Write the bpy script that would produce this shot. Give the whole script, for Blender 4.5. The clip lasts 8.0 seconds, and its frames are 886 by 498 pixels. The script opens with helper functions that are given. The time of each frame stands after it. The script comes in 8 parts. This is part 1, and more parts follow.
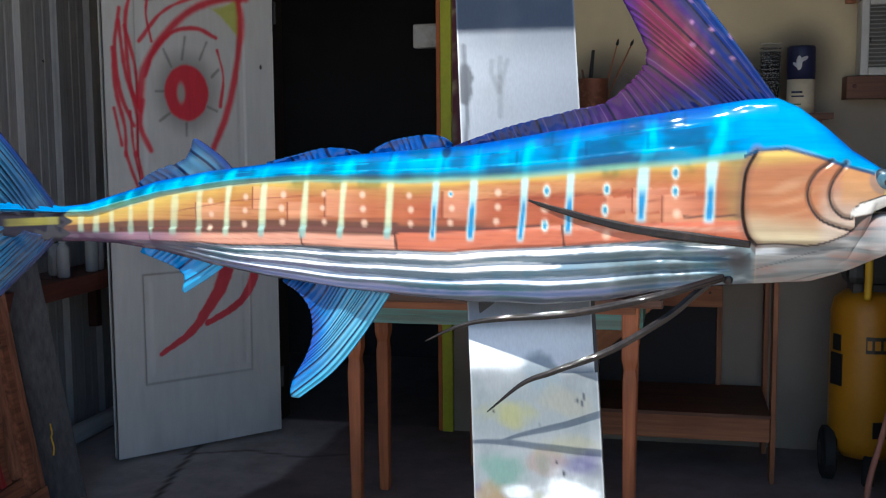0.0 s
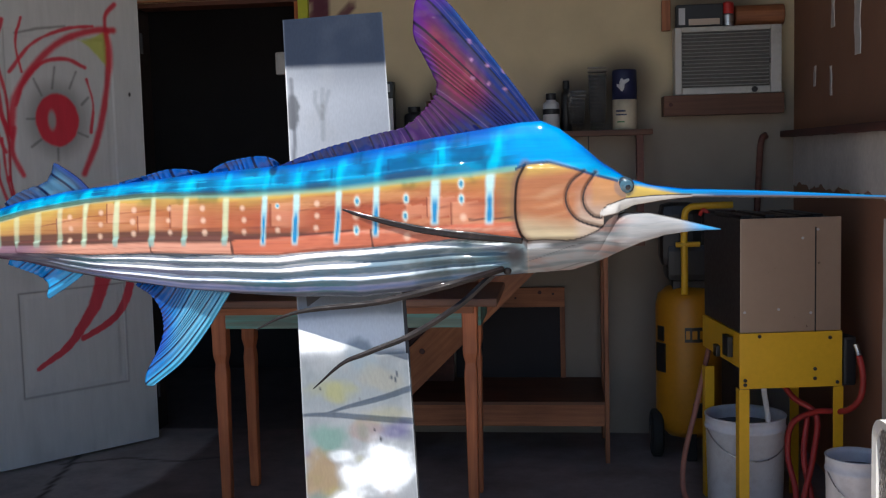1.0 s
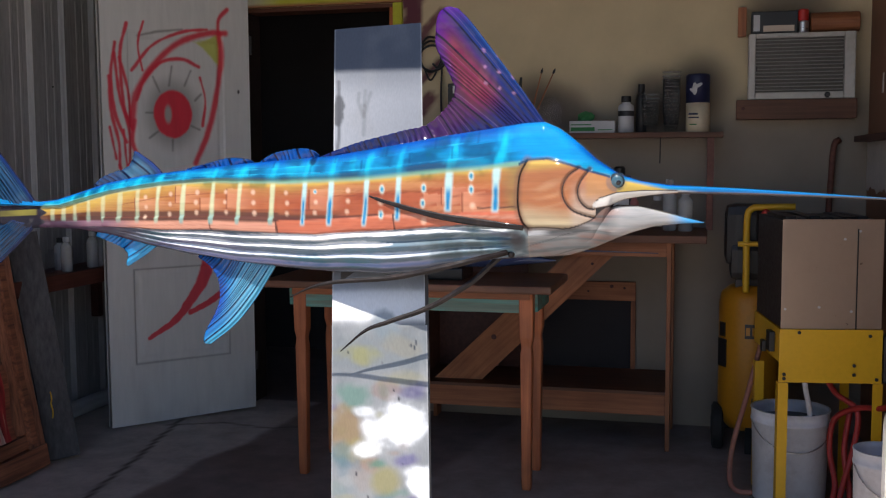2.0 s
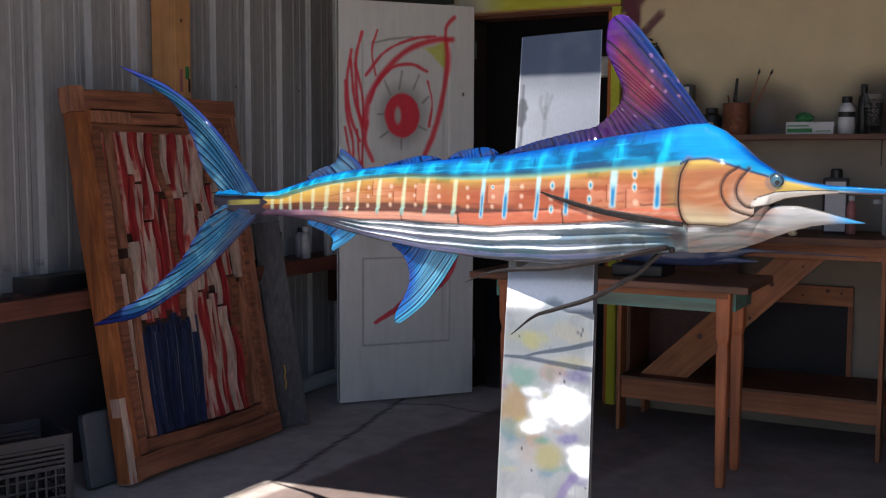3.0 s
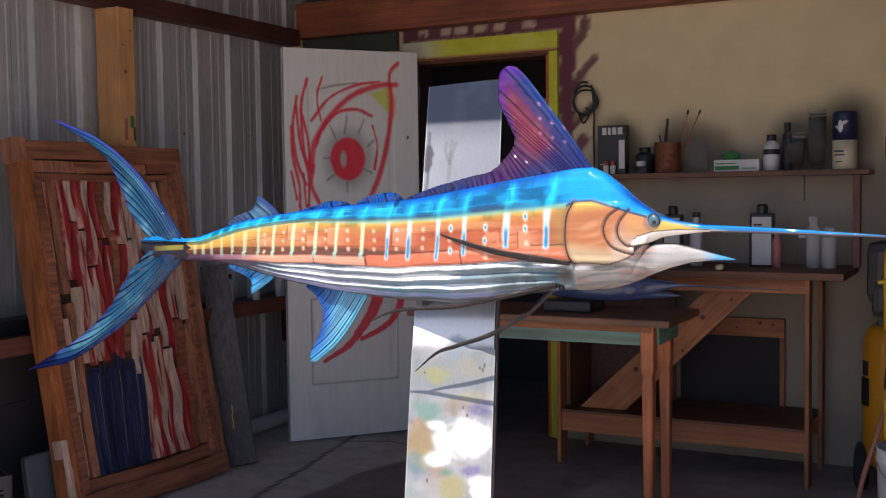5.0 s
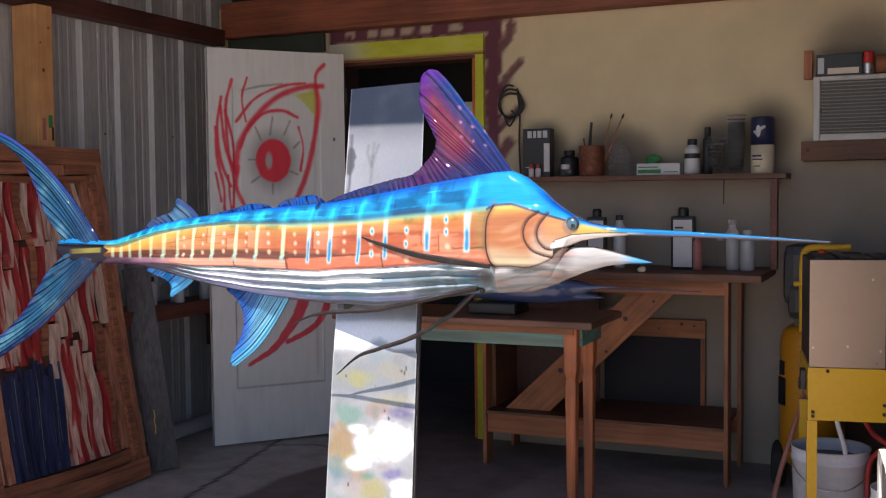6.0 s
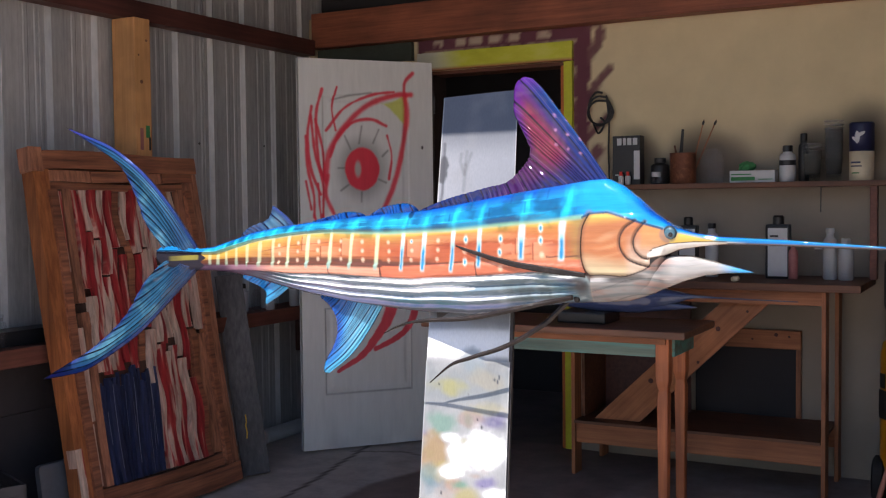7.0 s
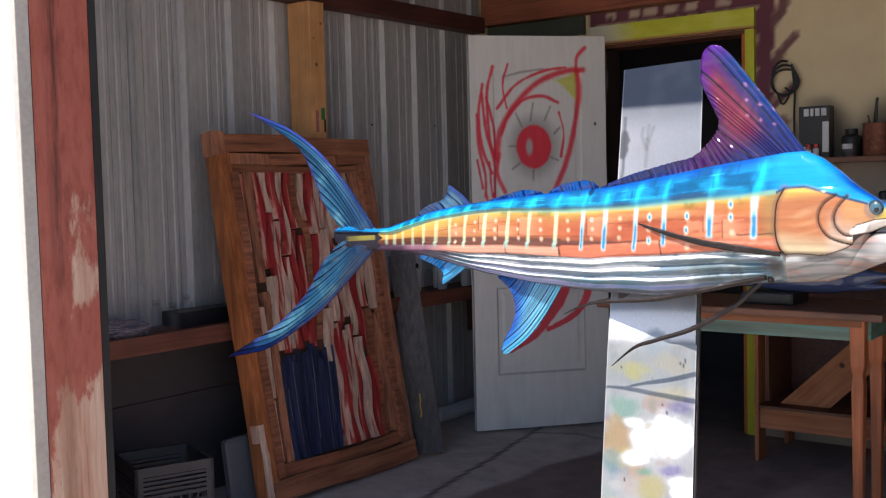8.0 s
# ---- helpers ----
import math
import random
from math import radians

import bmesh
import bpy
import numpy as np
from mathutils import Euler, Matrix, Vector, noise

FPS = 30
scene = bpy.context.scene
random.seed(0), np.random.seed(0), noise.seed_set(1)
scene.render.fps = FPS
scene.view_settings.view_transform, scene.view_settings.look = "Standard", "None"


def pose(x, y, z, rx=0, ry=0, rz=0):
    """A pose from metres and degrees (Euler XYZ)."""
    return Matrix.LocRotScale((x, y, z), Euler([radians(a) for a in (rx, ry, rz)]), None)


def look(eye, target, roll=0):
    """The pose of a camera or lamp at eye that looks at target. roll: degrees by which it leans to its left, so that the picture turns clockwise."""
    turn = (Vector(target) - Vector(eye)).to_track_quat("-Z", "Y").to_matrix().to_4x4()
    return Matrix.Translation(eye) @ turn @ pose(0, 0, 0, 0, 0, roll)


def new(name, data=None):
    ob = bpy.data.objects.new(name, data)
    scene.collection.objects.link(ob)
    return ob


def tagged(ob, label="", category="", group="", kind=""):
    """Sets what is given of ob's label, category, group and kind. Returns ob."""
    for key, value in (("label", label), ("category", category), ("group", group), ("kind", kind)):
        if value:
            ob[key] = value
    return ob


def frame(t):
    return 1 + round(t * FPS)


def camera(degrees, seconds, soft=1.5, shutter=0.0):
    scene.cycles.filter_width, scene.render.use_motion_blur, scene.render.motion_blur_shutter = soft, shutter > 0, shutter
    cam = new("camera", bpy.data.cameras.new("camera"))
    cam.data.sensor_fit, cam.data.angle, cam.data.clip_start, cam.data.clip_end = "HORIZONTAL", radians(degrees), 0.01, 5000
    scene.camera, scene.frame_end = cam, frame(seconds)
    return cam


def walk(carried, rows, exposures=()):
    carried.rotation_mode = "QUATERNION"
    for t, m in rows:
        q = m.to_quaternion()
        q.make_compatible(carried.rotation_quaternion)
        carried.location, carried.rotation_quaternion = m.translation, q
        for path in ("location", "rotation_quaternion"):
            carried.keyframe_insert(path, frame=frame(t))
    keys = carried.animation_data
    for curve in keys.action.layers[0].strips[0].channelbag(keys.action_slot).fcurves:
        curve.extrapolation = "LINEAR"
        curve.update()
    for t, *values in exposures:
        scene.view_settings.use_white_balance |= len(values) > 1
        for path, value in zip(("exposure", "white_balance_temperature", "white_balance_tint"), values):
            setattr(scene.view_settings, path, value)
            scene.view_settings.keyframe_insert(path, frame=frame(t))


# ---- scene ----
cam = camera(45.6, 8.0, soft=1.2)
PATH = [
    (0, (0.357, 0.540, 1.285), (-0.073, 2.482, 1.077), -0.4),
    (0.5, (0.4, 0.358, 1.287), (0.1, 2.321, 1.055), -0.4),
    (1, (0.567, 0.216, 1.284), (0.333, 2.195, 1.107), -1.5),
    (1.5, (0.777, 0.095, 1.273), (0.473, 2.062, 1.078), 0.5),
    (2, (0.892, -0.024, 1.271), (0.399, 1.907, 1.096), -0.3),
    (2.2, (0.926, -0.070, 1.268), (0.276, 1.815, 1.104), -0.5),
    (3.3, (1.252, -0.149, 1.266), (0.277, 1.589, 1.097), 0.0),
    (3.5, (1.302, -0.159, 1.267), (0.312, 1.571, 1.106), -0.3),
    (4, (1.387, -0.180, 1.276), (0.429, 1.566, 1.092), -1.25),
    (4.2, (1.425, -0.180, 1.276), (0.462, 1.563, 1.141), -1.4),
    (5.3, (1.420, -0.135, 1.289), (0.521, 1.648, 1.185), -0.6),
    (5.5, (1.431, -0.130, 1.290), (0.557, 1.666, 1.178), -0.65),
    (6, (1.446, -0.137, 1.289), (0.636, 1.688, 1.187), -0.55),
    (6.5, (1.439, -0.139, 1.291), (0.620, 1.683, 1.197), -0.35),
    (7, (1.414, -0.145, 1.291), (0.465, 1.613, 1.205), -0.6),
    (7.5, (1.370, -0.135, 1.287), (0.252, 1.519, 1.178), -0.5),
    (8, (1.346, -0.106, 1.288), (0.135, 1.481, 1.168), -1.4),
]
EXPOSURES = [(0, 0.72, 6000, 6), (1, 0.50, 6200, 11), (2, 0.54, 6500, 14), (3.5, 0.65, 6500, 15), (4, 0.68, 6550, 16), (5.5, 1.01, 6750, 18), (6.5, 1.06, 6750, 18), (8, 1.05, 6650, 15)]
walk(cam, [(t, look(eye, target, roll)) for t, eye, target, roll in PATH], EXPOSURES)

# ---- light ----
world = bpy.data.worlds.new("sky")
scene.world = world
world.use_nodes = True
wn = world.node_tree
sky = wn.nodes.new("ShaderNodeTexSky")
sky.sky_type, sky.sun_disc = "NISHITA", False
sky.dust_density, sky.ozone_density = 0.25, 2.0
sky.sun_elevation, sky.sun_rotation = radians(65.7), radians(186)
wn.nodes["Background"].inputs["Strength"].default_value = 0.098
wn.links.new(sky.outputs[0], wn.nodes["Background"].inputs[0])
SUN = Vector((-0.030, -0.449, 1.0)).normalized()
lamp = bpy.data.lights.new("sun", "SUN")
lamp.energy, lamp.angle, lamp.color = 5.3, radians(0.53), (1.0, 0.955, 0.88)
sun = new("sun", lamp)
sun.matrix_world = look(SUN * 30, (0, 0, 0))


# ---- materials ----
def shader(name):
    m = bpy.data.materials.new(name)
    m.use_nodes = True
    nt = m.node_tree
    return m, nt, nt.nodes["Principled BSDF"]


def node(nt, kind, **values):
    n = nt.nodes.new(kind)
    for key, v in values.items():
        n.inputs[key.replace("_", " ")].default_value = v
    return n


def ramp(nt, fac, stops):
    r = nt.nodes.new("ShaderNodeValToRGB")
    e = r.color_ramp.elements
    while len(e) < len(stops):
        e.new(0.5)
    for k, (p, c) in enumerate(stops):
        e[k].position, e[k].color = p, (*c, 1)
    nt.links.new(fac, r.inputs[0])
    return r.outputs[0]


def stretched(nt, scale, detail=4, rough=0.6, shift=False):
    """Noise on the object's own coordinates, stretched per axis."""
    tc = nt.nodes.new("ShaderNodeTexCoord")
    mp = nt.nodes.new("ShaderNodeMapping")
    mp.inputs["Scale"].default_value = scale
    nt.links.new(tc.outputs["Object"], mp.inputs[0])
    if shift:
        info = nt.nodes.new("ShaderNodeObjectInfo")
        mul = nt.nodes.new("ShaderNodeMath")
        mul.operation = "MULTIPLY"
        mul.inputs[1].default_value = 37.0
        nt.links.new(info.outputs["Random"], mul.inputs[0])
        nt.links.new(mul.outputs[0], mp.inputs["Location"])
    n = node(nt, "ShaderNodeTexNoise", Scale=1.0, Detail=detail, Roughness=rough)
    nt.links.new(mp.outputs[0], n.inputs["Vector"])
    return n.outputs["Fac"]


def blend(nt, fac, a, b, kind="MIX"):
    m = nt.nodes.new("ShaderNodeMix")
    m.data_type, m.blend_type = "RGBA", kind
    for key, v in (("Factor", fac), ("A", a), ("B", b)):
        s = m.inputs[0] if key == "Factor" else m.inputs[6] if key == "A" else m.inputs[7]
        if isinstance(v, (int, float)):
            s.default_value = v
        elif isinstance(v, tuple):
            s.default_value = (*v, 1)
        else:
            nt.links.new(v, s)
    return m.outputs[2]


def relief(nt, p, height, strength, distance=0.002):
    b = node(nt, "ShaderNodeBump", Strength=strength, Distance=distance)
    nt.links.new(height, b.inputs["Height"])
    nt.links.new(b.outputs[0], p.inputs["Normal"])


def scaled(c, k):
    return tuple(min(1.0, v * k) for v in c)


def coat(name, base, rough=0.5, metal=0.0, fine=60, coarse=4, vary=0.25, bump=0.2, stain=None, gloss=0.0):
    """Painted, cast or moulded surface: two scales of variation, slight relief, optional stains."""
    m, nt, p = shader(name)
    big = stretched(nt, (coarse,) * 3, 5)
    small = stretched(nt, (fine,) * 3, 4)
    c1 = ramp(nt, big, [(0.3, scaled(base, 1 - vary)), (0.7, scaled(base, 1 + vary * 0.6))])
    c2 = blend(nt, 0.35, c1, ramp(nt, small, [(0.3, scaled(base, 1 - vary)), (0.7, scaled(base, 1 + vary))]))
    if stain:
        s = ramp(nt, stretched(nt, (coarse * 2.3,) * 3, 8, 0.7), [(0.52, (0, 0, 0)), (0.68, (1, 1, 1))])
        c2 = blend(nt, s, c2, stain)
    nt.links.new(c2, p.inputs["Base Color"])
    nt.links.new(ramp(nt, small, [(0.2, (max(0, rough - 0.12),) * 3), (0.8, (min(1, rough + 0.12),) * 3)]), p.inputs["Roughness"])
    p.inputs["Metallic"].default_value = metal
    p.inputs["Coat Weight"].default_value = gloss
    p.inputs["Coat Roughness"].default_value = 0.05
    p.inputs["Specular IOR Level"].default_value = 0.15 if gloss else 0.4
    relief(nt, p, small, bump)
    return m


def timber(name, dark, light, along="z", rough=0.6, worn=None):
    """Wood with grain along one axis, board to board variation and optional worn paint."""
    m, nt, p = shader(name)
    sc = {"x": (2.5, 55, 55), "y": (55, 2.5, 55), "z": (55, 55, 2.5)}[along]
    grain = stretched(nt, sc, 6, 0.65, True)
    cloud = stretched(nt, (3, 3, 3), 4, 0.5, True)
    c = ramp(nt, grain, [(0.28, dark), (0.5, tuple((a + b) / 2 for a, b in zip(dark, light))), (0.72, light)])
    c = blend(nt, ramp(nt, cloud, [(0.35, (0.62,) * 3), (0.7, (1.1,) * 3)]), (0, 0, 0), c)
    if worn:
        wear = ramp(nt, stretched(nt, tuple(v * 0.35 for v in sc), 6, 0.7, True), [(0.42, (0, 0, 0)), (0.56, (1, 1, 1))])
        c = blend(nt, wear, c, worn)
    nt.links.new(c, p.inputs["Base Color"])
    p.inputs["Roughness"].default_value = rough
    relief(nt, p, grain, 0.35)
    return m


def slanted_timber(name, dark, light):
    """Wood whose grain climbs at 45 degrees in the x-z plane."""
    m, nt, p = shader(name)
    tc, turn, mp = nt.nodes.new("ShaderNodeTexCoord"), nt.nodes.new("ShaderNodeMapping"), nt.nodes.new("ShaderNodeMapping")
    turn.inputs["Rotation"].default_value = (0, radians(45), 0)
    mp.inputs["Scale"].default_value = (2.5, 50, 50)
    g = node(nt, "ShaderNodeTexNoise", Scale=1.0, Detail=6, Roughness=0.65)
    nt.links.new(tc.outputs["Object"], turn.inputs[0])
    nt.links.new(turn.outputs[0], mp.inputs[0])
    nt.links.new(mp.outputs[0], g.inputs["Vector"])
    c = ramp(nt, g.outputs["Fac"], [(0.28, dark), (0.5, tuple((a + b) / 2 for a, b in zip(dark, light))), (0.72, light)])
    c = blend(nt, 1.0, c, ramp(nt, stretched(nt, (5, 5, 5), 4), [(0.35, (0.7,) * 3), (0.7, (1.05,) * 3)]), "MULTIPLY")
    nt.links.new(c, p.inputs["Base Color"])
    p.inputs["Roughness"].default_value = 0.6
    relief(nt, p, g.outputs["Fac"], 0.35)
    return m


def painted_by_mesh(name, rough=0.4, gloss=0.0, grain=(30, 30, 30), vary=0.18, bump=0.15, metal=0.0, waves=0.6, swell=0.004):
    """Colour painted point by point on the mesh, with grain on top."""
    m, nt, p = shader(name)
    at = nt.nodes.new("ShaderNodeAttribute")
    at.attribute_name = "paint"
    g = stretched(nt, grain, 5, 0.6)
    c = blend(nt, 1.0, at.outputs["Color"], ramp(nt, g, [(0.3, (1 - vary,) * 3), (0.7, (1.0,) * 3)]), "MULTIPLY")
    nt.links.new(c, p.inputs["Base Color"])
    p.inputs["Roughness"].default_value = rough
    p.inputs["Metallic"].default_value = metal
    p.inputs["Coat Weight"].default_value = gloss
    p.inputs["Coat Roughness"].default_value = 0.045 if gloss > 0.5 else 0.03
    p.inputs["Specular IOR Level"].default_value = 0.05 if gloss > 0.5 else 0.35
    relief(nt, p, g, bump, 0.002)
    if gloss > 0.5:
        # lacquer with slight waves of its own
        b = node(nt, "ShaderNodeBump", Strength=waves, Distance=swell)
        nt.links.new(stretched(nt, (17, 30, 34), 1, 0.4), b.inputs["Height"])
        nt.links.new(b.outputs[0], p.inputs["Coat Normal"])
        p.inputs["Coat IOR"].default_value = 1.42
    return m


def glassy(name, tint, rough=0.05, solid=0.14):
    m, nt, p = shader(name)
    p.inputs["Base Color"].default_value = (*tint, 1)
    p.inputs["Alpha"].default_value = solid
    p.inputs["Roughness"].default_value = rough
    return m


M_PLASTER = painted_by_mesh("tan_plaster", 0.85, grain=(5, 5, 5), vary=0.12, bump=0.1)
M_DOOR = painted_by_mesh("sprayed_door_paint", 0.45, grain=(40, 40, 6), vary=0.1, bump=0.05)
M_TINROOF = coat("roof_sheet", (0.05, 0.045, 0.045), 0.7, 0.0, 30, 3, 0.3, 0.2)
M_HEADER = timber("stained_header_wood", (0.17, 0.042, 0.022), (0.38, 0.115, 0.055), "x")
M_GIRT = timber("dark_girt_wood", (0.055, 0.014, 0.012), (0.12, 0.038, 0.030), "y")
M_STUD = timber("pine_stud", (0.66, 0.31, 0.12), (0.90, 0.48, 0.20), "z")
M_PINE_X = timber("pine_along_x", (0.25, 0.080, 0.032), (0.52, 0.195, 0.080), "x")
M_PINE_Z = timber("pine_along_z", (0.25, 0.080, 0.032), (0.52, 0.195, 0.080), "z")
M_BRACE = slanted_timber("pine_brace", (0.26, 0.085, 0.034), (0.54, 0.21, 0.085))
M_RED_PLANK = timber("red_brown_plank", (0.12, 0.035, 0.025), (0.24, 0.085, 0.055), "y")
M_SHELF = timber("brown_shelf_wood", (0.11, 0.040, 0.020), (0.21, 0.088, 0.045), "x")
M_TABLE_TOP = timber("worn_table_top", (0.10, 0.04, 0.022), (0.26, 0.11, 0.06), "x", 0.45)
M_TEAL = timber("worn_teal_apron", (0.10, 0.16, 0.13), (0.20, 0.27, 0.22), "x", 0.55, (0.11, 0.32, 0.28))
M_TABLE_LEG = timber("table_leg_wood", (0.32, 0.082, 0.030), (0.60, 0.195, 0.070), "z", 0.5)
M_LIME = coat("lime_paint", (0.52, 0.53, 0.03), 0.55, 0, 50, 3, 0.18, 0.2)
M_WHITE_TRIM = coat("white_siding", (0.80, 0.80, 0.78), 0.5, 0, 40, 2, 0.08, 0.1)
M_BROWNBOARD = coat("brown_hardboard", (0.27, 0.135, 0.082), 0.75, 0, 70, 1.6, 0.25, 0.25)
M_PUTTY = coat("joint_compound", (0.62, 0.58, 0.54), 0.85, 0, 50, 5, 0.2, 0.4)
M_VOID = coat("near_black_void", (0.032, 0.030, 0.034), 0.9, 0, 20, 2, 0.3, 0.1)
M_DARKBOARD = coat("under_shelf_black", (0.062, 0.050, 0.052), 0.75, 0, 30, 3, 0.3, 0.15)
M_BLACK = coat("black_plastic", (0.018, 0.018, 0.02), 0.42, 0, 90, 6, 0.3, 0.1)
M_RUBBER = coat("black_rubber", (0.02, 0.02, 0.02), 0.8, 0, 80, 6, 0.3, 0.3)
M_YELLOW = coat("yellow_enamel", (0.70, 0.40, 0.018), 0.38, 0, 60, 4, 0.10, 0.08)
M_GREYHOOD = coat("taupe_sheet_metal", (0.39, 0.29, 0.218), 0.36, 0.5, 45, 3, 0.08, 0.03)
M_DARKSHEET = coat("dark_sheet_metal", (0.045, 0.04, 0.04), 0.5, 0.2, 60, 3, 0.25, 0.1)
M_BUCKET = coat("white_bucket_plastic", (0.68, 0.69, 0.73), 0.4, 0, 50, 4, 0.12, 0.05, (0.56, 0.56, 0.59))
M_FAN = coat("white_fan_plastic", (0.74, 0.72, 0.68), 0.4, 0, 60, 5, 0.12, 0.05, (0.55, 0.52, 0.45))
M_GRILLE = coat("grey_grille_wire", (0.30, 0.27, 0.25), 0.45, 0.2, 60, 5, 0.2, 0.05)
M_HOSE = coat("red_hose_rubber", (0.36, 0.030, 0.025), 0.4, 0, 60, 8, 0.25, 0.05)
M_PINKHOSE = coat("dusty_red_hose", (0.36, 0.15, 0.11), 0.6, 0, 60, 8, 0.25, 0.05)
M_ACBODY = coat("off_white_appliance", (0.56, 0.54, 0.50), 0.45, 0, 50, 4, 0.12, 0.05, (0.42, 0.39, 0.34))
M_ACSLAT = coat("taupe_louvre", (0.36, 0.34, 0.32), 0.5, 0, 50, 4, 0.15, 0.05)
M_ACBACK = coat("dusty_grille_backing", (0.13, 0.12, 0.11), 0.6, 0, 60, 5, 0.3, 0.1)
M_STEEL = coat("steel", (0.52, 0.52, 0.54), 0.32, 0.9, 80, 6, 0.15, 0.1)
M_GREYBOARD = timber("weathered_grey_board", (0.06, 0.055, 0.06), (0.155, 0.145, 0.145), "z", 0.8)
M_BLUEGREY = coat("blue_grey_sheet", (0.10, 0.105, 0.12), 0.6, 0, 50, 5, 0.25, 0.1)
M_CRATE = coat("grey_crate_plastic", (0.060, 0.056, 0.060), 0.6, 0, 60, 6, 0.2, 0.1)
M_JAR = glassy("clear_jar", (0.30, 0.31, 0.33), 0.05, 0.09)
M_CUP = glassy("clear_plastic_cup", (0.4, 0.4, 0.4), 0.12, 0.035)
M_RIM = glassy("pale_plastic", (0.6, 0.6, 0.6), 0.1, 0.5)
M_CUPRIM = glassy("cup_rim", (0.6, 0.6, 0.6), 0.1, 0.22)
M_WHITE = coat("white_label", (0.52, 0.52, 0.53), 0.5, 0, 60, 6, 0.1, 0.05)
M_CREAM = coat("cream_can_paint", (0.66, 0.56, 0.40), 0.45, 0, 60, 6, 0.15, 0.05)
M_NAVY = coat("navy_can_label", (0.018, 0.022, 0.065), 0.45, 0, 60, 6, 0.2, 0.05)
M_COPPER = coat("stained_tin", (0.20, 0.075, 0.045), 0.45, 0.3, 50, 12, 0.5, 0.1, (0.32, 0.14, 0.08))
M_GREEN = coat("green_cloth", (0.04, 0.20, 0.07), 0.8, 0, 60, 9, 0.3, 0.4)
M_RED = coat("red_plastic", (0.52, 0.03, 0.025), 0.4, 0, 60, 6, 0.2, 0.05)
M_PINK = coat("pink_bottle", (0.42, 0.16, 0.15), 0.45, 0, 60, 6, 0.2, 0.05)
M_YELLOWSP = coat("yellow_spray", (0.55, 0.45, 0.04), 0.7, 0, 40, 8, 0.3, 0.1)
M_BLUEART = timber("blue_art_wood", (0.004, 0.006, 0.018), (0.042, 0.058, 0.15), "z", 0.45)
def bacon(name, bias):
    """Strips of red and cream wood that run into one another in waves."""
    m, nt, p = shader(name)
    w = stretched(nt, (2, 36, 3), 3, 0.5, True)
    c = ramp(nt, w, [(0.40 + bias, (0.40, 0.028, 0.034)), (0.47 + bias, (0.54, 0.085, 0.072)), (0.52 + bias, (0.72, 0.44, 0.35)), (0.62 + bias, (0.68, 0.50, 0.40))])
    g = stretched(nt, (40, 60, 6), 5, 0.6, True)
    c = blend(nt, 1.0, c, ramp(nt, g, [(0.3, (0.42,) * 3), (0.7, (1.08,) * 3)]), "MULTIPLY")
    nt.links.new(c, p.inputs["Base Color"])
    p.inputs["Roughness"].default_value = 0.45
    relief(nt, p, g, 0.3)
    return m


M_REDART = bacon("red_art_wood", 0.10)
M_CREAMART = bacon("cream_art_wood", -0.09)
M_FRAME_Z = timber("art_frame_upright", (0.12, 0.042, 0.026), (0.60, 0.26, 0.15), "z", 0.45)
M_FRAME_HOT = timber("art_frame_orange", (0.22, 0.062, 0.024), (0.66, 0.23, 0.080), "z", 0.45)
M_FRAME_Y = timber("art_frame_rail", (0.10, 0.035, 0.024), (0.52, 0.20, 0.105), "y", 0.45)
M_FISH = painted_by_mesh("lacquered_fish_paint", 0.6, 1.0, (6, 60, 110), 0.18, 0.25, 0.0, 1.0, 0.0035)
M_FIN = painted_by_mesh("lacquered_fin_paint", 0.6, 1.0, (40, 40, 40), 0.15, 0.3, 0.0, 1.0, 0.010)
M_DARKFIN = coat("dark_lacquered_fin", (0.008, 0.005, 0.005), 0.5, 0, 80, 12, 0.5, 0.6, (0.030, 0.019, 0.016), 0.4)
M_SHEET = painted_by_mesh("brushed_painted_aluminium", 0.40, 0.0, (260, 260, 2), 0.12, 0.05, 0.5)
M_TANK = coat("orange_yellow_enamel", (0.50, 0.215, 0.012), 0.4, 0, 60, 4, 0.15, 0.08)


# ---- mesh helpers ----
def thing(name, at, label, category, group="", kind=""):
    ob = new(name)
    ob.empty_display_size = 0.05
    ob.location = at
    return tagged(ob, label, category, group, kind)


def part(name, bm, material, parent=None, label="", smooth=False):
    """One mesh object from a bmesh in world metres; a part of parent where given."""
    me = bpy.data.meshes.new(name)
    bmesh.ops.recalc_face_normals(bm, faces=bm.faces)
    bm.to_mesh(me)
    bm.free()
    if smooth:
        me.shade_smooth()
    for m in material if isinstance(material, (list, tuple)) else (material,):
        me.materials.append(m)
    ob = new(name, me)
    if parent is not None:
        bpy.context.view_layer.update()
        ob.parent = parent
        ob.matrix_parent_inverse = parent.matrix_world.inverted()
    return tagged(ob, label) if label else ob


def structure(name, bm, material, label, category, smooth=False):
    return tagged(part(name, bm, material, None, "", smooth), label, category, "", "structure")


def box(bm, lo, hi, turn=None, soft=0.0):
    """A box from corner to corner, with softened edges, turned by a matrix."""
    c = [(a + b) / 2 for a, b in zip(lo, hi)]
    s = [max(abs(b - a), 1e-4) for a, b in zip(lo, hi)]
    m = Matrix.Translation(c) @ Matrix.Diagonal((*s, 1))
    got = bmesh.ops.create_cube(bm, size=1, matrix=(turn @ m) if turn is not None else m)
    if soft:
        es = {e for v in got["verts"] for e in v.link_edges}
        bmesh.ops.bevel(bm, geom=list(es), offset=soft, segments=2, affect="EDGES", profile=0.6)
    return bm


def boxed(lo, hi, turn=None, soft=0.003):
    return box(bmesh.new(), lo, hi, turn, soft)


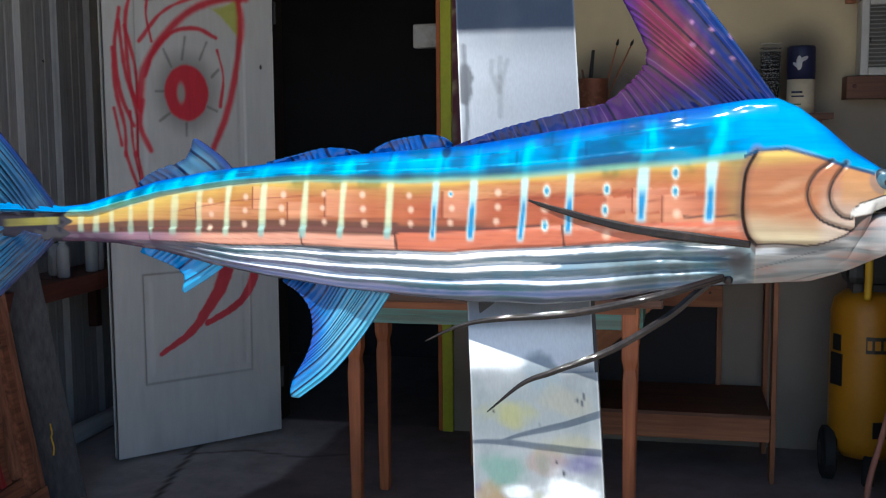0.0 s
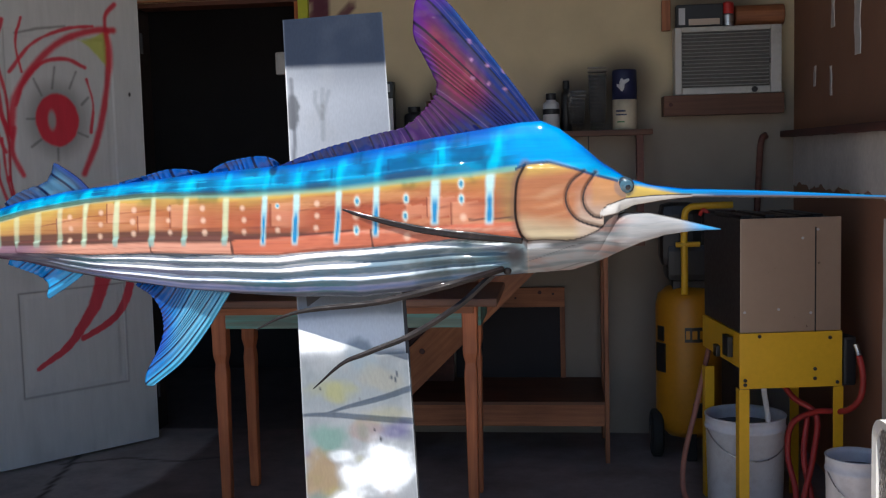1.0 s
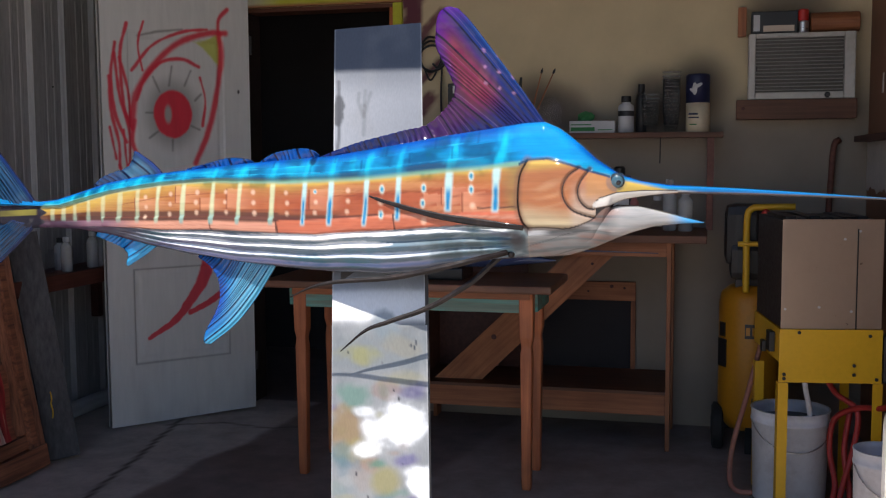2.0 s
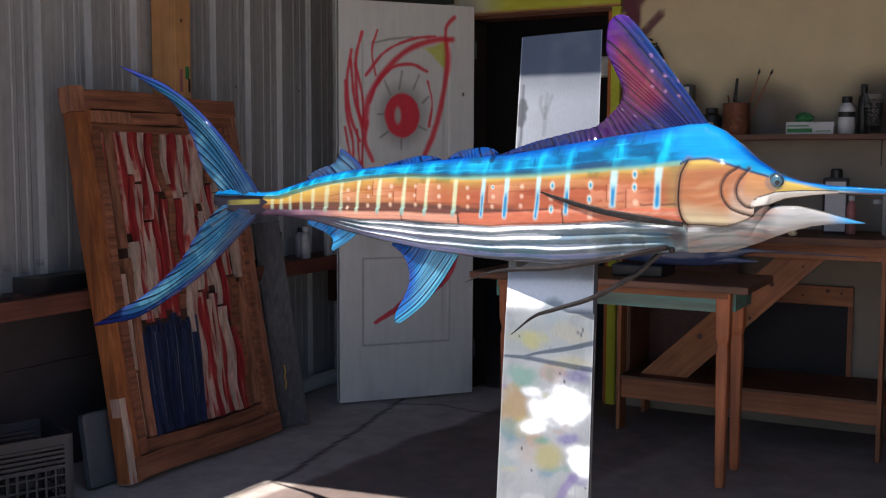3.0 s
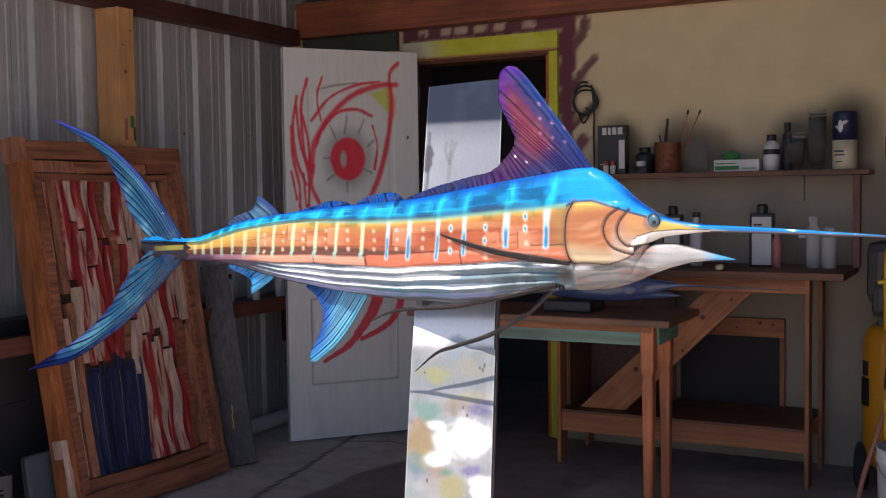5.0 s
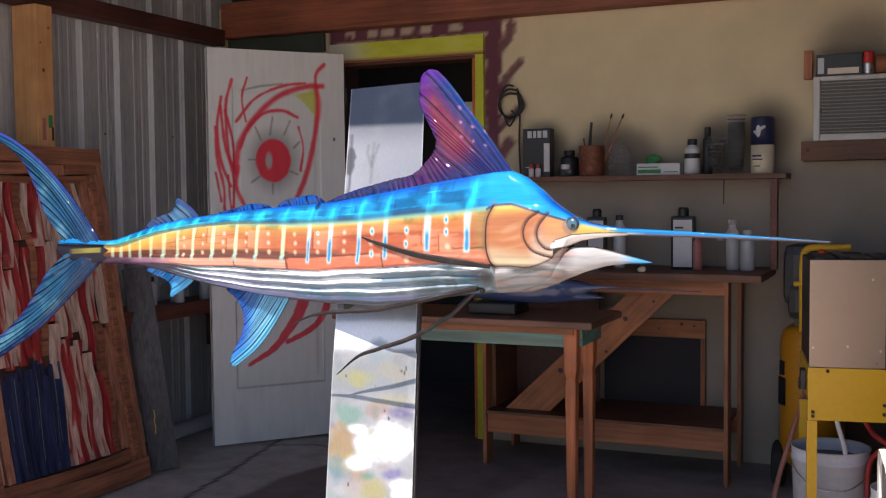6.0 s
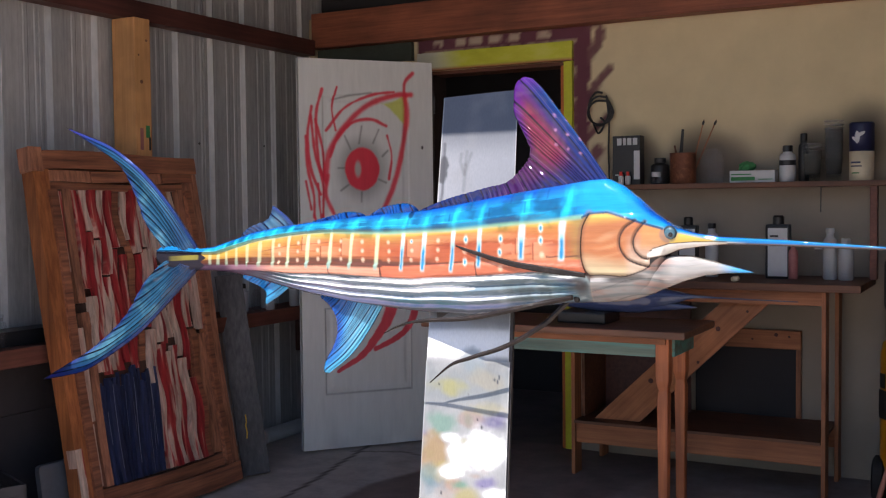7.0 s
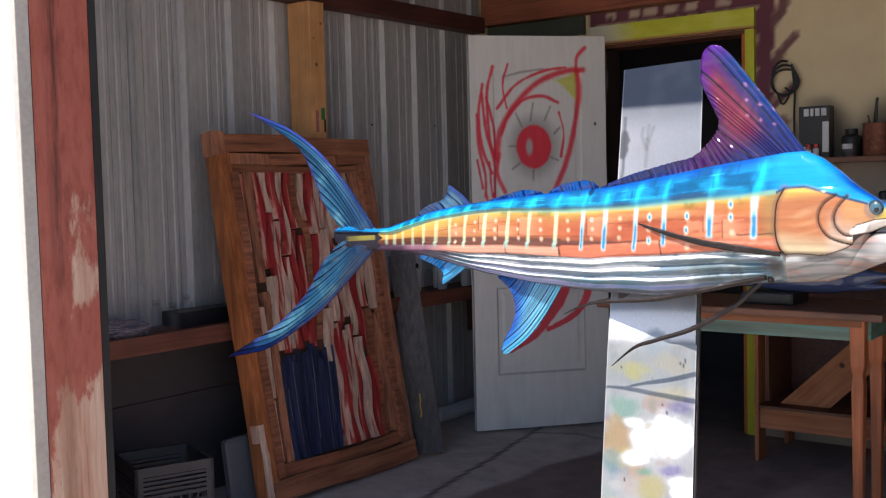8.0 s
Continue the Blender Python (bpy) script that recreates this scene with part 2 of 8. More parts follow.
def lathe(rings, centre, n=24, axis="z", bm=None):
    """A turned solid: rings of (radius, height), closed at both ends."""
    bm = bm or bmesh.new()
    loops = []
    for r, h in rings:
        loop = []
        for k in range(n):
            a = 2 * math.pi * k / n
            v = (r * math.cos(a), r * math.sin(a), h)
            if axis == "y":
                v = (v[0], -v[2], v[1])
            elif axis == "x":
                v = (v[2], v[0], v[1])
            loop.append(bm.verts.new(Vector(v) + Vector(centre)))
        loops.append(loop)
    for a, b in zip(loops, loops[1:]):
        for k in range(n):
            bm.faces.new((a[k], a[(k + 1) % n], b[(k + 1) % n], b[k]))
    bm.faces.new(loops[0][::-1])
    bm.faces.new(loops[-1])
    return bm


def spline(points, n):
    """n points along a smooth curve through the given ones, by arc length."""
    p = np.array(points, float)
    q = np.vstack([2 * p[0] - p[1], p, 2 * p[-1] - p[-2]])
    out = []
    for k in range(1, len(q) - 2):
        for s in np.linspace(0, 1, 16, endpoint=False):
            a, b, c, d = q[k - 1:k + 3]
            out.append(0.5 * (2 * b + (c - a) * s + (2 * a - 5 * b + 4 * c - d) * s * s + (3 * b - a - 3 * c + d) * s ** 3))
    out = np.array(out + [p[-1]])
    run = np.r_[0, np.cumsum(np.linalg.norm(np.diff(out, axis=0), axis=1))]
    return np.stack([np.interp(np.linspace(0, run[-1], n), run, c) for c in out.T], 1)


def tube(points, radius, n=10, steps=40, bm=None, flat=1.0):
    """A round or flattened rod along a smooth curve; radius may be a list from start to end."""
    bm = bm or bmesh.new()
    c = spline(points, steps)
    rad = np.interp(np.linspace(0, 1, steps), np.linspace(0, 1, len(np.atleast_1d(radius))), np.atleast_1d(radius))
    tang = np.gradient(c, axis=0)
    t0 = Vector(tang[0]).normalized()
    ref = Vector((0, 0, 1)) if abs(t0.z) < 0.9 else Vector((0, 1, 0))
    u = t0.cross(ref).normalized()
    loops = []
    for p, t, r in zip(c, tang, rad):
        t = Vector(t).normalized()
        u = (u - t * u.dot(t)).normalized()
        v = u.cross(t)
        loops.append([bm.verts.new(Vector(p) + u * (r * flat * math.cos(2 * math.pi * k / n)) + v * (r * math.sin(2 * math.pi * k / n))) for k in range(n)])
    for a, b in zip(loops, loops[1:]):
        for k in range(n):
            bm.faces.new((a[k], a[(k + 1) % n], b[(k + 1) % n], b[k]))
    bm.faces.new(loops[0][::-1])
    bm.faces.new(loops[-1])
    return bm


def prism(outline, lo, hi, axis="y"):
    """A flat plate: an outline of (a, b) carried from lo to hi along an axis."""
    bm = bmesh.new()

    def at(a, b, c):
        return {"y": (a, c, b), "x": (c, a, b), "z": (a, b, c)}[axis]

    f = [bm.verts.new(at(a, b, lo)) for a, b in outline]
    g = [bm.verts.new(at(a, b, hi)) for a, b in outline]
    bm.faces.new(f)
    bm.faces.new(g[::-1])
    for k in range(len(f)):
        j = (k + 1) % len(f)
        bm.faces.new((f[k], g[k], g[j], f[j]))
    return bm


def grid_mesh(name, pos, faces, paint, material, parent=None, label="", smooth=True):
    """A mesh from arrays, with the colour of each point."""
    me = bpy.data.meshes.new(name)
    me.from_pydata([tuple(p) for p in pos], [], [tuple(f) for f in faces])
    a = me.color_attributes.new("paint", "FLOAT_COLOR", "POINT")
    rgba = np.ones((len(pos), 4), np.float32)
    rgba[:, :3] = paint
    a.data.foreach_set("color", rgba.ravel())
    if smooth:
        me.shade_smooth()
    me.materials.append(material)
    me.update()
    ob = new(name, me)
    if parent is not None:
        bpy.context.view_layer.update()
        ob.parent = parent
        ob.matrix_parent_inverse = parent.matrix_world.inverted()
    return tagged(ob, label) if label else ob


def quads(nu, nv, closed_v=False, offset=0):
    k = np.arange(nu * nv).reshape(nu, nv)
    if closed_v:
        k = np.c_[k, k[:, :1]]
    a, b, c, d = k[:-1, :-1], k[1:, :-1], k[1:, 1:], k[:-1, 1:]
    return (np.stack([a, b, c, d], -1).reshape(-1, 4) + offset).tolist()


def ripple(x, y, seed=0, octaves=4):
    """Smooth, repeatable noise of about -1 to 1 on arrays."""
    rng = np.random.RandomState(seed)
    total = 0 * x
    for o in range(octaves):
        for _ in range(4):
            a, ph = rng.uniform(0, 2 * math.pi), rng.uniform(0, 2 * math.pi)
            total = total + np.sin((x * math.cos(a) + y * math.sin(a)) * 2.1 ** o + ph) * 0.55 ** o
    return total / 4


def near_line(u, v, points):
    """Distance from arrays of places to a polyline, and how far along it (0 to 1) the nearest place lies."""
    best, along = np.full(u.shape, 9e9), np.zeros(u.shape)
    n = len(points) - 1
    for k, ((ax, ay), (bx, by)) in enumerate(zip(points, points[1:])):
        dx, dy = bx - ax, by - ay
        s = np.clip(((u - ax) * dx + (v - ay) * dy) / max(dx * dx + dy * dy, 1e-9), 0, 1)
        d = np.hypot(u - ax - s * dx, v - ay - s * dy)
        closer = d < best
        best, along = np.where(closer, d, best), np.where(closer, (k + s) / n, along)
    return best, along


def over(base, colour, amount):
    """Lays a colour over painted points."""
    return base + (np.array(colour) - base) * np.clip(amount, 0, 1)[..., None]


def step(x, lo, hi):
    s = np.clip((x - lo) / (hi - lo), 0, 1)
    return s * s * (3 - 2 * s)


# ---- structure ----
FRONT = pose(-1.45, 1.62, 0, 0, 0, math.degrees(math.atan2(0.17, 1)))
HEAD = pose(-1.45, 1.856, 0, 0, 0, math.degrees(math.atan2(0.133, 1)))   # the header, on the inner side of the jamb


def concrete(name, base, joint):
    m, nt, p = shader(name)
    big, mid, fine = stretched(nt, (1.3,) * 3, 5), stretched(nt, (7,) * 3, 7, 0.7), stretched(nt, (120,) * 3, 3)
    c = ramp(nt, big, [(0.3, scaled(base, 0.7)), (0.7, scaled(base, 1.2))])
    c = blend(nt, 0.5, c, ramp(nt, mid, [(0.35, scaled(base, 0.6)), (0.65, scaled(base, 1.25))]))
    if joint:
        at = nt.nodes.new("ShaderNodeAttribute")
        at.attribute_name = "paint"
        c = blend(nt, 1.0, c, at.outputs["Color"], "MULTIPLY")
    nt.links.new(c, p.inputs["Base Color"])
    p.inputs["Roughness"].default_value = 0.8
    relief(nt, p, fine, 0.4)
    return m


def build_floor():
    xs, ys = np.arange(-2.45, 1.801, 0.02), np.arange(1.3, 6.6, 0.02)
    X, Y = np.meshgrid(xs, ys, indexing="ij")
    front = 1.50 + 0.17 * (X + 1.45)
    Y = np.where(Y < front, front, Y)
    c = np.full((*X.shape, 3), 1.0)
    wob = 0.012 * ripple(X * 9, Y * 9, 3)
    crack = [(-1.72, 4.95), (-1.60, 4.60), (-1.548, 4.35), (-1.528, 4.18), (-1.44, 3.80), (-1.427, 3.70), (-1.385, 3.51), (-1.343, 3.29), (-1.322, 3.15), (-1.341, 2.98), (-1.35, 2.6), (-1.31, 2.0), (-1.25, 1.4)]
    worn = step(ripple(X * 3, Y * 3, 8), 0.1, 0.9)
    c = over(c, (0.65, 0.6, 0.57), worn * 0.5)
    c = over(c, (0.60, 0.56, 0.54), step(ripple(X * 9, Y * 7, 14), 0.35, 1.1) * 0.4)
    # oily brown stain with a sharp border, and a paler strip beyond it
    edge = np.interp(Y, [1.4, 2.6, 2.85, 3.06, 3.23, 3.52, 3.92, 4.26, 4.9], [-1.35, -1.33, -1.292, -1.245, -1.235, -1.213, -1.196, -1.12, -1.10]) + 0.012 * ripple(X * 14, Y * 14, 21)
    far = np.interp(Y, [2.8, 3.5, 3.76, 4.19, 5.0], [-0.36, -0.269, -0.255, -0.161, -0.02]) + 0.02 * ripple(X * 11, Y * 11, 22)
    c = over(c, (0.40, 0.345, 0.345), step(X - edge, 0.0, 0.045) * (0.95 - 0.28 * step(X - far, 0.0, 0.06)))
    c = over(c, (0.30, 0.24, 0.22), step(X - edge, 0.0, 0.05) * step(ripple(X * 5, Y * 6, 23), 0.2, 1.0) * 0.45)
    c = over(c, (0.30, 0.27, 0.27), step(Y, 5.02, 5.06))   # darkness of the unlit back room put into the floor colour
    d, _ = near_line(X + wob, Y + wob, crack)
    c = over(c, (0.16, 0.14, 0.13), 1 - step(d, 0.004, 0.018))
    d, _ = near_line(X + wob, Y + wob, [(-1.60, 4.45), (-1.35, 4.55), (-1.1, 4.50), (-0.95, 4.56)])
    c = over(c, (0.18, 0.16, 0.15), (1 - step(d, 0.003, 0.016)) * 0.8)
    nu, nv = X.shape
    pos = np.stack([X, Y, 0 * X], -1).reshape(-1, 3)
    fl = grid_mesh("floor", pos, quads(nu, nv), c.reshape(-1, 3), concrete("stained_concrete", (0.50, 0.44, 0.40), True), None, "", False)
    tagged(fl, "stained grey concrete garage floor with a dark crack", "floor", "", "structure")


build_floor()
bm = bmesh.new()
bmesh.ops.create_grid(bm, x_segments=8, y_segments=8, size=400)
bmesh.ops.translate(bm, verts=bm.verts, vec=(0, 0, -0.02))
structure("ground", bm, concrete("pale_gravel_drive", (0.52, 0.46, 0.40), False), "pale sunlit concrete apron before the garage", "ground")


def build_back_wall():
    """Tan plaster wall with the doorway cut through, purple spray round the doorway."""
    xs = np.unique(np.r_[np.arange(-2.34, 1.70, 0.02), -1.42, -0.634].round(4))
    zs = np.unique(np.r_[np.arange(0, 2.39, 0.02), 2.02].round(4))
    X, Z = np.meshgrid(xs, zs, indexing="ij")
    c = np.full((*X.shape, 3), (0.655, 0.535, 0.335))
    # darker and browner below shelf height
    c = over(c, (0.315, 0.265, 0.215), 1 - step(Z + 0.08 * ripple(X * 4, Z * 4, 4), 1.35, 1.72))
    c = over(c, (0.52, 0.42, 0.30), step(ripple(X * 3, Z * 3, 9), 0.3, 1.2) * 0.35)
    # soft dark spots behind the shelf things and above the air conditioner
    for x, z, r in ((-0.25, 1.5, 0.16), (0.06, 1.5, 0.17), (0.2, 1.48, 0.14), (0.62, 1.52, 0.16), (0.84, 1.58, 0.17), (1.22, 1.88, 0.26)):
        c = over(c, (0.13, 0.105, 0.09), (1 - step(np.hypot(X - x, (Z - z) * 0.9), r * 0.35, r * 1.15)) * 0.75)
    purple = (0.14, 0.045, 0.065)
    jag = 0.012 * ripple(X * 40, Z * 40, 5)
    band = (X > -1.52) & (X < -0.50)
    top = step(Z + jag, 2.115, 2.13) * band
    c = over(c, purple, top)
    for x in (-1.38, -1.245, -1.14, -1.03, -0.92, -0.75):
        d = np.maximum(np.abs(X + jag - x) / 0.036, np.abs(Z + jag - 2.175) / 0.02)
        c = over(c, (0.50, 0.40, 0.30), (1 - step(d, 0.8, 1.1)) * 0.9)
    c = over(c, purple, (1 - step(np.abs(X + jag * 2 + 0.545), 0.03, 0.055)) * step(Z, 0.95, 1.1))
    for line, w in (([(-0.54, 2.0), (-0.46, 2.09), (-0.44, 2.16)], 0.03), ([(-0.54, 1.80), (-0.45, 1.90), (-0.395, 1.965)], 0.022),
                    ([(-0.52, 1.62), (-0.43, 1.70), (-0.385, 1.74)], 0.018), ([(-0.54, 2.16), (-0.48, 2.20), (-0.42, 2.215)], 0.016), ([(-0.52, 1.45), (-0.45, 1.56)], 0.03)):
        d, _ = near_line(X + jag, Z, line)
        c = over(c, purple, (1 - step(d, w * 0.6, w * 1.3)) * 0.92)
    nu, nv = X.shape
    n = nu * nv
    front = np.stack([X, np.full_like(X, 5.0), Z], -1).reshape(-1, 3)
    back = front + (0, 0.13, 0)
    k = np.arange(n).reshape(nu, nv)
    xm, zm = (X[:-1, :-1] + X[1:, 1:]) / 2, (Z[:-1, :-1] + Z[1:, 1:]) / 2
    solid = ~((xm > -1.42) & (xm < -0.634) & (zm < 2.02))
    f = np.stack([k[:-1, :-1], k[1:, :-1], k[1:, 1:], k[:-1, 1:]], -1)[solid]
    faces = f.tolist() + (f[:, ::-1] + n).tolist()
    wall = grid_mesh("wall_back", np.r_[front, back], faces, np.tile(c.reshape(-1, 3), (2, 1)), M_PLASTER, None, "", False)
    return tagged(wall, "tan plastered back wall with purple spray paint round the doorway", "wall", "", "structure")


build_back_wall()
# room behind the doorway; its lack of light is put into near-black walls
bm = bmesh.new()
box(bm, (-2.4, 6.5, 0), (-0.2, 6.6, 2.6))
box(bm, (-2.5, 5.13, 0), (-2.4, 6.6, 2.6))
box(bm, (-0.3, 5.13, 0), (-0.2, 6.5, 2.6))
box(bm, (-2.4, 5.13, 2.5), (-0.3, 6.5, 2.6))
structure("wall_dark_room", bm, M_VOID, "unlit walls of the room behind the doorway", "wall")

# door frame in lime paint
def faded_lime():
    """Lime paint that thins to bare grey-white at one end, with orange overspray along the lower edge."""
    m, nt, p = shader("faded_lime_paint")
    tc, sep = nt.nodes.new("ShaderNodeTexCoord"), nt.nodes.new("ShaderNodeSeparateXYZ")
    nt.links.new(tc.outputs["Object"], sep.inputs[0])
    cloud = stretched(nt, (6, 6, 14), 5, 0.6)

    def fade(axis, lo, hi, spread):
        n = nt.nodes.new("ShaderNodeMapRange")
        n.inputs["From Min"].default_value, n.inputs["From Max"].default_value = lo, hi
        nt.links.new(sep.outputs[axis], n.inputs["Value"])
        add = nt.nodes.new("ShaderNodeMath")
        add.operation = "MULTIPLY_ADD"
        add.inputs[1].default_value, add.inputs[2].default_value = spread, -spread / 2
        nt.links.new(cloud, add.inputs[0])
        total = nt.nodes.new("ShaderNodeMath")
        total.use_clamp = True
        nt.links.new(n.outputs[0], total.inputs[0])
        nt.links.new(add.outputs[0], total.inputs[1])
        return total.outputs[0]

    lime = ramp(nt, cloud, [(0.3, (0.44, 0.44, 0.025)), (0.7, (0.60, 0.62, 0.05))])
    c = blend(nt, fade("X", -1.22, -1.42, 0.7), lime, (0.56, 0.53, 0.44))
    c = blend(nt, fade("Z", 2.042, 2.026, 0.5), c, (0.34, 0.13, 0.05))
    nt.links.new(c, p.inputs["Base Color"])
    p.inputs["Roughness"].default_value = 0.55
    relief(nt, p, cloud, 0.2)
    return m


bm = bmesh.new()
box(bm, (-1.50, 4.975, 2.022), (-0.585, 5.0, 2.122), None, 0.003)
structure("trim_door_head", bm, faded_lime(), "lime green painted door head casing", "door trim")
bm = bmesh.new()
box(bm, (-0.632, 4.975, 0), (-0.585, 5.0, 2.02), None, 0.003)
structure("trim_door_jamb", bm, M_LIME, "lime green painted door jamb", "door trim")
structure("trim_door_reveal", boxed((-0.652, 4.985, 0), (-0.634, 5.13, 1.999), None, 0.002), coat("orange_reveal_paint", (0.46, 0.12, 0.025), 0.5, 0, 40, 3, 0.3, 0.1), "orange sprayed reveal of the doorway", "door trim")
bm = bmesh.new()
box(bm, (-1.50, 4.975, 0), (-1.42, 5.0, 2.02), None, 0.003)
structure("trim_door_hinge_jamb", bm, coat("whitewashed_lime", (0.16, 0.15, 0.11), 0.6), "pale painted hinge side casing", "door trim")
# thin added board that keeps the hinge side of the doorway near black
structure("trim_door_hinge_reveal", boxed((-1.419, 4.985, 0), (-1.401, 5.13, 1.998), None, 0.002), coat("near_black_reveal", (0.040, 0.026, 0.022), 0.7, 0, 40, 3, 0.3, 0.1), "near-black board on the hinge side of the doorway", "door trim")
# shade under the door head put into the soffit's dark brown
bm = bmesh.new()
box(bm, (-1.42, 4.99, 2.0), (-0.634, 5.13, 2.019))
structure("trim_door_soffit", bm, coat("soffit_shade_brown", (0.11, 0.036, 0.018), 0.6), "dark brown underside of the door head", "door trim")

# beams
structure("beam_back", boxed((-2.16, 4.90, 2.192), (1.58, 4.998, 2.392), None, 0.006), M_HEADER, "red-brown stained timber beam along the back wall", "beam")
structure("beam_left", boxed((-2.22, 1.9, 2.150), (-2.13, 4.895, 2.238), None, 0.004), M_GIRT, "dark timber girt along the metal wall", "beam")
structure("transom_board", boxed((-2.16, 4.96, 2.09), (-1.53, 4.995, 2.190), None, 0.003), coat("dark_green_board", (0.055, 0.065, 0.05), 0.5), "dark green board over the open door", "board")
# added sheet; the dark void above the beam is put into its colour
structure("wall_above", boxed((-2.4, 5.14, 2.3), (1.8, 5.24, 3.05), None, 0), M_VOID, "near-black fill for the unlit space above the back beam", "wall")


def streaked_tin():
    """Dull galvanised sheet: zinc bloom, long run-down streaks and soot between the ribs."""
    m, nt, p = shader("galvanised_sheet")
    bloom, run, fine = stretched(nt, (3, 5, 2), 5), stretched(nt, (4, 60, 0.5), 6, 0.65), stretched(nt, (60, 60, 14), 4)
    c = ramp(nt, bloom, [(0.3, (0.40, 0.405, 0.42)), (0.7, (0.60, 0.59, 0.575))])
    c = blend(nt, 1.0, c, ramp(nt, run, [(0.28, (0.55, 0.54, 0.55)), (0.50, (0.86, 0.85, 0.85)), (0.75, (1.0, 1.0, 1.0))]), "MULTIPLY")
    c = blend(nt, 0.3, c, ramp(nt, fine, [(0.3, (0.30, 0.29, 0.28)), (0.7, (0.60, 0.60, 0.60))]))
    nt.links.new(c, p.inputs["Base Color"])
    p.inputs["Metallic"].default_value = 0.3
    nt.links.new(ramp(nt, bloom, [(0.3, (0.55,) * 3), (0.7, (0.68,) * 3)]), p.inputs["Roughness"])
    relief(nt, p, run, 0.15)
    return m


def build_left_wall():
    """Ribbed sheet metal wall, seen from inside."""
    outline, y = [], 1.35
    while y < 5.13:
        for dy, h in ((0, 0), (0.030, 0), (0.036, 0.003), (0.052, 0.003), (0.058, 0), (0.088, 0), (0.094, 0.003), (0.110, 0.003), (0.116, 0), (0.146, 0), (0.164, 0.022), (0.204, 0.022), (0.222, 0)):
            outline.append((-2.245 + h, y + dy))
        y += 0.26
    for seam in (2.537, 3.022, 4.06):
        at = next(k for k, (x, v) in enumerate(outline) if v > seam)
        h = np.interp(seam, [outline[at - 1][1], outline[at][1]], [outline[at - 1][0], outline[at][0]])
        outline[at:at] = [(h, seam), (h - 0.009, seam + 0.0005), (h - 0.009, seam + 0.0055), (h, seam + 0.006)]
    outline = [(x, v) for x, v in outline if v < 5.13]
    outline += [(-2.245, 5.13), (-2.33, 5.13), (-2.33, 1.35)]
    bm = bmesh.new()
    lo = [bm.verts.new((x, v, 0)) for x, v in outline]
    hi = [bm.verts.new((x, v, 3.05)) for x, v in outline]
    for k in range(len(lo)):
        j = (k + 1) % len(lo)
        bm.faces.new((lo[k], lo[j], hi[j], hi[k]))
    return structure("wall_left", bm, streaked_tin(), "ribbed galvanised sheet metal side wall", "wall")


wall_left = build_left_wall()
post = thing("timber_post", (-2.15, 3.465, 0), "pale pine post against the metal wall", "post", "", "structure")
part("post_body", boxed((-2.218, 3.415, 0), (-2.08, 3.515, 2.149), None, 0.004), M_STUD, post)
for y, z, r, m in ((3.455, 1.86, 0.010, M_SHELF), (3.49, 2.05, 0.007, M_SHELF), (3.44, 1.98, 0.005, M_SHELF)):
    part("knot", lathe([(r, 0), (r * 0.8, 0.002)], (-2.0805, y, z), 14, "x"), m, post)
for y, z, w, h, m in ((3.45, 1.60, 0.010, 0.05, M_PINK), (3.488, 1.635, 0.012, 0.028, M_GREEN), (3.50, 1.58, 0.006, 0.03, M_BLACK)):
    part("paint_dab", boxed((-2.0802, y - w, z - h), (-2.0785, y + w, z + h), None, 0.0007), m, post)
for y, z in ((2.075, 1.905), (2.10, 1.405), (2.595, 1.93), (3.12, 1.93), (4.02, 1.61), (4.03, 1.17), (4.03, 1.13), (4.55, 1.62)):
    part("screw", lathe([(0.006, 0), (0.006, 0.003), (0.003, 0.005)], (-2.244, y, z), 8, "x"), M_DARKSHEET, wall_left)

# right wall: hardboard with joint compound
bm = boxed((1.56, 2.05, 0), (1.70, 5.14, 3.05), None, 0)
wall_right = structure("wall_right", bm, M_BROWNBOARD, "brown hardboard side wall with white joint compound", "wall")
rng = random.Random(5)


def smear(y0, z0, y1, z1, rough=0.02, seed=1):
    """A flat irregular smear of filler on the right wall."""
    r = random.Random(seed)
    n = max(10, int((abs(y1 - y0) + abs(z1 - z0)) / 0.02))
    ph = [r.uniform(0, 6) for _ in range(8)]

    def wob(s, k):
        return rough * (0.5 * math.sin(s * n * 0.35 + ph[k]) + 0.35 * math.sin(s * n * 0.9 + ph[k + 2]) + 0.25 * r.uniform(-1, 1))

    left, right = [], []
    tall = abs(z1 - z0) > abs(y1 - y0)
    for k in range(n + 1):
        s = k / n
        if tall:
            z = z0 + (z1 - z0) * s
            left.append((y0 + wob(s, 0), z))
            right.append((y1 + wob(s, 1), z))
        else:
            y = y0 + (y1 - y0) * s
            left.append((y, z0 + wob(s, 0) * 2.5))
            right.append((y, z1 + wob(s, 1) * 0.5))
    return prism(left + right[::-1], 1.5565, 1.5605, "x")


for k, (y0, z0, y1, z1, rough) in enumerate(((4.99, 1.12, 2.3, 1.325, 0.006), (3.66, 0.25, 3.60, 1.05, 0.006), (3.33, 0.3, 3.27, 0.98, 0.006), (3.20, 1.0, 3.10, 1.14, 0.03),
                                     (4.62, 1.52, 4.59, 1.60, 0.008), (4.36, 1.47, 4.335, 1.58, 0.008), (4.02, 1.59, 3.95, 1.80, 0.01), (3.66, 1.69, 3.61, 1.80, 0.01), (4.34, 1.72, 4.30, 1.88, 0.008))):
    part("filler", smear(y0, z0, y1, z1, rough, k), M_PUTTY, wall_right, "white joint compound smear")
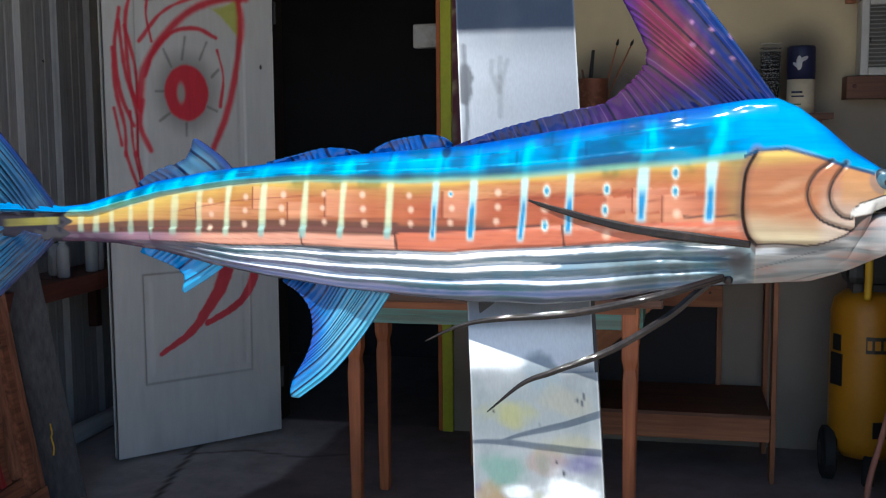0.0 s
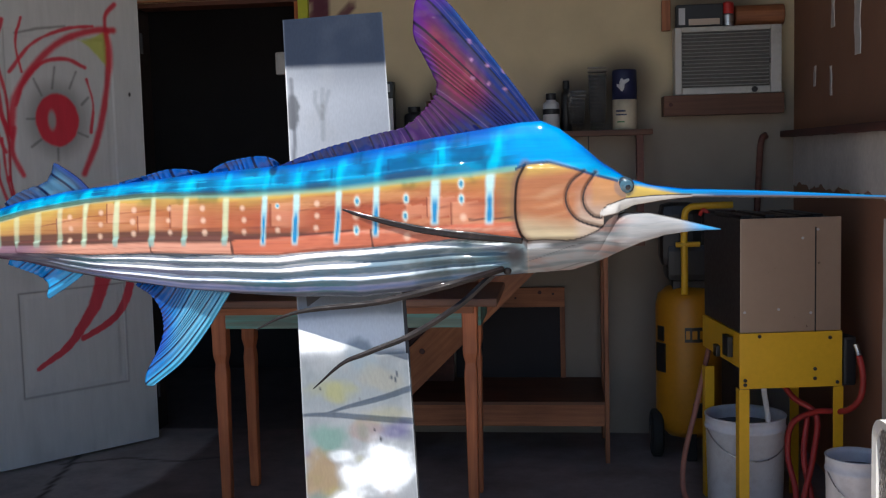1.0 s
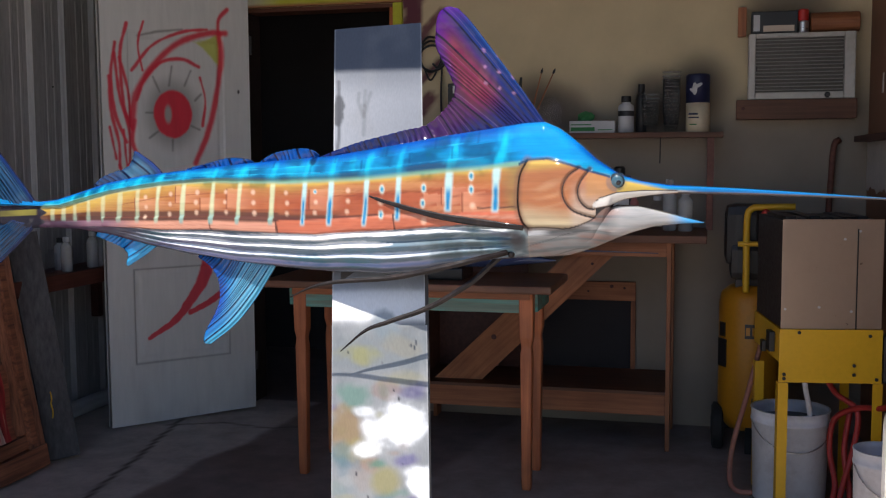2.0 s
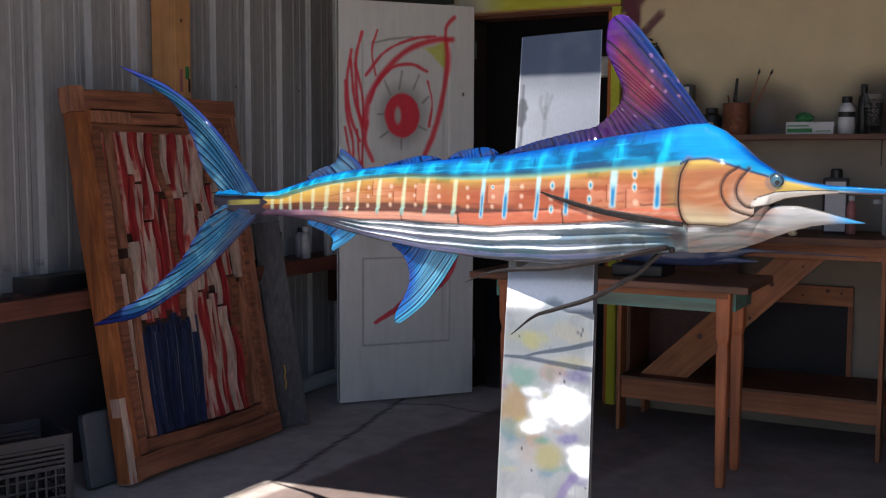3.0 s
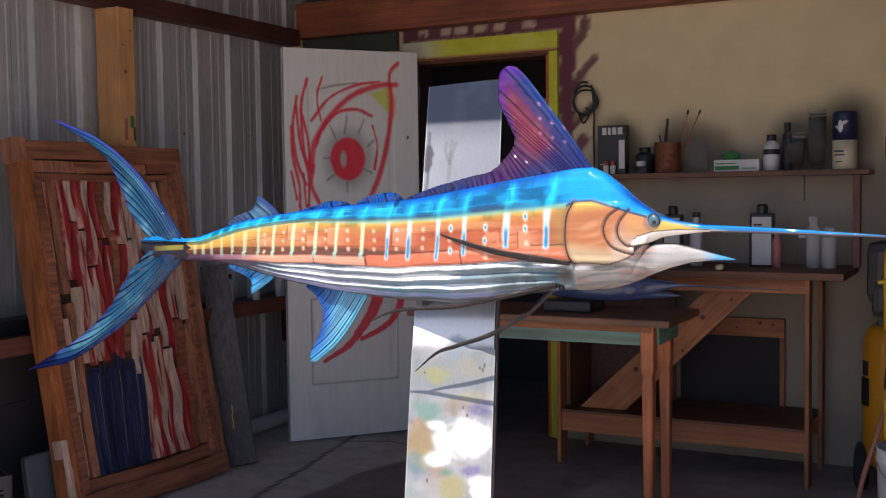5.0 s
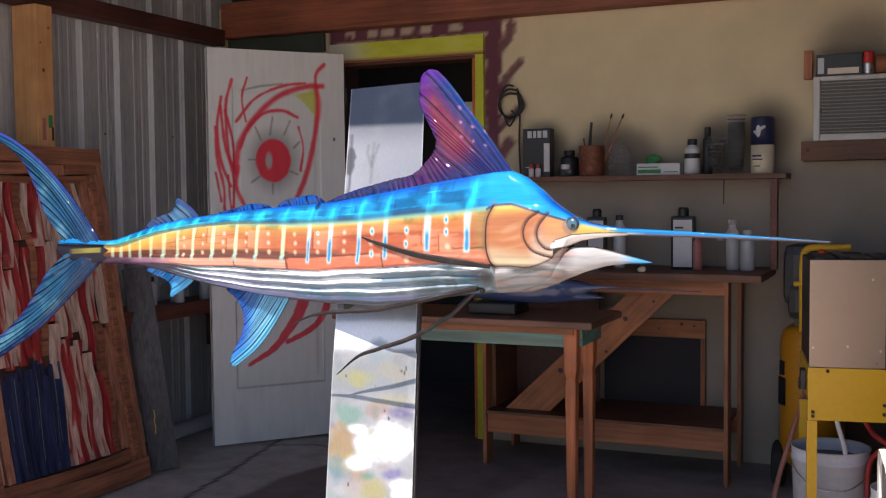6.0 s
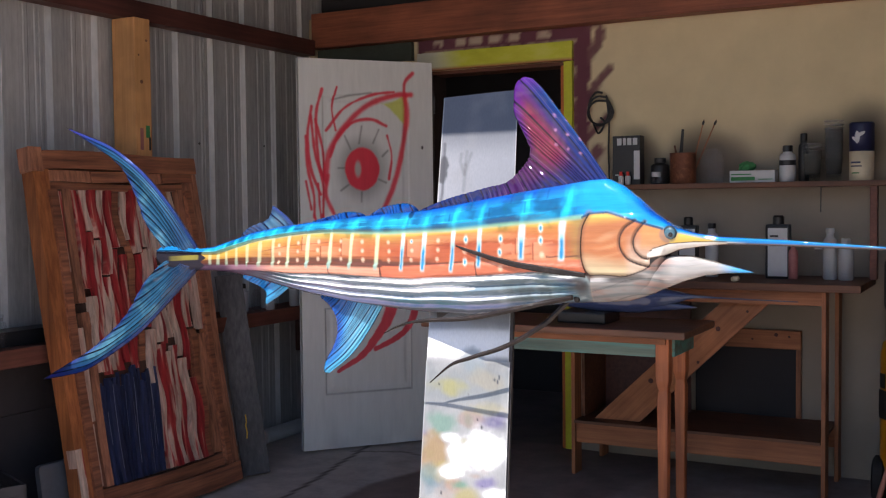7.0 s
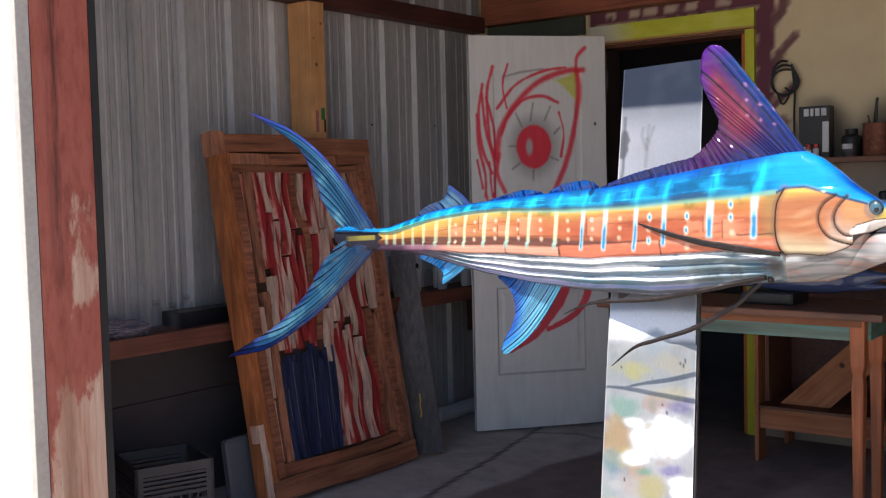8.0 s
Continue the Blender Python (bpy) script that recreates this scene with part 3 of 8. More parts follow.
for k, (y, z, h, m) in enumerate(((3.32, 1.47, 0.12, M_GREEN), (3.27, 1.50, 0.12, M_YELLOWSP), (3.20, 1.52, 0.05, M_NAVY))):
    part("paint_mark", smear(y, z, y - 0.03, z + h, 0.01, 40 + k), m, wall_right)
structure("ledge_right", boxed((1.50, 2.1, 1.325), (1.558, 4.998, 1.352), None, 0.004), M_GIRT, "narrow dark ledge along the side wall", "ledge")

# open front
bm = bmesh.new()
box(bm, (-1.10, -0.02, 0), (-0.006, 0.0, 3.3), FRONT)
structure("wall_front", bm, M_WHITE_TRIM, "white metal siding beside the garage opening", "wall")
bm = bmesh.new()
box(bm, (-1.1, 0, 2.75), (3.6, 0.16, 3.35), HEAD)
structure("wall_front_header", bm, M_WHITE_TRIM, "white header wall above the garage opening", "wall")
bm = bmesh.new()
box(bm, (3.10, 0, 0), (3.6, 0.16, 2.75), HEAD)
structure("wall_front_right", bm, M_WHITE_TRIM, "white wall on the far side of the opening", "wall")
structure("ceiling", prism([(-2.6, 1.38), (-1.455, 1.60), (-1.455, 1.93), (1.9, 2.38), (1.9, 5.3), (-2.6, 5.3)], 3.05, 3.12, "z"), M_TINROOF, "dark roof sheets above the garage", "ceiling")

jamb = thing("steel_jamb", (-1.47, 1.72, 0), "red primed steel channel with peeling rusty paint", "door jamb", "", "structure")
bm = bmesh.new()
box(bm, (-1.458, 1.622, -0.02), (-1.450, 1.815, 3.0), None, 0.002)
box(bm, (-1.52, 1.622, -0.02), (-1.459, 1.630, 3.0), None, 0.002)
box(bm, (-1.52, 1.807, -0.02), (-1.459, 1.815, 3.0), None, 0.002)


def peeling():
    """Red primer worn to pale bare metal low down, with a dark run and a rusty one down the web."""
    m, nt, p = shader("peeling_red_primer")
    tc, sep = nt.nodes.new("ShaderNodeTexCoord"), nt.nodes.new("ShaderNodeSeparateXYZ")
    nt.links.new(tc.outputs["Object"], sep.inputs[0])

    def calc(kind, a, b, c=None):
        n = nt.nodes.new("ShaderNodeMath")
        n.operation = kind
        for k, v in enumerate((a, b) if c is None else (a, b, c)):
            if isinstance(v, (int, float)):
                n.inputs[k].default_value = v
            else:
                nt.links.new(v, n.inputs[k])
        return n.outputs[0]

    def between(value, lo, hi):
        n = nt.nodes.new("ShaderNodeMapRange")
        n.inputs["From Min"].default_value, n.inputs["From Max"].default_value = lo, hi
        nt.links.new(value, n.inputs["Value"])
        return n.outputs[0]

    y, z = sep.outputs["Y"], sep.outputs["Z"]
    patch, drip, grain = stretched(nt, (6, 13, 4.5), 9, 0.68), stretched(nt, (12, 26, 1.6), 7, 0.66), stretched(nt, (20, 30, 9), 6, 0.65)
    red = ramp(nt, grain, [(0.3, (0.21, 0.055, 0.042)), (0.5, (0.33, 0.095, 0.070)), (0.75, (0.38, 0.13, 0.10))])
    bare = ramp(nt, drip, [(0.30, (0.30, 0.13, 0.09)), (0.45, (0.46, 0.28, 0.21)), (0.62, (0.58, 0.44, 0.35)), (0.8, (0.72, 0.62, 0.53))])
    low = calc("MULTIPLY", between(z, 0.86, 0.58), between(y, 1.60, 1.70))
    smear = calc("MULTIPLY", calc("MULTIPLY", between(z, 1.36, 1.28), between(z, 0.86, 0.98)), between(y, 1.69, 1.75))
    wear = calc("ADD", calc("ADD", calc("MULTIPLY", low, 0.75), calc("MULTIPLY", smear, 0.34)), calc("MULTIPLY_ADD", patch, 1.6, -0.80))
    c = blend(nt, ramp(nt, wear, [(0.30, (0, 0, 0)), (0.42, (1, 1, 1))]), red, bare)
    off = calc("ABSOLUTE", calc("MULTIPLY_ADD", grain, 0.05, calc("SUBTRACT", y, 1.715)), 0.0)
    band = between(off, 0.038, 0.010)
    dark = calc("MULTIPLY", calc("MULTIPLY", band, between(z, 0.95, 1.2)), ramp(nt, drip, [(0.42, (0, 0, 0)), (0.56, (1, 1, 1))]))
    rust = calc("MULTIPLY", band, between(z, 1.0, 0.7))
    c = blend(nt, calc("MULTIPLY", dark, 0.85), c, (0.085, 0.030, 0.028))
    c = blend(nt, calc("MULTIPLY", calc("MULTIPLY", rust, 0.85), ramp(nt, drip, [(0.40, (0.25, 0.25, 0.25)), (0.58, (1, 1, 1))])), c, (0.19, 0.075, 0.040))
    nt.links.new(c, p.inputs["Base Color"])
    p.inputs["Roughness"].default_value = 0.40
    relief(nt, p, patch, 0.5)
    return m


part("channel", bm, peeling(), jamb)
part("edge_trim", boxed((-1.475, 1.575, -0.02), (-1.447, 1.618, 3.0), None, 0.003), coat("grey_edge_trim", (0.42, 0.40, 0.37), 0.5), jamb, "grey metal edge trim")
part("seal", boxed((-1.53, 1.818, -0.02), (-1.452, 1.845, 3.0), None, 0.003), M_RUBBER, jamb, "black rubber seal strip")


# ---- door with sprayed eye ----
def build_door():
    free, hinge = Vector((-1.806, 4.277, 0)), Vector((-1.3325, 4.8375, 0))
    way = (hinge - free).normalized()
    out = Vector((way.y, -way.x, 0))
    W, LO, HI, T = 0.734, 0.012, 2.045, 0.042
    us, zs = np.linspace(0, W, 190), np.linspace(LO, HI, 510)
    U, Z = np.meshgrid(us, zs, indexing="ij")
    depth = np.zeros(U.shape)
    for u0, u1, z0, z1 in ((0.125, 0.600, 0.30, 0.75), (0.125, 0.600, 0.95, 1.86)):
        d = np.minimum(np.minimum(U - u0, u1 - U), np.minimum(Z - z0, z1 - Z))
        depth -= np.where(d > 0, 0.006 * (step(d, 0, 0.006) - step(d, 0.022, 0.045) * 0.75), 0)
    c = np.full((*U.shape, 3), (0.70, 0.69, 0.67))
    c = over(c, (0.40, 0.38, 0.35), step(ripple(U * 7, Z * 4, 2), 0.3, 1.2) * 0.5)
    c = over(c, (0.33, 0.33, 0.34), step(0.55 - Z, 0.1, 0.6) * step(ripple(U * 11, Z * 5, 12), -0.3, 1.0) * 0.5)
    jit = 0.003 * ripple(U * 90, Z * 90, 6)
    groove = [(0.125, 0.30), (0.600, 0.30), (0.600, 0.75), (0.125, 0.75), (0.125, 0.30)]
    d, _ = near_line(U, Z, groove)
    c = over(c, (0.23, 0.22, 0.21), (1 - step(d, 0.002, 0.006)) * 0.55)
    halo = np.hypot((U - 0.338) / 1.0, (Z - 1.477) / 1.2)
    c = over(c, (0.16, 0.15, 0.14), (1 - step(halo, 0.085, 0.17)) * 0.55)
    # yellow corner between the lid and the right edge of the eye
    tri = np.minimum(np.minimum(0.575 - U, 1.86 - Z + (U - 0.568) * 0.33), (Z - 1.819) + (U - 0.452) * 0.82)
    c = over(c, (0.60, 0.62, 0.08), step(tri + 0.012 * ripple(U * 30, Z * 30, 7), -0.012, 0.010) * 0.85)
    for line in ([(0.337, 1.70), (0.322, 1.611)], [(0.245, 1.649), (0.275, 1.581)], [(0.43, 1.683), (0.398, 1.613)], [(0.207, 1.482), (0.243, 1.482)], [(0.468, 1.405), (0.426, 1.424)], [(0.221, 1.365), (0.262, 1.394)],
                 [(0.332, 1.305), (0.333, 1.355)], [(0.449, 1.544), (0.48, 1.575)], [(0.178, 1.836), (0.269, 1.859), (0.391, 1.876)]):
        d, _ = near_line(U, Z, line)
        c = over(c, (0.11, 0.10, 0.09), (1 - step(d + 0.5 * jit, 0.0, 0.010)) * 0.6)
    red = (0.74, 0.030, 0.060)
    strokes = (([(0.125, 1.888), (0.092, 1.752), (0.1, 1.539), (0.126, 1.384), (0.123, 1.228)], 0.009), ([(0.069, 1.799), (0.047, 1.654), (0.06, 1.481), (0.111, 1.345)], 0.009),
               ([(0.037, 1.644), (0.044, 1.481), (0.074, 1.345), (0.076, 1.229)], 0.009), ([(0.088, 1.732), (0.125, 1.578), (0.134, 1.443)], 0.009), ([(0.205, 1.901), (0.177, 1.793), (0.196, 1.677)], 0.006),
               ([(0.034, 1.413), (0.061, 1.268)], 0.008), ([(0.121, 1.24), (0.140, 1.15), (0.148, 1.08)], 0.009), ([(0.075, 1.24), (0.100, 1.16), (0.138, 1.06)], 0.008), ([(0.098, 1.40), (0.11, 1.24), (0.142, 1.10)], 0.007), ([(0.064, 1.751), (0.088, 1.539), (0.142, 1.404)], 0.009),
               ([(0.142, 1.423), (0.16, 1.56), (0.246, 1.698), (0.37, 1.81), (0.515, 1.865), (0.611, 1.872)], 0.018), ([(0.146, 1.676), (0.247, 1.796), (0.391, 1.864), (0.516, 1.884)], 0.009),
               ([(0.574, 1.867), (0.579, 1.937), (0.622, 1.985)], 0.012), ([(0.579, 1.867), (0.588, 1.747), (0.554, 1.546), (0.509, 1.385), (0.445, 1.245)], 0.017),
               ([(0.164, 1.54), (0.205, 1.638), (0.287, 1.719), (0.389, 1.737), (0.472, 1.704)], 0.010), ([(0.477, 1.654), (0.501, 1.545), (0.485, 1.425)], 0.008), ([(0.152, 1.443), (0.141, 1.345), (0.179, 1.247)], 0.013))
    for line, w in strokes:
        d, _ = near_line(U, Z, spline(line, 40).tolist() if len(line) > 2 else line)
        c = over(c, red, (1 - step(d + 0.4 * jit + 0.002 * ripple(U * 25, Z * 25, 13), w * 0.30, w * 1.40)) * 0.93)
    for line, w0, w1 in (([(0.51, 0.80), (0.475, 0.70), (0.428, 0.62), (0.324, 0.497), (0.195, 0.418)], 0.040, 0.010), ([(0.64, 0.78), (0.60, 0.66), (0.53, 0.585), (0.40, 0.525)], 0.024, 0.014)):
        d, s = near_line(U, Z, spline(line, 30).tolist())
        w = w0 + (w1 - w0) * s
        c = over(c, red, (1 - step((d + jit) / w, 0.75, 1.1)) * 0.93)
    c = over(c, red, (1 - step(np.hypot((U - 0.338) / 0.095, (Z - 1.477) / 0.113) + jit * 8, 0.93, 1.06)) * 0.96)
    c = over(c, (0.44, 0.40, 0.38), 1 - step(np.hypot((U - 0.314) / 0.020, (Z - 1.477) / 0.048), 0.5, 1.2))
    c = over(c, (0.06, 0.05, 0.05), 1 - step(np.hypot(U - 0.674, (Z - 1.592) * 0.6), 0.004, 0.008))
    nu, nv = U.shape
    base = np.array(free)[None, None] + U[..., None] * np.array(way) + depth[..., None] * np.array(out)
    base[..., 2] = Z
    n = nu * nv
    back = base - np.array(out) * (T + depth[..., None])
    k = np.arange(n).reshape(nu, nv)
    ring = np.r_[k[:, 0], k[-1, 1:], k[-2::-1, -1], k[0, -2:0:-1]]
    faces = quads(nu, nv) + [(int(a), int(b), int(b) + n, int(a) + n) for a, b in zip(ring, np.roll(ring, -1))]
    corner = [int(k[0, 0]) + n, int(k[0, -1]) + n, int(k[-1, -1]) + n, int(k[-1, 0]) + n]
    pos = np.r_[base.reshape(-1, 3), back.reshape(-1, 3)]
    kb = (k + n)
    faces += np.stack([kb[:-1, :-1], kb[:-1, 1:], kb[1:, 1:], kb[1:, :-1]], -1).reshape(-1, 4).tolist()
    door = thing("door_1", free + way * (W / 2), "open white panel door with a red sprayed eye", "door", "", "structure")
    grid_mesh("door_leaf", pos, faces, np.tile(c.reshape(-1, 3), (2, 1)), M_DOOR, door)
    for z in (0.25, 1.05, 1.82):
        part("hinge", lathe([(0.007, z - 0.045), (0.007, z + 0.045)], hinge + out * 0.008 + way * 0.008, 10), M_DARKSHEET, door)


build_door()


# ---- leaning metal sheet ----
def sheet_paint(U, V):
    """Airbrushed colours of the sheet, some light and shade put in: u from 0 to 1 across, V metres down from the top
    edge.
    """
    u = U
    c = np.full((*U.shape, 3), (0.150, 0.165, 0.195))
    # header's shade put into the base: top band left darker, sunlit metal paler
    c = over(c, (0.33, 0.355, 0.40), step(V, 0.10, 0.22) * 0.75)
    c = over(c, (0.25, 0.26, 0.28), step(ripple(U * 4, V * 11, 17), 0.1, 0.9) * 0.6 * (1 - step(V, 0.5, 0.7)))
    c = over(c, (0.20, 0.22, 0.25), step(ripple(U * 4.3, V * 13, 18), 0.3, 1.0) * 0.4 * (1 - step(V, 0.5, 0.7)))
    for line, w in (([(0.33, 0.30), (0.34, 0.22)], 0.006), ([(0.34, 0.24), (0.39, 0.20), (0.41, 0.185)], 0.006), ([(0.33, 0.25), (0.27, 0.21), (0.28, 0.185)], 0.006), ([(0.335, 0.22), (0.35, 0.18)], 0.006)):
        d, _ = near_line(U * 0.24, V, [(x * 0.24, y) for x, y in line])
        c = over(c, (0.11, 0.12, 0.13), (1 - step(d, w * 0.3, w * 1.3)) * 0.38)
    blot = np.hypot((u - 0.05) / 0.07, (V - 0.235) / 0.055) + 0.35 * ripple(U * 14, V * 60, 19)
    c = over(c, (0.05, 0.055, 0.065), (1 - step(blot, 0.7, 1.1)) * 0.85)
    d, _ = near_line(U * 0.24, V, [(0.012, 0.15), (0.014, 0.30), (0.008, 0.36)])
    c = over(c, (0.06, 0.065, 0.08), (1 - step(d, 0.002, 0.007)) * 0.7)
    # pale lower half with iridescent clouds
    n1, n2, n3, n4 = ripple(U * 7, V * 19, 24), ripple(U * 9 + 3, V * 25, 25), ripple(U * 6 + 7, V * 21, 26), ripple(U * 17, V * 60, 27)
    low = step(V, 0.66, 0.74)
    pale = np.full((*U.shape, 3), (0.52, 0.53, 0.53))
    pale = over(pale, (0.32, 0.345, 0.36), step(n1, -0.2, 0.9) * 0.7)
    pale = over(pale, (0.66, 0.66, 0.64), step(n2, 0.1, 0.9) * 0.7)
    pale = over(pale, (0.34, 0.38, 0.39), (1 - step(np.abs(V - 0.86), 0.02, 0.075)) * 0.65)
    # sunlit strip just above the fold, put in as near white
    pale = over(pale, (0.80, 0.80, 0.79), (1 - step(np.abs(V - 0.745), 0.03, 0.06)) * 0.95)

    drift = np.random.RandomState(9)

    def cloud(cu, cv, ru, rv, colour, amount, seed, ragged=0.4):
        nonlocal pale
        r = np.hypot((u - cu) / ru, (V - cv) / rv) + ragged * (ripple(U * 8, V * 34, seed) + 0.6 * n4)
        pale = over(pale, colour, (1 - step(r, 0.45, 1.2)) * amount)

    for k in range(34):
        hue = ((0.16, 0.42, 0.30), (0.24, 0.20, 0.46), (0.58, 0.52, 0.14), (0.18, 0.36, 0.46), (0.60, 0.36, 0.24), (0.74, 0.74, 0.72))[k % 6]
        cloud(drift.uniform(0, 1), drift.uniform(0.84, 1.25) if k < 26 else drift.uniform(1.2, 1.6), drift.uniform(0.06, 0.16), drift.uniform(0.010, 0.030), hue, drift.uniform(0.35, 0.75), 60 + k, 0.5)

    for row in ((0.55, 0.80, 0.20, 0.04, (0.30, 0.42, 0.50), 0.5, 1), (0.35, 0.865, 0.30, 0.025, (0.52, 0.50, 0.20), 0.55, 2), (0.75, 0.85, 0.2, 0.03, (0.52, 0.47, 0.34), 0.5, 3),
                (0.25, 0.965, 0.20, 0.040, (0.22, 0.42, 0.33), 0.75, 4), (0.80, 0.965, 0.24, 0.030, (0.20, 0.17, 0.36), 0.75, 5), (0.55, 0.955, 0.16, 0.022, (0.50, 0.32, 0.26), 0.55, 6),
                (0.13, 1.035, 0.20, 0.045, (0.56, 0.36, 0.15), 0.75, 7), (0.30, 1.095, 0.24, 0.030, (0.60, 0.50, 0.22), 0.75, 8), (0.10, 1.11, 0.12, 0.04, (0.20, 0.34, 0.36), 0.6, 9),
                (0.78, 0.925, 0.24, 0.025, (0.56, 0.50, 0.24), 0.45, 10), (0.20, 1.20, 0.3, 0.08, (0.60, 0.60, 0.58), 0.6, 11)):
        cloud(*row)
    cloud(0.68, 1.045, 0.36, 0.072, (0.90, 0.90, 0.89), 1.0, 12, 0.30)
    cloud(0.36, 1.095, 0.16, 0.020, (0.86, 0.86, 0.84), 0.9, 13, 0.30)
    cloud(0.34, 1.00, 0.12, 0.016, (0.84, 0.84, 0.83), 0.8, 14, 0.30)
    cloud(0.95, 1.17, 0.22, 0.045, (0.88, 0.88, 0.87), 0.95, 15, 0.30)
    cloud(0.56, 1.165, 0.17, 0.040, (0.56, 0.49, 0.22), 0.85, 16, 0.12)
    d, s = near_line(U * 0.24, V, [(0.165, 1.270), (0.178, 1.240), (0.200, 1.215)])
    pale = over(pale, (0.30, 0.22, 0.48), (1 - step(d, 0.006, 0.016)) * 0.7)
    # vertical drips near the foot
    pale = over(pale, (0.44, 0.45, 0.46), step(ripple(U * 60, V * 1.2, 28), 0.25, 0.9) * step(V, 1.16, 1.3) * 0.5)
    c = c * 0.66
    c = over(c, pale * np.clip(0.56 + 0.44 * step(pale.mean(-1), 0.62, 0.85), 0, 1)[..., None], low)
    rng = np.random.RandomState(4)
    for _ in range(14):
        x, v, r = rng.uniform(0, 1), rng.uniform(0.80, 1.6), rng.uniform(0.0010, 0.0026)
        c = over(c, (0.04, 0.04, 0.05), 1 - step(np.hypot((U - x) * 0.24, (V - v) * rng.uniform(0.4, 1)), r * 0.6, r * 1.3))
    for x, v in ((0.82, 0.845), (0.875, 0.838), (0.865, 0.850)):
        c = over(c, (0.04, 0.05, 0.07), 1 - step(np.hypot((U - x) * 0.24, (V - v) * 0.35), 0.0014, 0.003))
    return c


def build_sheet():
    top, yaw, lean, roll, W = Vector((0.046, 2.624, 1.6218)), 0.29, 0.2887, -0.0005, 0.2325
    right = Vector((math.cos(yaw), math.sin(yaw), 0))
    back = Vector((-math.sin(yaw), math.cos(yaw), 0))
    down = Vector((0, 0, -1)) * math.cos(lean) - back * math.sin(lean)
    r2 = right * math.cos(roll) + down * math.sin(roll)
    d2 = down * math.cos(roll) - right * math.sin(roll)
    out = r2.cross(d2)
    stand = thing("display_stand", top + d2 * 1.68, "tall brushed metal sheet with iridescent paint on a dark post", "display stand")

    def panel(name, u0, u1, v0, v1, lift, label, nu=60, nv=260):
        us, vs = np.linspace(u0, u1, nu), np.linspace(v0, v1, nv)
        U, V = np.meshgrid(us, vs, indexing="ij")
        c = sheet_paint(U / W + 0.5, V)
        c = over(c, (0.62, 0.62, 0.60), (1 - step(np.minimum(U - u0, u1 - U), 0.0, 0.0022)) * 0.4)
        n = U.size
        # the thin sheet is flexed: its upper end twists and bows back
        wave = 0.0012 * np.sin(V * 9 + 2) * np.cos(U * 14) + lift + (0.19 * U - 0.032) * (1 - np.clip(V / 0.78, 0, 1))
        pos = np.array(top)[None, None] + U[..., None] * np.array(r2) + V[..., None] * np.array(d2) - wave[..., None] * np.array(out)
        pos[..., 2] = np.maximum(pos[..., 2], 0.001)
        behind = pos + np.array(out) * 0.004
        k = np.arange(n).reshape(nu, nv)
        ring = np.r_[k[:, 0], k[-1, 1:], k[-2::-1, -1], k[0, -2:0:-1]]
        faces = quads(nu, nv) + (np.array(quads(nu, nv))[:, ::-1] + n).tolist() + [(int(a), int(b), int(b) + n, int(a) + n) for a, b in zip(ring, np.roll(ring, -1))]
        return grid_mesh(name, np.r_[pos.reshape(-1, 3), behind.reshape(-1, 3)], faces, np.tile(c.reshape(-1, 3), (2, 1)), M_SHEET, stand, label, False)

    panel("upper_sheet", -W / 2, W / 2 - 0.005, 0.0, 0.805, 0.0, "brushed sheet, slate blue above and pale below")
    panel("lower_sheet", -W / 2, W / 2 - 0.001, 0.795, 1.69, 0.006, "pale sheet with clouds of iridescent paint")
    T = Matrix(((r2.x, d2.x, out.x, top.x), (r2.y, d2.y, out.y, top.y), (r2.z, d2.z, out.z, top.z), (0, 0, 0, 1)))
    part("post", box(bmesh.new(), (W / 2 - 0.045, 0.45, 0.006), (W / 2 + 0.004, 1.64, 0.035), T, 0.002), M_DARKSHEET, stand, "dark steel post behind the sheet")
    part("post", box(bmesh.new(), (-W / 2 + 0.02, 0.45, 0.006), (-W / 2 + 0.06, 1.64, 0.035), T, 0.002), M_DARKSHEET, stand)
    return stand


build_sheet()

# ---- marlin ----
YC = 2.395
TOP = [(-1.0, 1.150), (-0.98, 1.163), (-0.93, 1.170), (-0.875, 1.168), (-0.82, 1.158), (-0.765, 1.164), (-0.719, 1.177), (-0.609, 1.209), (-0.503, 1.228), (-0.379, 1.242), (-0.222, 1.257), (-0.109, 1.266), (0.0, 1.274), (0.139, 1.296), (0.24, 1.313),
       (0.305, 1.323), (0.4, 1.336), (0.47, 1.347), (0.520, 1.349), (0.555, 1.333), (0.60, 1.298), (0.64, 1.262), (0.69, 1.229), (0.737, 1.214), (0.80, 1.205), (0.963, 1.197), (1.12, 1.187), (1.282, 1.176)]
BOT = [(-1.0, 1.118), (-0.98, 1.105), (-0.93, 1.094), (-0.875, 1.086), (-0.82, 1.090), (-0.766, 1.091), (-0.70, 1.088), (-0.612, 1.076), (-0.506, 1.052), (-0.383, 1.030), (-0.226, 1.010), (-0.112, 1.0), (0.0, 0.993), (0.137, 0.992), (0.238, 1.001), (0.32, 1.018),
       (0.399, 1.030), (0.476, 1.036), (0.535, 1.040), (0.577, 1.043), (0.60, 1.050), (0.632, 1.063), (0.655, 1.098), (0.674, 1.160), (0.70, 1.172), (0.76, 1.182), (0.80, 1.186), (0.963, 1.183), (1.12, 1.178), (1.282, 1.172)]
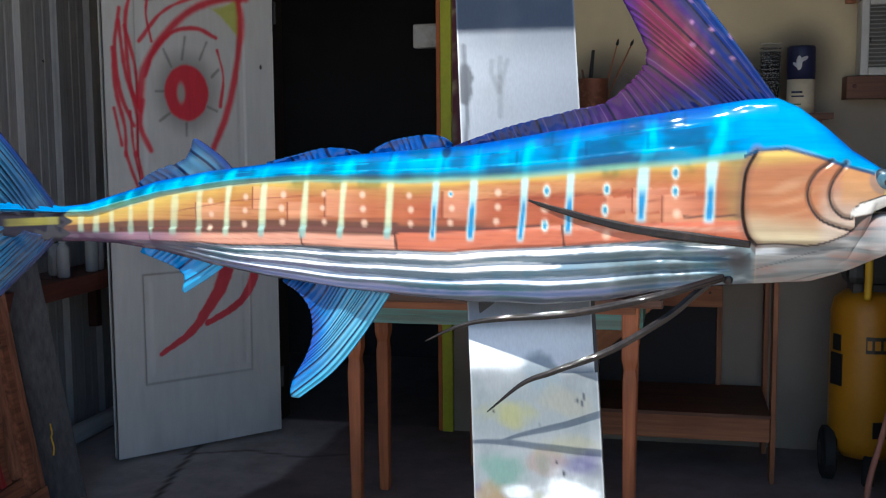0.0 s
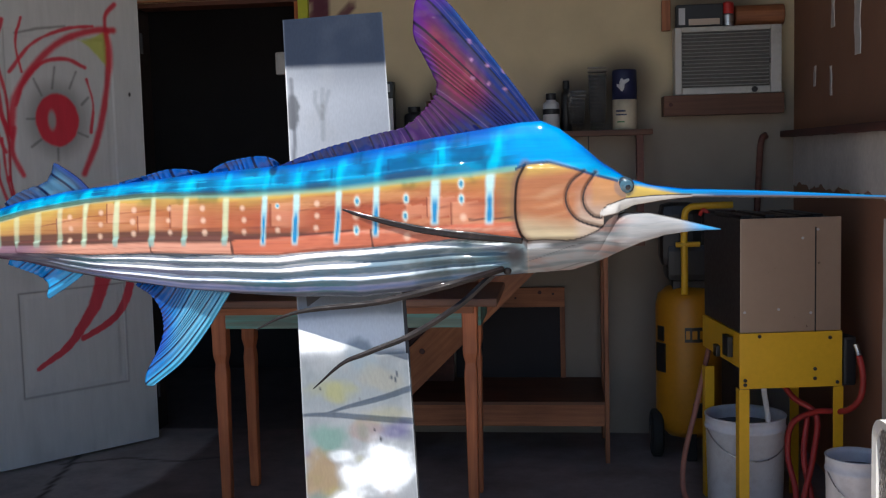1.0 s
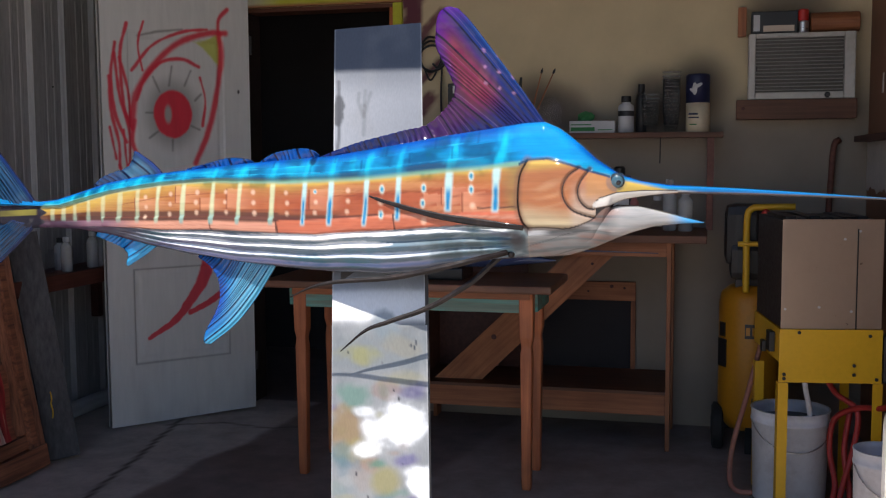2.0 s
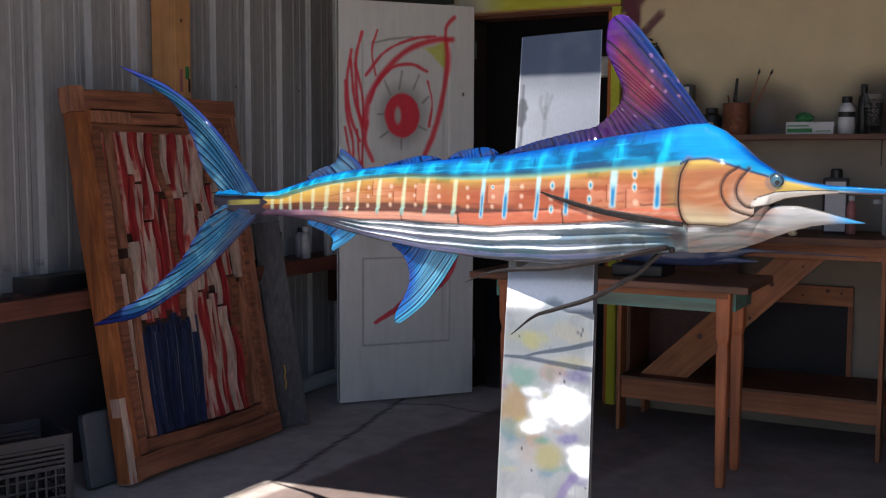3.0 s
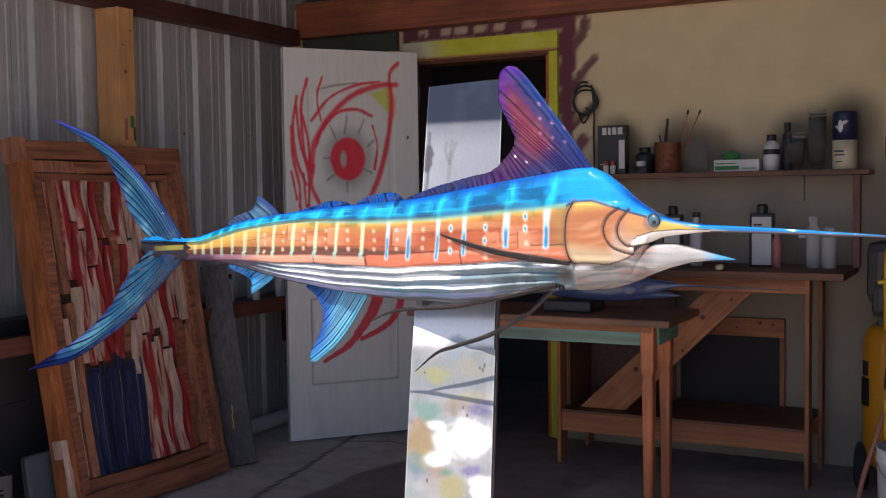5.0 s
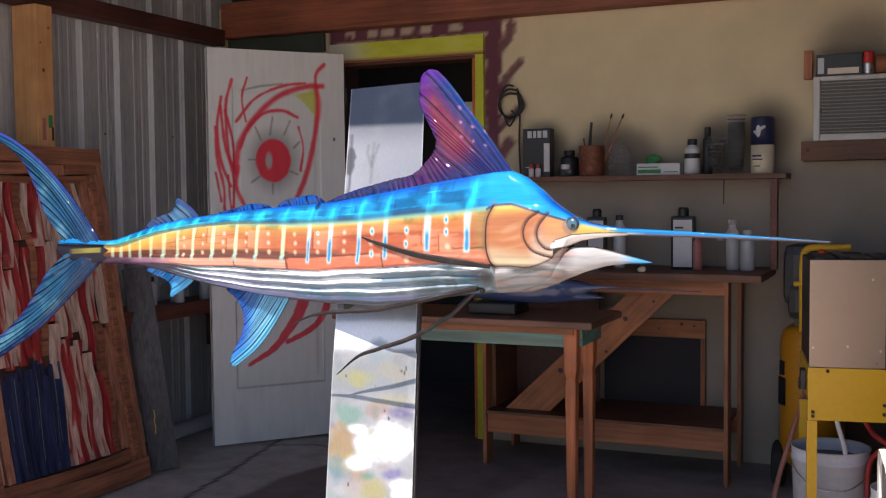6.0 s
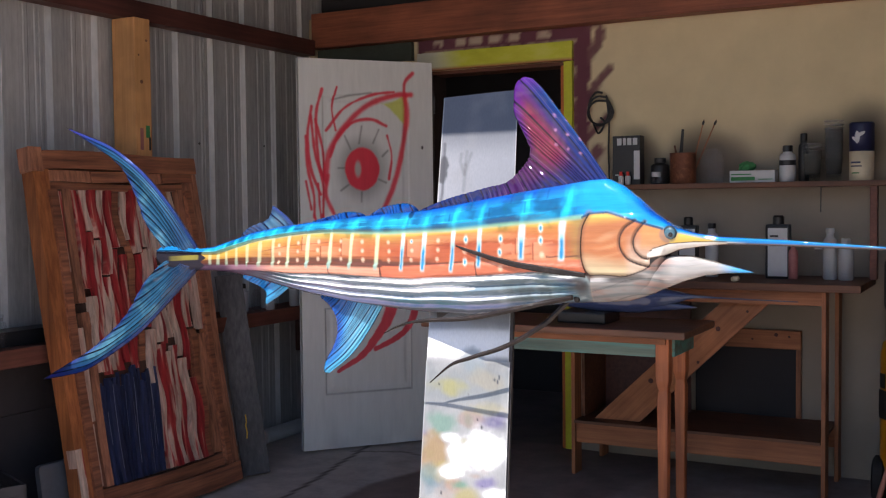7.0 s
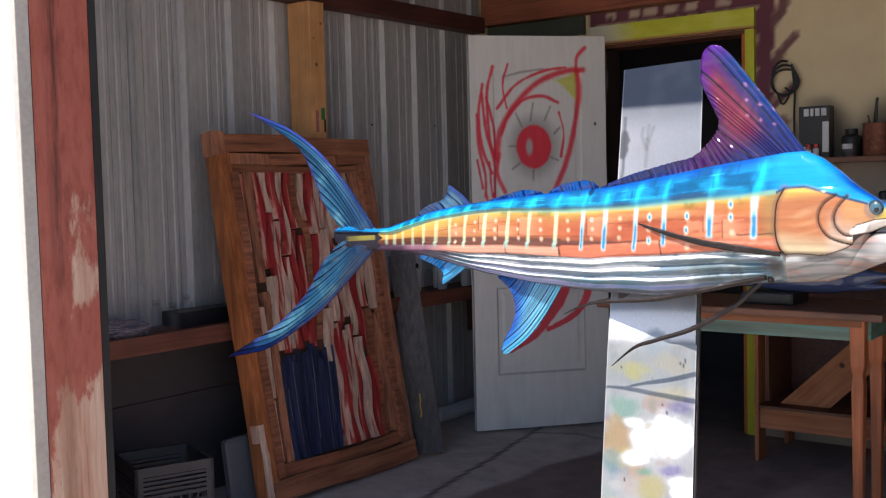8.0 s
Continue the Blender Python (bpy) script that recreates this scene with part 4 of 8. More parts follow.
WIDE = [(-1.0, 0.0053), (-0.95, 0.0114), (-0.875, 0.0141), (-0.78, 0.0176), (-0.7, 0.0246), (-0.6, 0.0352), (-0.45, 0.0464), (-0.2, 0.064), (0.1, 0.0736), (0.35, 0.0752), (0.47, 0.072), (0.56, 0.0722), (0.64, 0.068), (0.7, 0.047), (0.76, 0.027), (0.8, 0.02), (0.963, 0.013), (1.12, 0.009), (1.282, 0.002)]
WIDE = [(x, w * 0.74) for x, w in WIDE]
GOLD = [(-1.0, 1.150), (-0.875, 1.146), (-0.75, 1.145), (-0.597, 1.182), (-0.451, 1.204), (-0.309, 1.213), (-0.121, 1.210), (0.086, 1.218), (0.282, 1.236), (0.374, 1.242), (0.467, 1.253), (0.486, 1.262), (0.533, 1.265), (0.58, 1.252), (0.621, 1.238), (0.663, 1.226), (0.70, 1.214), (0.76, 1.200), (0.80, 1.193), (1.0, 1.188), (1.3, 1.172)]
DARK = [(-0.9, 1.108), (-0.654, 1.124), (-0.31, 1.130), (-0.127, 1.127), (0.085, 1.131), (0.14, 1.136), (0.446, 1.147)]
PALE = [(-0.9, 1.085), (-0.65, 1.098), (-0.548, 1.096), (-0.445, 1.092), (-0.31, 1.095), (-0.13, 1.090), (-0.03, 1.087), (0.084, 1.095), (0.194, 1.102), (0.335, 1.115), (0.47, 1.112)]
BARS = [-0.77, -0.735, -0.70, -0.66, -0.615, -0.565, -0.512, -0.456, -0.383, -0.303, -0.229, -0.141, -0.058, 0.010, 0.099, 0.179, 0.301, 0.412]
DOTS = [-0.49, -0.42, -0.345, -0.265, -0.189, -0.102, -0.028, 0.055, 0.139, 0.242, 0.357]
GILL = [(0.486, 1.262), (0.470, 1.230), (0.465, 1.193), (0.465, 1.156), (0.473, 1.124), (0.487, 1.107)]
ARC1 = [(0.603, 1.244), (0.580, 1.227), (0.567, 1.203), (0.568, 1.177), (0.584, 1.152), (0.610, 1.139), (0.636, 1.132)]
ARC2 = [(0.626, 1.241), (0.607, 1.215), (0.600, 1.192), (0.605, 1.170), (0.621, 1.154), (0.636, 1.151)]
CHIN = [(0.487, 1.107), (0.53, 1.109), (0.578, 1.108), (0.62, 1.122), (0.636, 1.132), (0.648, 1.146), (0.66, 1.155)]


def along(curve, x):
    return np.interp(x, [a for a, _ in curve], [b for _, b in curve])


def throat_paint(X, Z):
    c = np.full((*X.shape, 3), (0.20, 0.195, 0.19))
    c = over(c, (0.21, 0.105, 0.08), step(ripple(X * 20, Z * 70, 39), -0.1, 0.8) * 0.75)
    c = over(c, (0.08, 0.105, 0.115), step(np.sin(Z * 300 + 2.2 * np.sin(X * 19) + 2.5 * ripple(X * 14, Z * 30, 45)), 0.1, 0.95) * 0.55)
    c = over(c, (0.46, 0.44, 0.42), step(ripple(X * 15, Z * 90, 43), 0.45, 1.0) * 0.7)
    c = over(c, (0.03, 0.03, 0.03), (1 - step(np.abs(np.sin(Z * 95 - X * 14 + 1.5 * ripple(X * 9, Z * 20, 55))), 0.02, 0.11)) * 0.5)
    c = over(c, (0.42, 0.42, 0.42), step(X, 0.66, 0.70) * 0.55)
    return over(c, (0.02, 0.28, 0.62), step(X, 0.79, 0.85) * 0.95)


def fish_paint(X, Z, near):
    """Colours of the carved and airbrushed body, by length and height."""
    zt, zb, zg, zd, zp = (along(k, X) for k in (TOP, BOT, GOLD, DARK, PALE))
    back = np.clip((Z - zg) / np.maximum(zt - zg, 1e-3), -1, 1)
    n1, n2, n3 = ripple(X * 16, Z * 40, 31), ripple(X * 60, Z * 24, 32), ripple(X * 9, Z * 130, 33)
    n4 = ripple(X * 34, Z * 46, 34)
    # blue back: deep blue rim, azure middle, green-blue mottling and soft lighter columns
    c = np.full((*X.shape, 3), (0.0, 0.155, 0.40))
    c = over(c, (0.0, 0.30, 0.44), (1 - step(back, 0.1, 0.8)) * 0.5 + (1 - step(X, -0.5, 0.1)) * 0.4)
    c = over(c, (0.0, 0.065, 0.18), step(n1 + 0.6 * n4, -0.25, 0.6) * 0.85 * (1 - step(X, 0.36, 0.5)))
    c = over(c, (0.0, 0.10, 0.10), step(n4 - 0.4 * n2, 0.35, 1.1) * 0.6 * (1 - step(X, 0.30, 0.45)) * (1 - step(back, 0.35, 0.8)))
    c = over(c, (0.0, 0.34, 0.50), step(n2 - 0.5 * n1, 0.25, 1.0) * 0.5)
    c = over(c, (0.0, 0.040, 0.30), step(back, 0.62, 0.98) * 0.85)
    c = over(c, (0.0, 0.25, 0.64), (1 - step(np.hypot(X - 0.52, (Z - 1.305) * 1.3), 0.02, 0.13)) * 0.85)
    for x in BARS:
        core = 1 - step(np.abs(X - x - (Z - 1.2) * 0.15 - 0.006 * n2), 0.001, 0.011)
        c = over(c, (0.0, 0.42, 0.64), core * step(Z - zg, -0.004, 0.002) * step(back, 1.0, 0.55) * (0.65 + 0.35 * n4) * (X < 0.45))
    gap = np.min([np.abs(X - x - (Z - 1.2) * 0.15) for x in BARS], axis=0)
    cells = np.sin(np.floor(back * 3.0 + 0.12 * np.sin(X * 5)) * 2.1 + X * 31 + 1.5 * n1)
    c = over(c, (0.0, 0.060, 0.16), step(gap + 0.004 * n4, 0.010, 0.028) * step(cells, -0.6, 0.8) * 0.75 * (1 - step(X, 0.40, 0.50)) * (Z > zg))
    for row in (0.34, 0.66):
        seam = np.abs(back - row - 0.04 * np.sin(X * 5 + row * 9))
        c = over(c, (0.02, 0.40, 0.64), (1 - step(seam, 0.008, 0.035)) * step(n2, -0.2, 0.7) * 0.45 * (X < 0.40))
        for j, x in enumerate((-0.61, -0.45, -0.19, -0.055, 0.07, 0.21, 0.33)):
            xx = x + (0.06 if row > 0.5 else 0) + 0.02 * math.sin(j * 5)
            c = over(c, (0.0, 0.03, 0.10), (1 - step(np.abs(X - xx), 0.0012, 0.0040)) * (np.abs(back - row - 0.15) < 0.16) * 0.35)
    c = over(c, (0.0, 0.008, 0.04), (1 - step(np.hypot(X + 0.040, (Z - 1.262) * 0.7), 0.005, 0.012)) * 0.85)
    # flank: orange wood with lengthwise grain
    grain = np.sin(Z * 900 + 3.0 * n1 + 5 * np.sin(X * 4.3)) * 0.5 + 0.5 * ripple(X * 7, Z * 260, 35)
    flank = np.full((*X.shape, 3), (0.42, 0.098, 0.042))
    flank = over(flank, (0.47, 0.19, 0.050), (1 - step(X, -0.5, -0.02)) * 0.75)
    flank = over(flank, (0.66, 0.46, 0.20), step(ripple(X * 40, Z * 12, 46), 0.2, 1.0) * (1 - step(X, -0.45, -0.05)) * 0.5)
    flank = over(flank, (0.55, 0.36, 0.10), (1 - step(X, -0.80, -0.35)) * 0.55)
    flank = over(flank, (0.30, 0.045, 0.020), step(n1 + 0.6 * n3, 0.0, 1.0) * step(X, -0.25, 0.1) * 0.55)
    flank = over(flank, (0.66, 0.30, 0.15), step(n3 - 0.3 * n1, 0.2, 1.0) * 0.5)
    flank = over(flank, (0.30, 0.07, 0.025), step(grain, 0.2, 0.9) * 0.5)
    flank = over(flank, (0.36, 0.30, 0.06), step(n4 + n1, 0.4, 1.2) * (1 - step(zg - Z, 0.004, 0.035)) * 0.5)
    flank = over(flank, (0.64, 0.50, 0.09), (1 - step(zg - Z + 0.006 * n1, 0.004, 0.017 + 0.012 * (X < -0.3))) * (0.78 - 0.3 * step(n4, 0.2, 1)))
    flank = over(flank, (0.60, 0.36, 0.08), (1 - step(zg - Z + 0.012 * n1, 0.012, 0.05)) * np.interp(X, [-0.5, 0.1, 0.4], [0.5, 0.3, 0.4]))
    flank = over(flank, (0.10, 0.115, 0.020), step(ripple(X * 45, Z * 30, 48), 0.15, 0.9) * (1 - step(zg - Z, 0.002, 0.028)) * step(X, -0.62, -0.45) * 0.62)
    flank = over(flank, (0.40, 0.13, 0.03), step(ripple(X * 30, Z * 18, 49), 0.3, 1.0) * (1 - step(X, -0.2, 0.0)) * 0.4)
    flank = flank * 0.83
    # plank joints
    for k, (x0, za, zz) in enumerate(((-0.52, 1.13, 1.17), (-0.405, 1.16, 1.2), (-0.335, 1.13, 1.172), (-0.262, 1.145, 1.195), (-0.043, 1.145, 1.195), (0.24, 1.16, 1.185), (0.285, 1.16, 1.2), (0.335, 1.13, 1.19), (0.20, 1.10, 1.135), (0.05, 1.09, 1.115))):
        flank = over(flank, (0.16, 0.035, 0.02), (1 - step(np.abs(X - x0 - 0.001 * n2), 0.0006, 0.0024)) * (Z > za) * (Z < zz) * 0.85)
        flank = over(flank, (0.72, 0.34, 0.20), step(X - x0, 0.0, 0.003) * (1 - step(X - x0, 0.02, 0.10)) * (Z > za) * (Z < zz) * 0.35)
    for k, dz in enumerate((0.036, 0.062)):
        flank = over(flank, (0.17, 0.04, 0.02), (1 - step(np.abs(zg - Z - dz - 0.006 * np.sin(X * 5 + 2 * k)), 0.0004, 0.0022)) * step(np.sin(X * 11 + 3 * k), -0.2, 0.3) * 0.65)
    flank = over(flank, (0.24, 0.17, 0.06), step(X, 0.405, 0.462) * (0.6 + 0.3 * n4))
    # salmon plank below the dark line
    low = np.full((*X.shape, 3), (0.60, 0.28, 0.19))
    low = over(low, (0.48, 0.115, 0.055), step(X, -0.131, -0.127) * 0.9)
    low = over(low, (0.64, 0.36, 0.25), step(ripple(X * 8, Z * 200, 44), 0.2, 1.0) * 0.5)
    low = over(low, (0.34, 0.08, 0.05), step(np.sin(Z * 760 + 3 * np.sin(X * 6)), 0.5, 1.0) * 0.3)
    for x0 in (-0.308, -0.129, 0.17):
        low = over(low, (0.06, 0.02, 0.015), (1 - step(np.abs(X - x0 + 0.1 * (Z - 1.11)), 0.001, 0.003)) * 0.9)
    low = over(low, (0.16, 0.10, 0.20), (1 - step(X, -0.62, -0.48)) * 0.75)
    flank = over(flank, low, 1 - step(Z - zd, -0.002, 0.002))
    c = over(c, flank, 1 - step(Z - zg + 0.002 * n4, -0.007, 0.007))
    c = over(c, (0.20, 0.46, 0.28), (1 - step(np.abs(Z - zg - 0.002), 0.001, 0.009)) * (0.5 + 0.25 * n4) * (X < 0.47))
    thick = np.interp(X, [-0.9, -0.5, -0.135, -0.12, 0.0, 0.14, 0.20], [0.010, 0.016, 0.016, 0.010, 0.006, 0.002, 0.0005])
    c = over(c, (0.075, 0.025, 0.016), (1 - step(np.abs(Z - zd + 0.001 + 0.001 * n1), thick * 0.6, thick * 0.95)) * (X < 0.2) * 0.95)
    c = over(c, (0.14, 0.05, 0.03), (1 - step(Z - zd, 0.002, 0.022)) * step(Z - zd, -0.002, 0.0) * (X < 0.05) * 0.45)
    c = over(c, (0.06, 0.025, 0.02), (1 - step(np.abs(Z - along(DARK, X) - 0.008), 0.001, 0.0035)) * (X > 0.37) * (X < 0.465) * 0.85)
    # bars and dots on the flank
    for k, x in enumerate(BARS):
        fore = x > -0.1
        w = (0.0062 if x < -0.1 else 0.0068) if x < 0.25 else 0.0095
        foot = (1.104 if fore else 1.106) if x < 0.15 else (1.118 if x < 0.25 else 1.140)
        d = np.abs(X - x - (Z - 1.16) * 0.06 - 0.0022 * n2)
        wob = d + 0.0012 * n4
        end = step(Z, foot - 0.002, foot + 0.010) * step(zg + 0.002 - Z, 0.0, 0.010)
        rim = (0.42, 0.68, 0.68) if fore else (0.55, 0.64, 0.40)
        c = over(c, rim, (1 - step(wob, w * 0.35, w * 1.35)) * end * (0.92 if fore else 0.78 - 0.25 * (x < -0.5)))
        c = over(c, (0.0, 0.20, 0.30), (1 - step(wob, w * 0.5, w * 1.2)) * (1 - step(Z, zd - 0.006, zd + 0.012)) * step(Z, foot - 0.002, foot + 0.006) * (not fore) * (0.5 if x > -0.4 else 0.25))
        if fore:
            c = over(c, (0.0, 0.19, 0.42), (1 - step(wob, w * 0.3, w * 0.8)) * step(Z, foot + 0.002, foot + 0.012) * (1 - step(Z, zg - 0.055, zg - 0.028)) * 0.97)
    for k, x in enumerate(DOTS):
        fore = x > 0.1
        heights = ((1.195, 1.135, 1.165) if x < 0.2 else (1.198, 1.163, 1.120) if x < 0.3 else (1.226, 1.195, 1.158)) if fore else tuple(along(GOLD, x) - 0.025 - 0.025 * j for j in range(3))
        for j, z in enumerate(heights):
            r = 0.0062 if fore else 0.0048
            d = np.hypot(X - x - 0.002 * math.sin(k + j * 2), (Z - z) / (1.7 if fore and j != 2 else 1.1)) + 0.0008 * n4
            c = over(c, (0.74, 0.50, 0.36), (1 - step(d, r * 0.3, r * 1.7)) * 0.75)
            if fore and j < 2 or k == 6 and j == 0:
                c = over(c, (0.45, 0.66, 0.62), (1 - step(d, r * 0.7, r * 1.15)) * 0.85)
                c = over(c, (0.0, 0.20, 0.36), (1 - step(d, r * 0.4, r * 0.8)) * 0.92)
    # belly: white strips over grey, teal and lilac ones
    drop = zp - Z + 0.0035 * np.sin(X * 9 + 0.7) + 0.0008 * np.sin(X * 31)
    below = np.clip(drop / np.maximum(zp - zb, 0.01), 0, 1)
    belly = np.full((*X.shape, 3), (0.15, 0.205, 0.25))
    belly = over(belly, (0.05, 0.17, 0.20), step(ripple(X * 12, Z * 60, 36), 0.1, 0.9) * 0.65)
    belly = over(belly, (0.20, 0.15, 0.27), step(ripple(X * 10, Z * 50, 37), 0.3, 1.0) * 0.6)
    for centre, half, x_end, tint in ((0.10, 0.090, 0.47, (0.86, 0.86, 0.86)), (0.345, 0.085, 0.19, (0.86, 0.86, 0.86)), (0.60, 0.060, 0.47, (0.70, 0.75, 0.84)), (0.83, 0.09, 0.47, (0.30, 0.31, 0.48))):
        size = half * (0.75 + 0.25 * np.sin(X * 13 + centre * 20) + 0.2 * n2) * (1 - step(X, x_end - 0.10, x_end)) * step(X, -0.55, -0.34)
        belly = over(belly, tint, (1 - step(np.abs(below - centre), size * 0.75, size * 1.15 + 0.004)) * (size > 0.004))
    belly = over(belly, (0.22, 0.31, 0.33), step(X, 0.14, 0.36) * (0.5 + 0.35 * n2))
    belly = over(belly, (0.04, 0.23, 0.32), step(ripple(X * 26, Z * 9, 47), 0.0, 0.8) * step(X, -0.05, 0.2) * step(below, 0.2, 0.5) * 0.7)
    belly = over(belly, (0.085, 0.115, 0.125), step(X + 0.05 * n1, 0.10, 0.34) * step(below, 0.12, 0.35) * (0.45 + 0.4 * step(n4 + n2, -0.2, 0.8)))
    belly = over(belly, (0.40, 0.46, 0.48), step(ripple(X * 30, Z * 110, 53), 0.35, 1.0) * step(X, 0.15, 0.3) * 0.5)
    belly = over(belly, (0.03, 0.15, 0.24), step(ripple(X * 34, Z * 60, 54), 0.2, 1.0) * step(below, 0.25, 0.6) * step(X, -0.3, -0.1) * 0.5)
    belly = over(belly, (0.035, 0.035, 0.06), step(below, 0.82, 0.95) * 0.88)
    belly = over(belly, (0.03, 0.02, 0.025), (1 - step(np.abs(below - 0.012), 0.008, 0.034)) * 0.7)
    belly = over(belly, (0.075, 0.04, 0.065), (1 - step(X, -0.60, -0.40)) * (0.9 - 0.35 * step(n1, 0, 1)))
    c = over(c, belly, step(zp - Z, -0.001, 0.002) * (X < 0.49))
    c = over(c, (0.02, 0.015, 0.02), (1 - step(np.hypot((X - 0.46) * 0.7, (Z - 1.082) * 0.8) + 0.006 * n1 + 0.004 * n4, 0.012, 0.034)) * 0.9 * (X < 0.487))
    # root of the tail
    c = over(c, (0.05, 0.03, 0.06), (1 - step(X, -0.72, -0.66)) * (1 - step(Z, 1.106, 1.114)) * 0.85)
    stub = 1 - step(X + 0.008 * np.sin(Z * 260) + 0.3 * np.abs(Z - 1.132), -0.800, -0.793)
    c = over(c, (0.02, 0.02, 0.03), stub * (Z < 1.148))
    c = over(c, (0.21, 0.19, 0.045), stub * (1 - step(np.abs(Z - 1.130 - 0.05 * (X + 0.85)), 0.006, 0.009)) * step(X, -0.95, -0.93) * (1 - step(X, -0.825, -0.815)) * (0.7 + 0.3 * n4))
    c = over(c, (0.0, 0.16, 0.42), stub * step(Z, 1.146, 1.150))
    # cheek
    gill, arc1, arc2, chin = (spline(k, 40).tolist() for k in (GILL, ARC1, ARC2, CHIN))
    plate = np.interp(Z, [p[1] for p in gill[::-1]], [p[0] for p in gill[::-1]])
    inside = step(X, plate - 0.001, plate + 0.002)
    cheek = np.full((*X.shape, 3), (0.42, 0.155, 0.065))
    streak = 0.35 * np.sin((Z - 0.16 * X) * 230 + 2.5 * np.sin(X * 17) + 3 * n1) + ripple(X * 13, (Z - 0.2 * X) * 75, 38)
    cheek = over(cheek, (0.56, 0.30, 0.16), step(streak, 0.3, 1.3) * 0.65)
    cheek = over(cheek, (0.28, 0.10, 0.055), step(-streak, 0.3, 1.1) * 0.45)
    cheek = over(cheek, (0.52, 0.42, 0.26), 1 - step(Z + 0.012 * n1, 1.118, 1.165))
    cheek = over(cheek, (0.58, 0.42, 0.09), step(Z + 0.1 * (0.5 - X), 1.228, 1.256) * 0.75)
    cheek = over(cheek, (0.25, 0.20, 0.05), step(n4, 0.35, 1) * (1 - step(X, 0.47, 0.52)) * 0.5)
    cheek = over(cheek, (0.50, 0.40, 0.32), step(X, 0.575, 0.60) * (1 - step(Z, 1.15, 1.23)) * 0.75)
    cheek = over(cheek, (0.50, 0.25, 0.09), step(X, 0.612, 0.625) * step(Z, 1.165, 1.19) * 0.7)
    c = over(c, cheek * 0.84, inside * (Z < zg))
    zthr = np.interp(X, [p[0] for p in chin], [p[1] for p in chin])
    under = step(zthr - Z, -0.001, 0.002) * step(X, 0.478, 0.492)
    c = over(c, throat_paint(X, Z), under)
    c = over(c, (0.80, 0.80, 0.78), (1 - step(np.abs(Z - zthr + 0.011), 0.004, 0.007)) * (X > 0.487) * (1 - step(X, 0.51, 0.545)) * 0.95)
    for line, w, soft in ((gill, 0.0034, 0.55), (arc1, 0.0020, 0.4), (arc2, 0.0022, 0.4), (chin, 0.0017, 0.25)):
        d, s = near_line(X, Z, line)
        c = over(c, (0.16, 0.075, 0.05), (1 - step(d, w, w * 4.5)) * soft)
        c = over(c, (0.010, 0.008, 0.010), (1 - step(d, w * 0.5, w * 1.15)) * 0.95)
    c = over(c, (0.0, 0.035, 0.09), (1 - step(np.abs(Z - zg), 0.001, 0.0045)) * (X > 0.465) * (X < 0.67) * 0.9)
    # jaws
    jt = np.interp(X, [0.630, 0.648, 0.686, 0.738, 0.791, 0.864, 1.0], [1.160, 1.176, 1.189, 1.193, 1.1935, 1.192, 1.188])
    jb = np.interp(X, [0.630, 0.637, 0.675, 0.707, 0.759, 0.812, 0.90], [1.150, 1.155, 1.162, 1.175, 1.182, 1.188, 1.187])
    white = np.full((*X.shape, 3), (0.70, 0.67, 0.62))
    white = over(white, (0.36, 0.34, 0.33), step(n3 + n4, 0.3, 1.2) * 0.5)
    c = over(c, white, (X > 0.634) * step(Z - jb, -0.001, 0.001) * (1 - step(Z - jt, -0.001, 0.001)) * (X < 0.86))
    c = over(c, (0.015, 0.010, 0.010), (X > 0.640) * (1 - step(Z - jb, -0.002, 0.0)) * (Z > zthr) * (X < 0.86))
    c = over(c, (0.012, 0.012, 0.014), (X > 0.638) * (1 - step(np.abs(Z - jt), 0.0006, 0.0022)) * (X < 0.82) * 0.9)
    c = over(c, (0.50, 0.36, 0.07), (X > 0.685) * (X < 0.83) * (Z > jt + 0.001) * (1 - step(Z - zg, -0.002, 0.003)) * 0.85)
    c = over(c, (0.0, 0.13, 0.36), step(X, 0.80, 0.88) * step(Z - zb, 0.002, 0.006))
    ring = np.hypot(X - 0.684, Z - 1.213)
    c = over(c, (0.02, 0.07, 0.12), (1 - step(ring, 0.019, 0.025)) * 0.4)
    c = over(c, (0.05, 0.045, 0.05), (X > 0.82) * (1 - step(Z, zb + 0.002, zb + 0.007)))
    return c


def loft(stations, top, bot, wide, n=120, power=0.62, bulge=None):
    """A closed body: rounded sections from tail to nose."""
    xs = np.array(stations)
    zt, zb, w = along(top, xs), along(bot, xs), along(wide, xs)
    k = np.ones(5) / 5
    zt, zb, w = (np.convolve(np.pad(v, 2, mode="edge"), k, "valid") for v in (zt, zb, w))
    a = np.linspace(0, 2 * math.pi, n, endpoint=False)
    cs, sn = np.cos(a), np.sin(a)
    prof_z = np.sign(cs) * np.abs(cs) ** 0.85
    prof_y = np.sign(sn) * np.abs(sn) ** np.where(cs < 0, power - 0.10, power)
    X = np.repeat(xs[:, None], n, 1)
    Z = (zt + zb)[:, None] / 2 + (zt - zb)[:, None] / 2 * prof_z
    far = np.interp(xs, [0.2, 0.45], [0.55, 1.0])[:, None]   # the side turned to the stand is flatter
    Y = YC - w[:, None] * prof_y * np.where(prof_y < 0, far, 1.0)
    return X, Y, Z


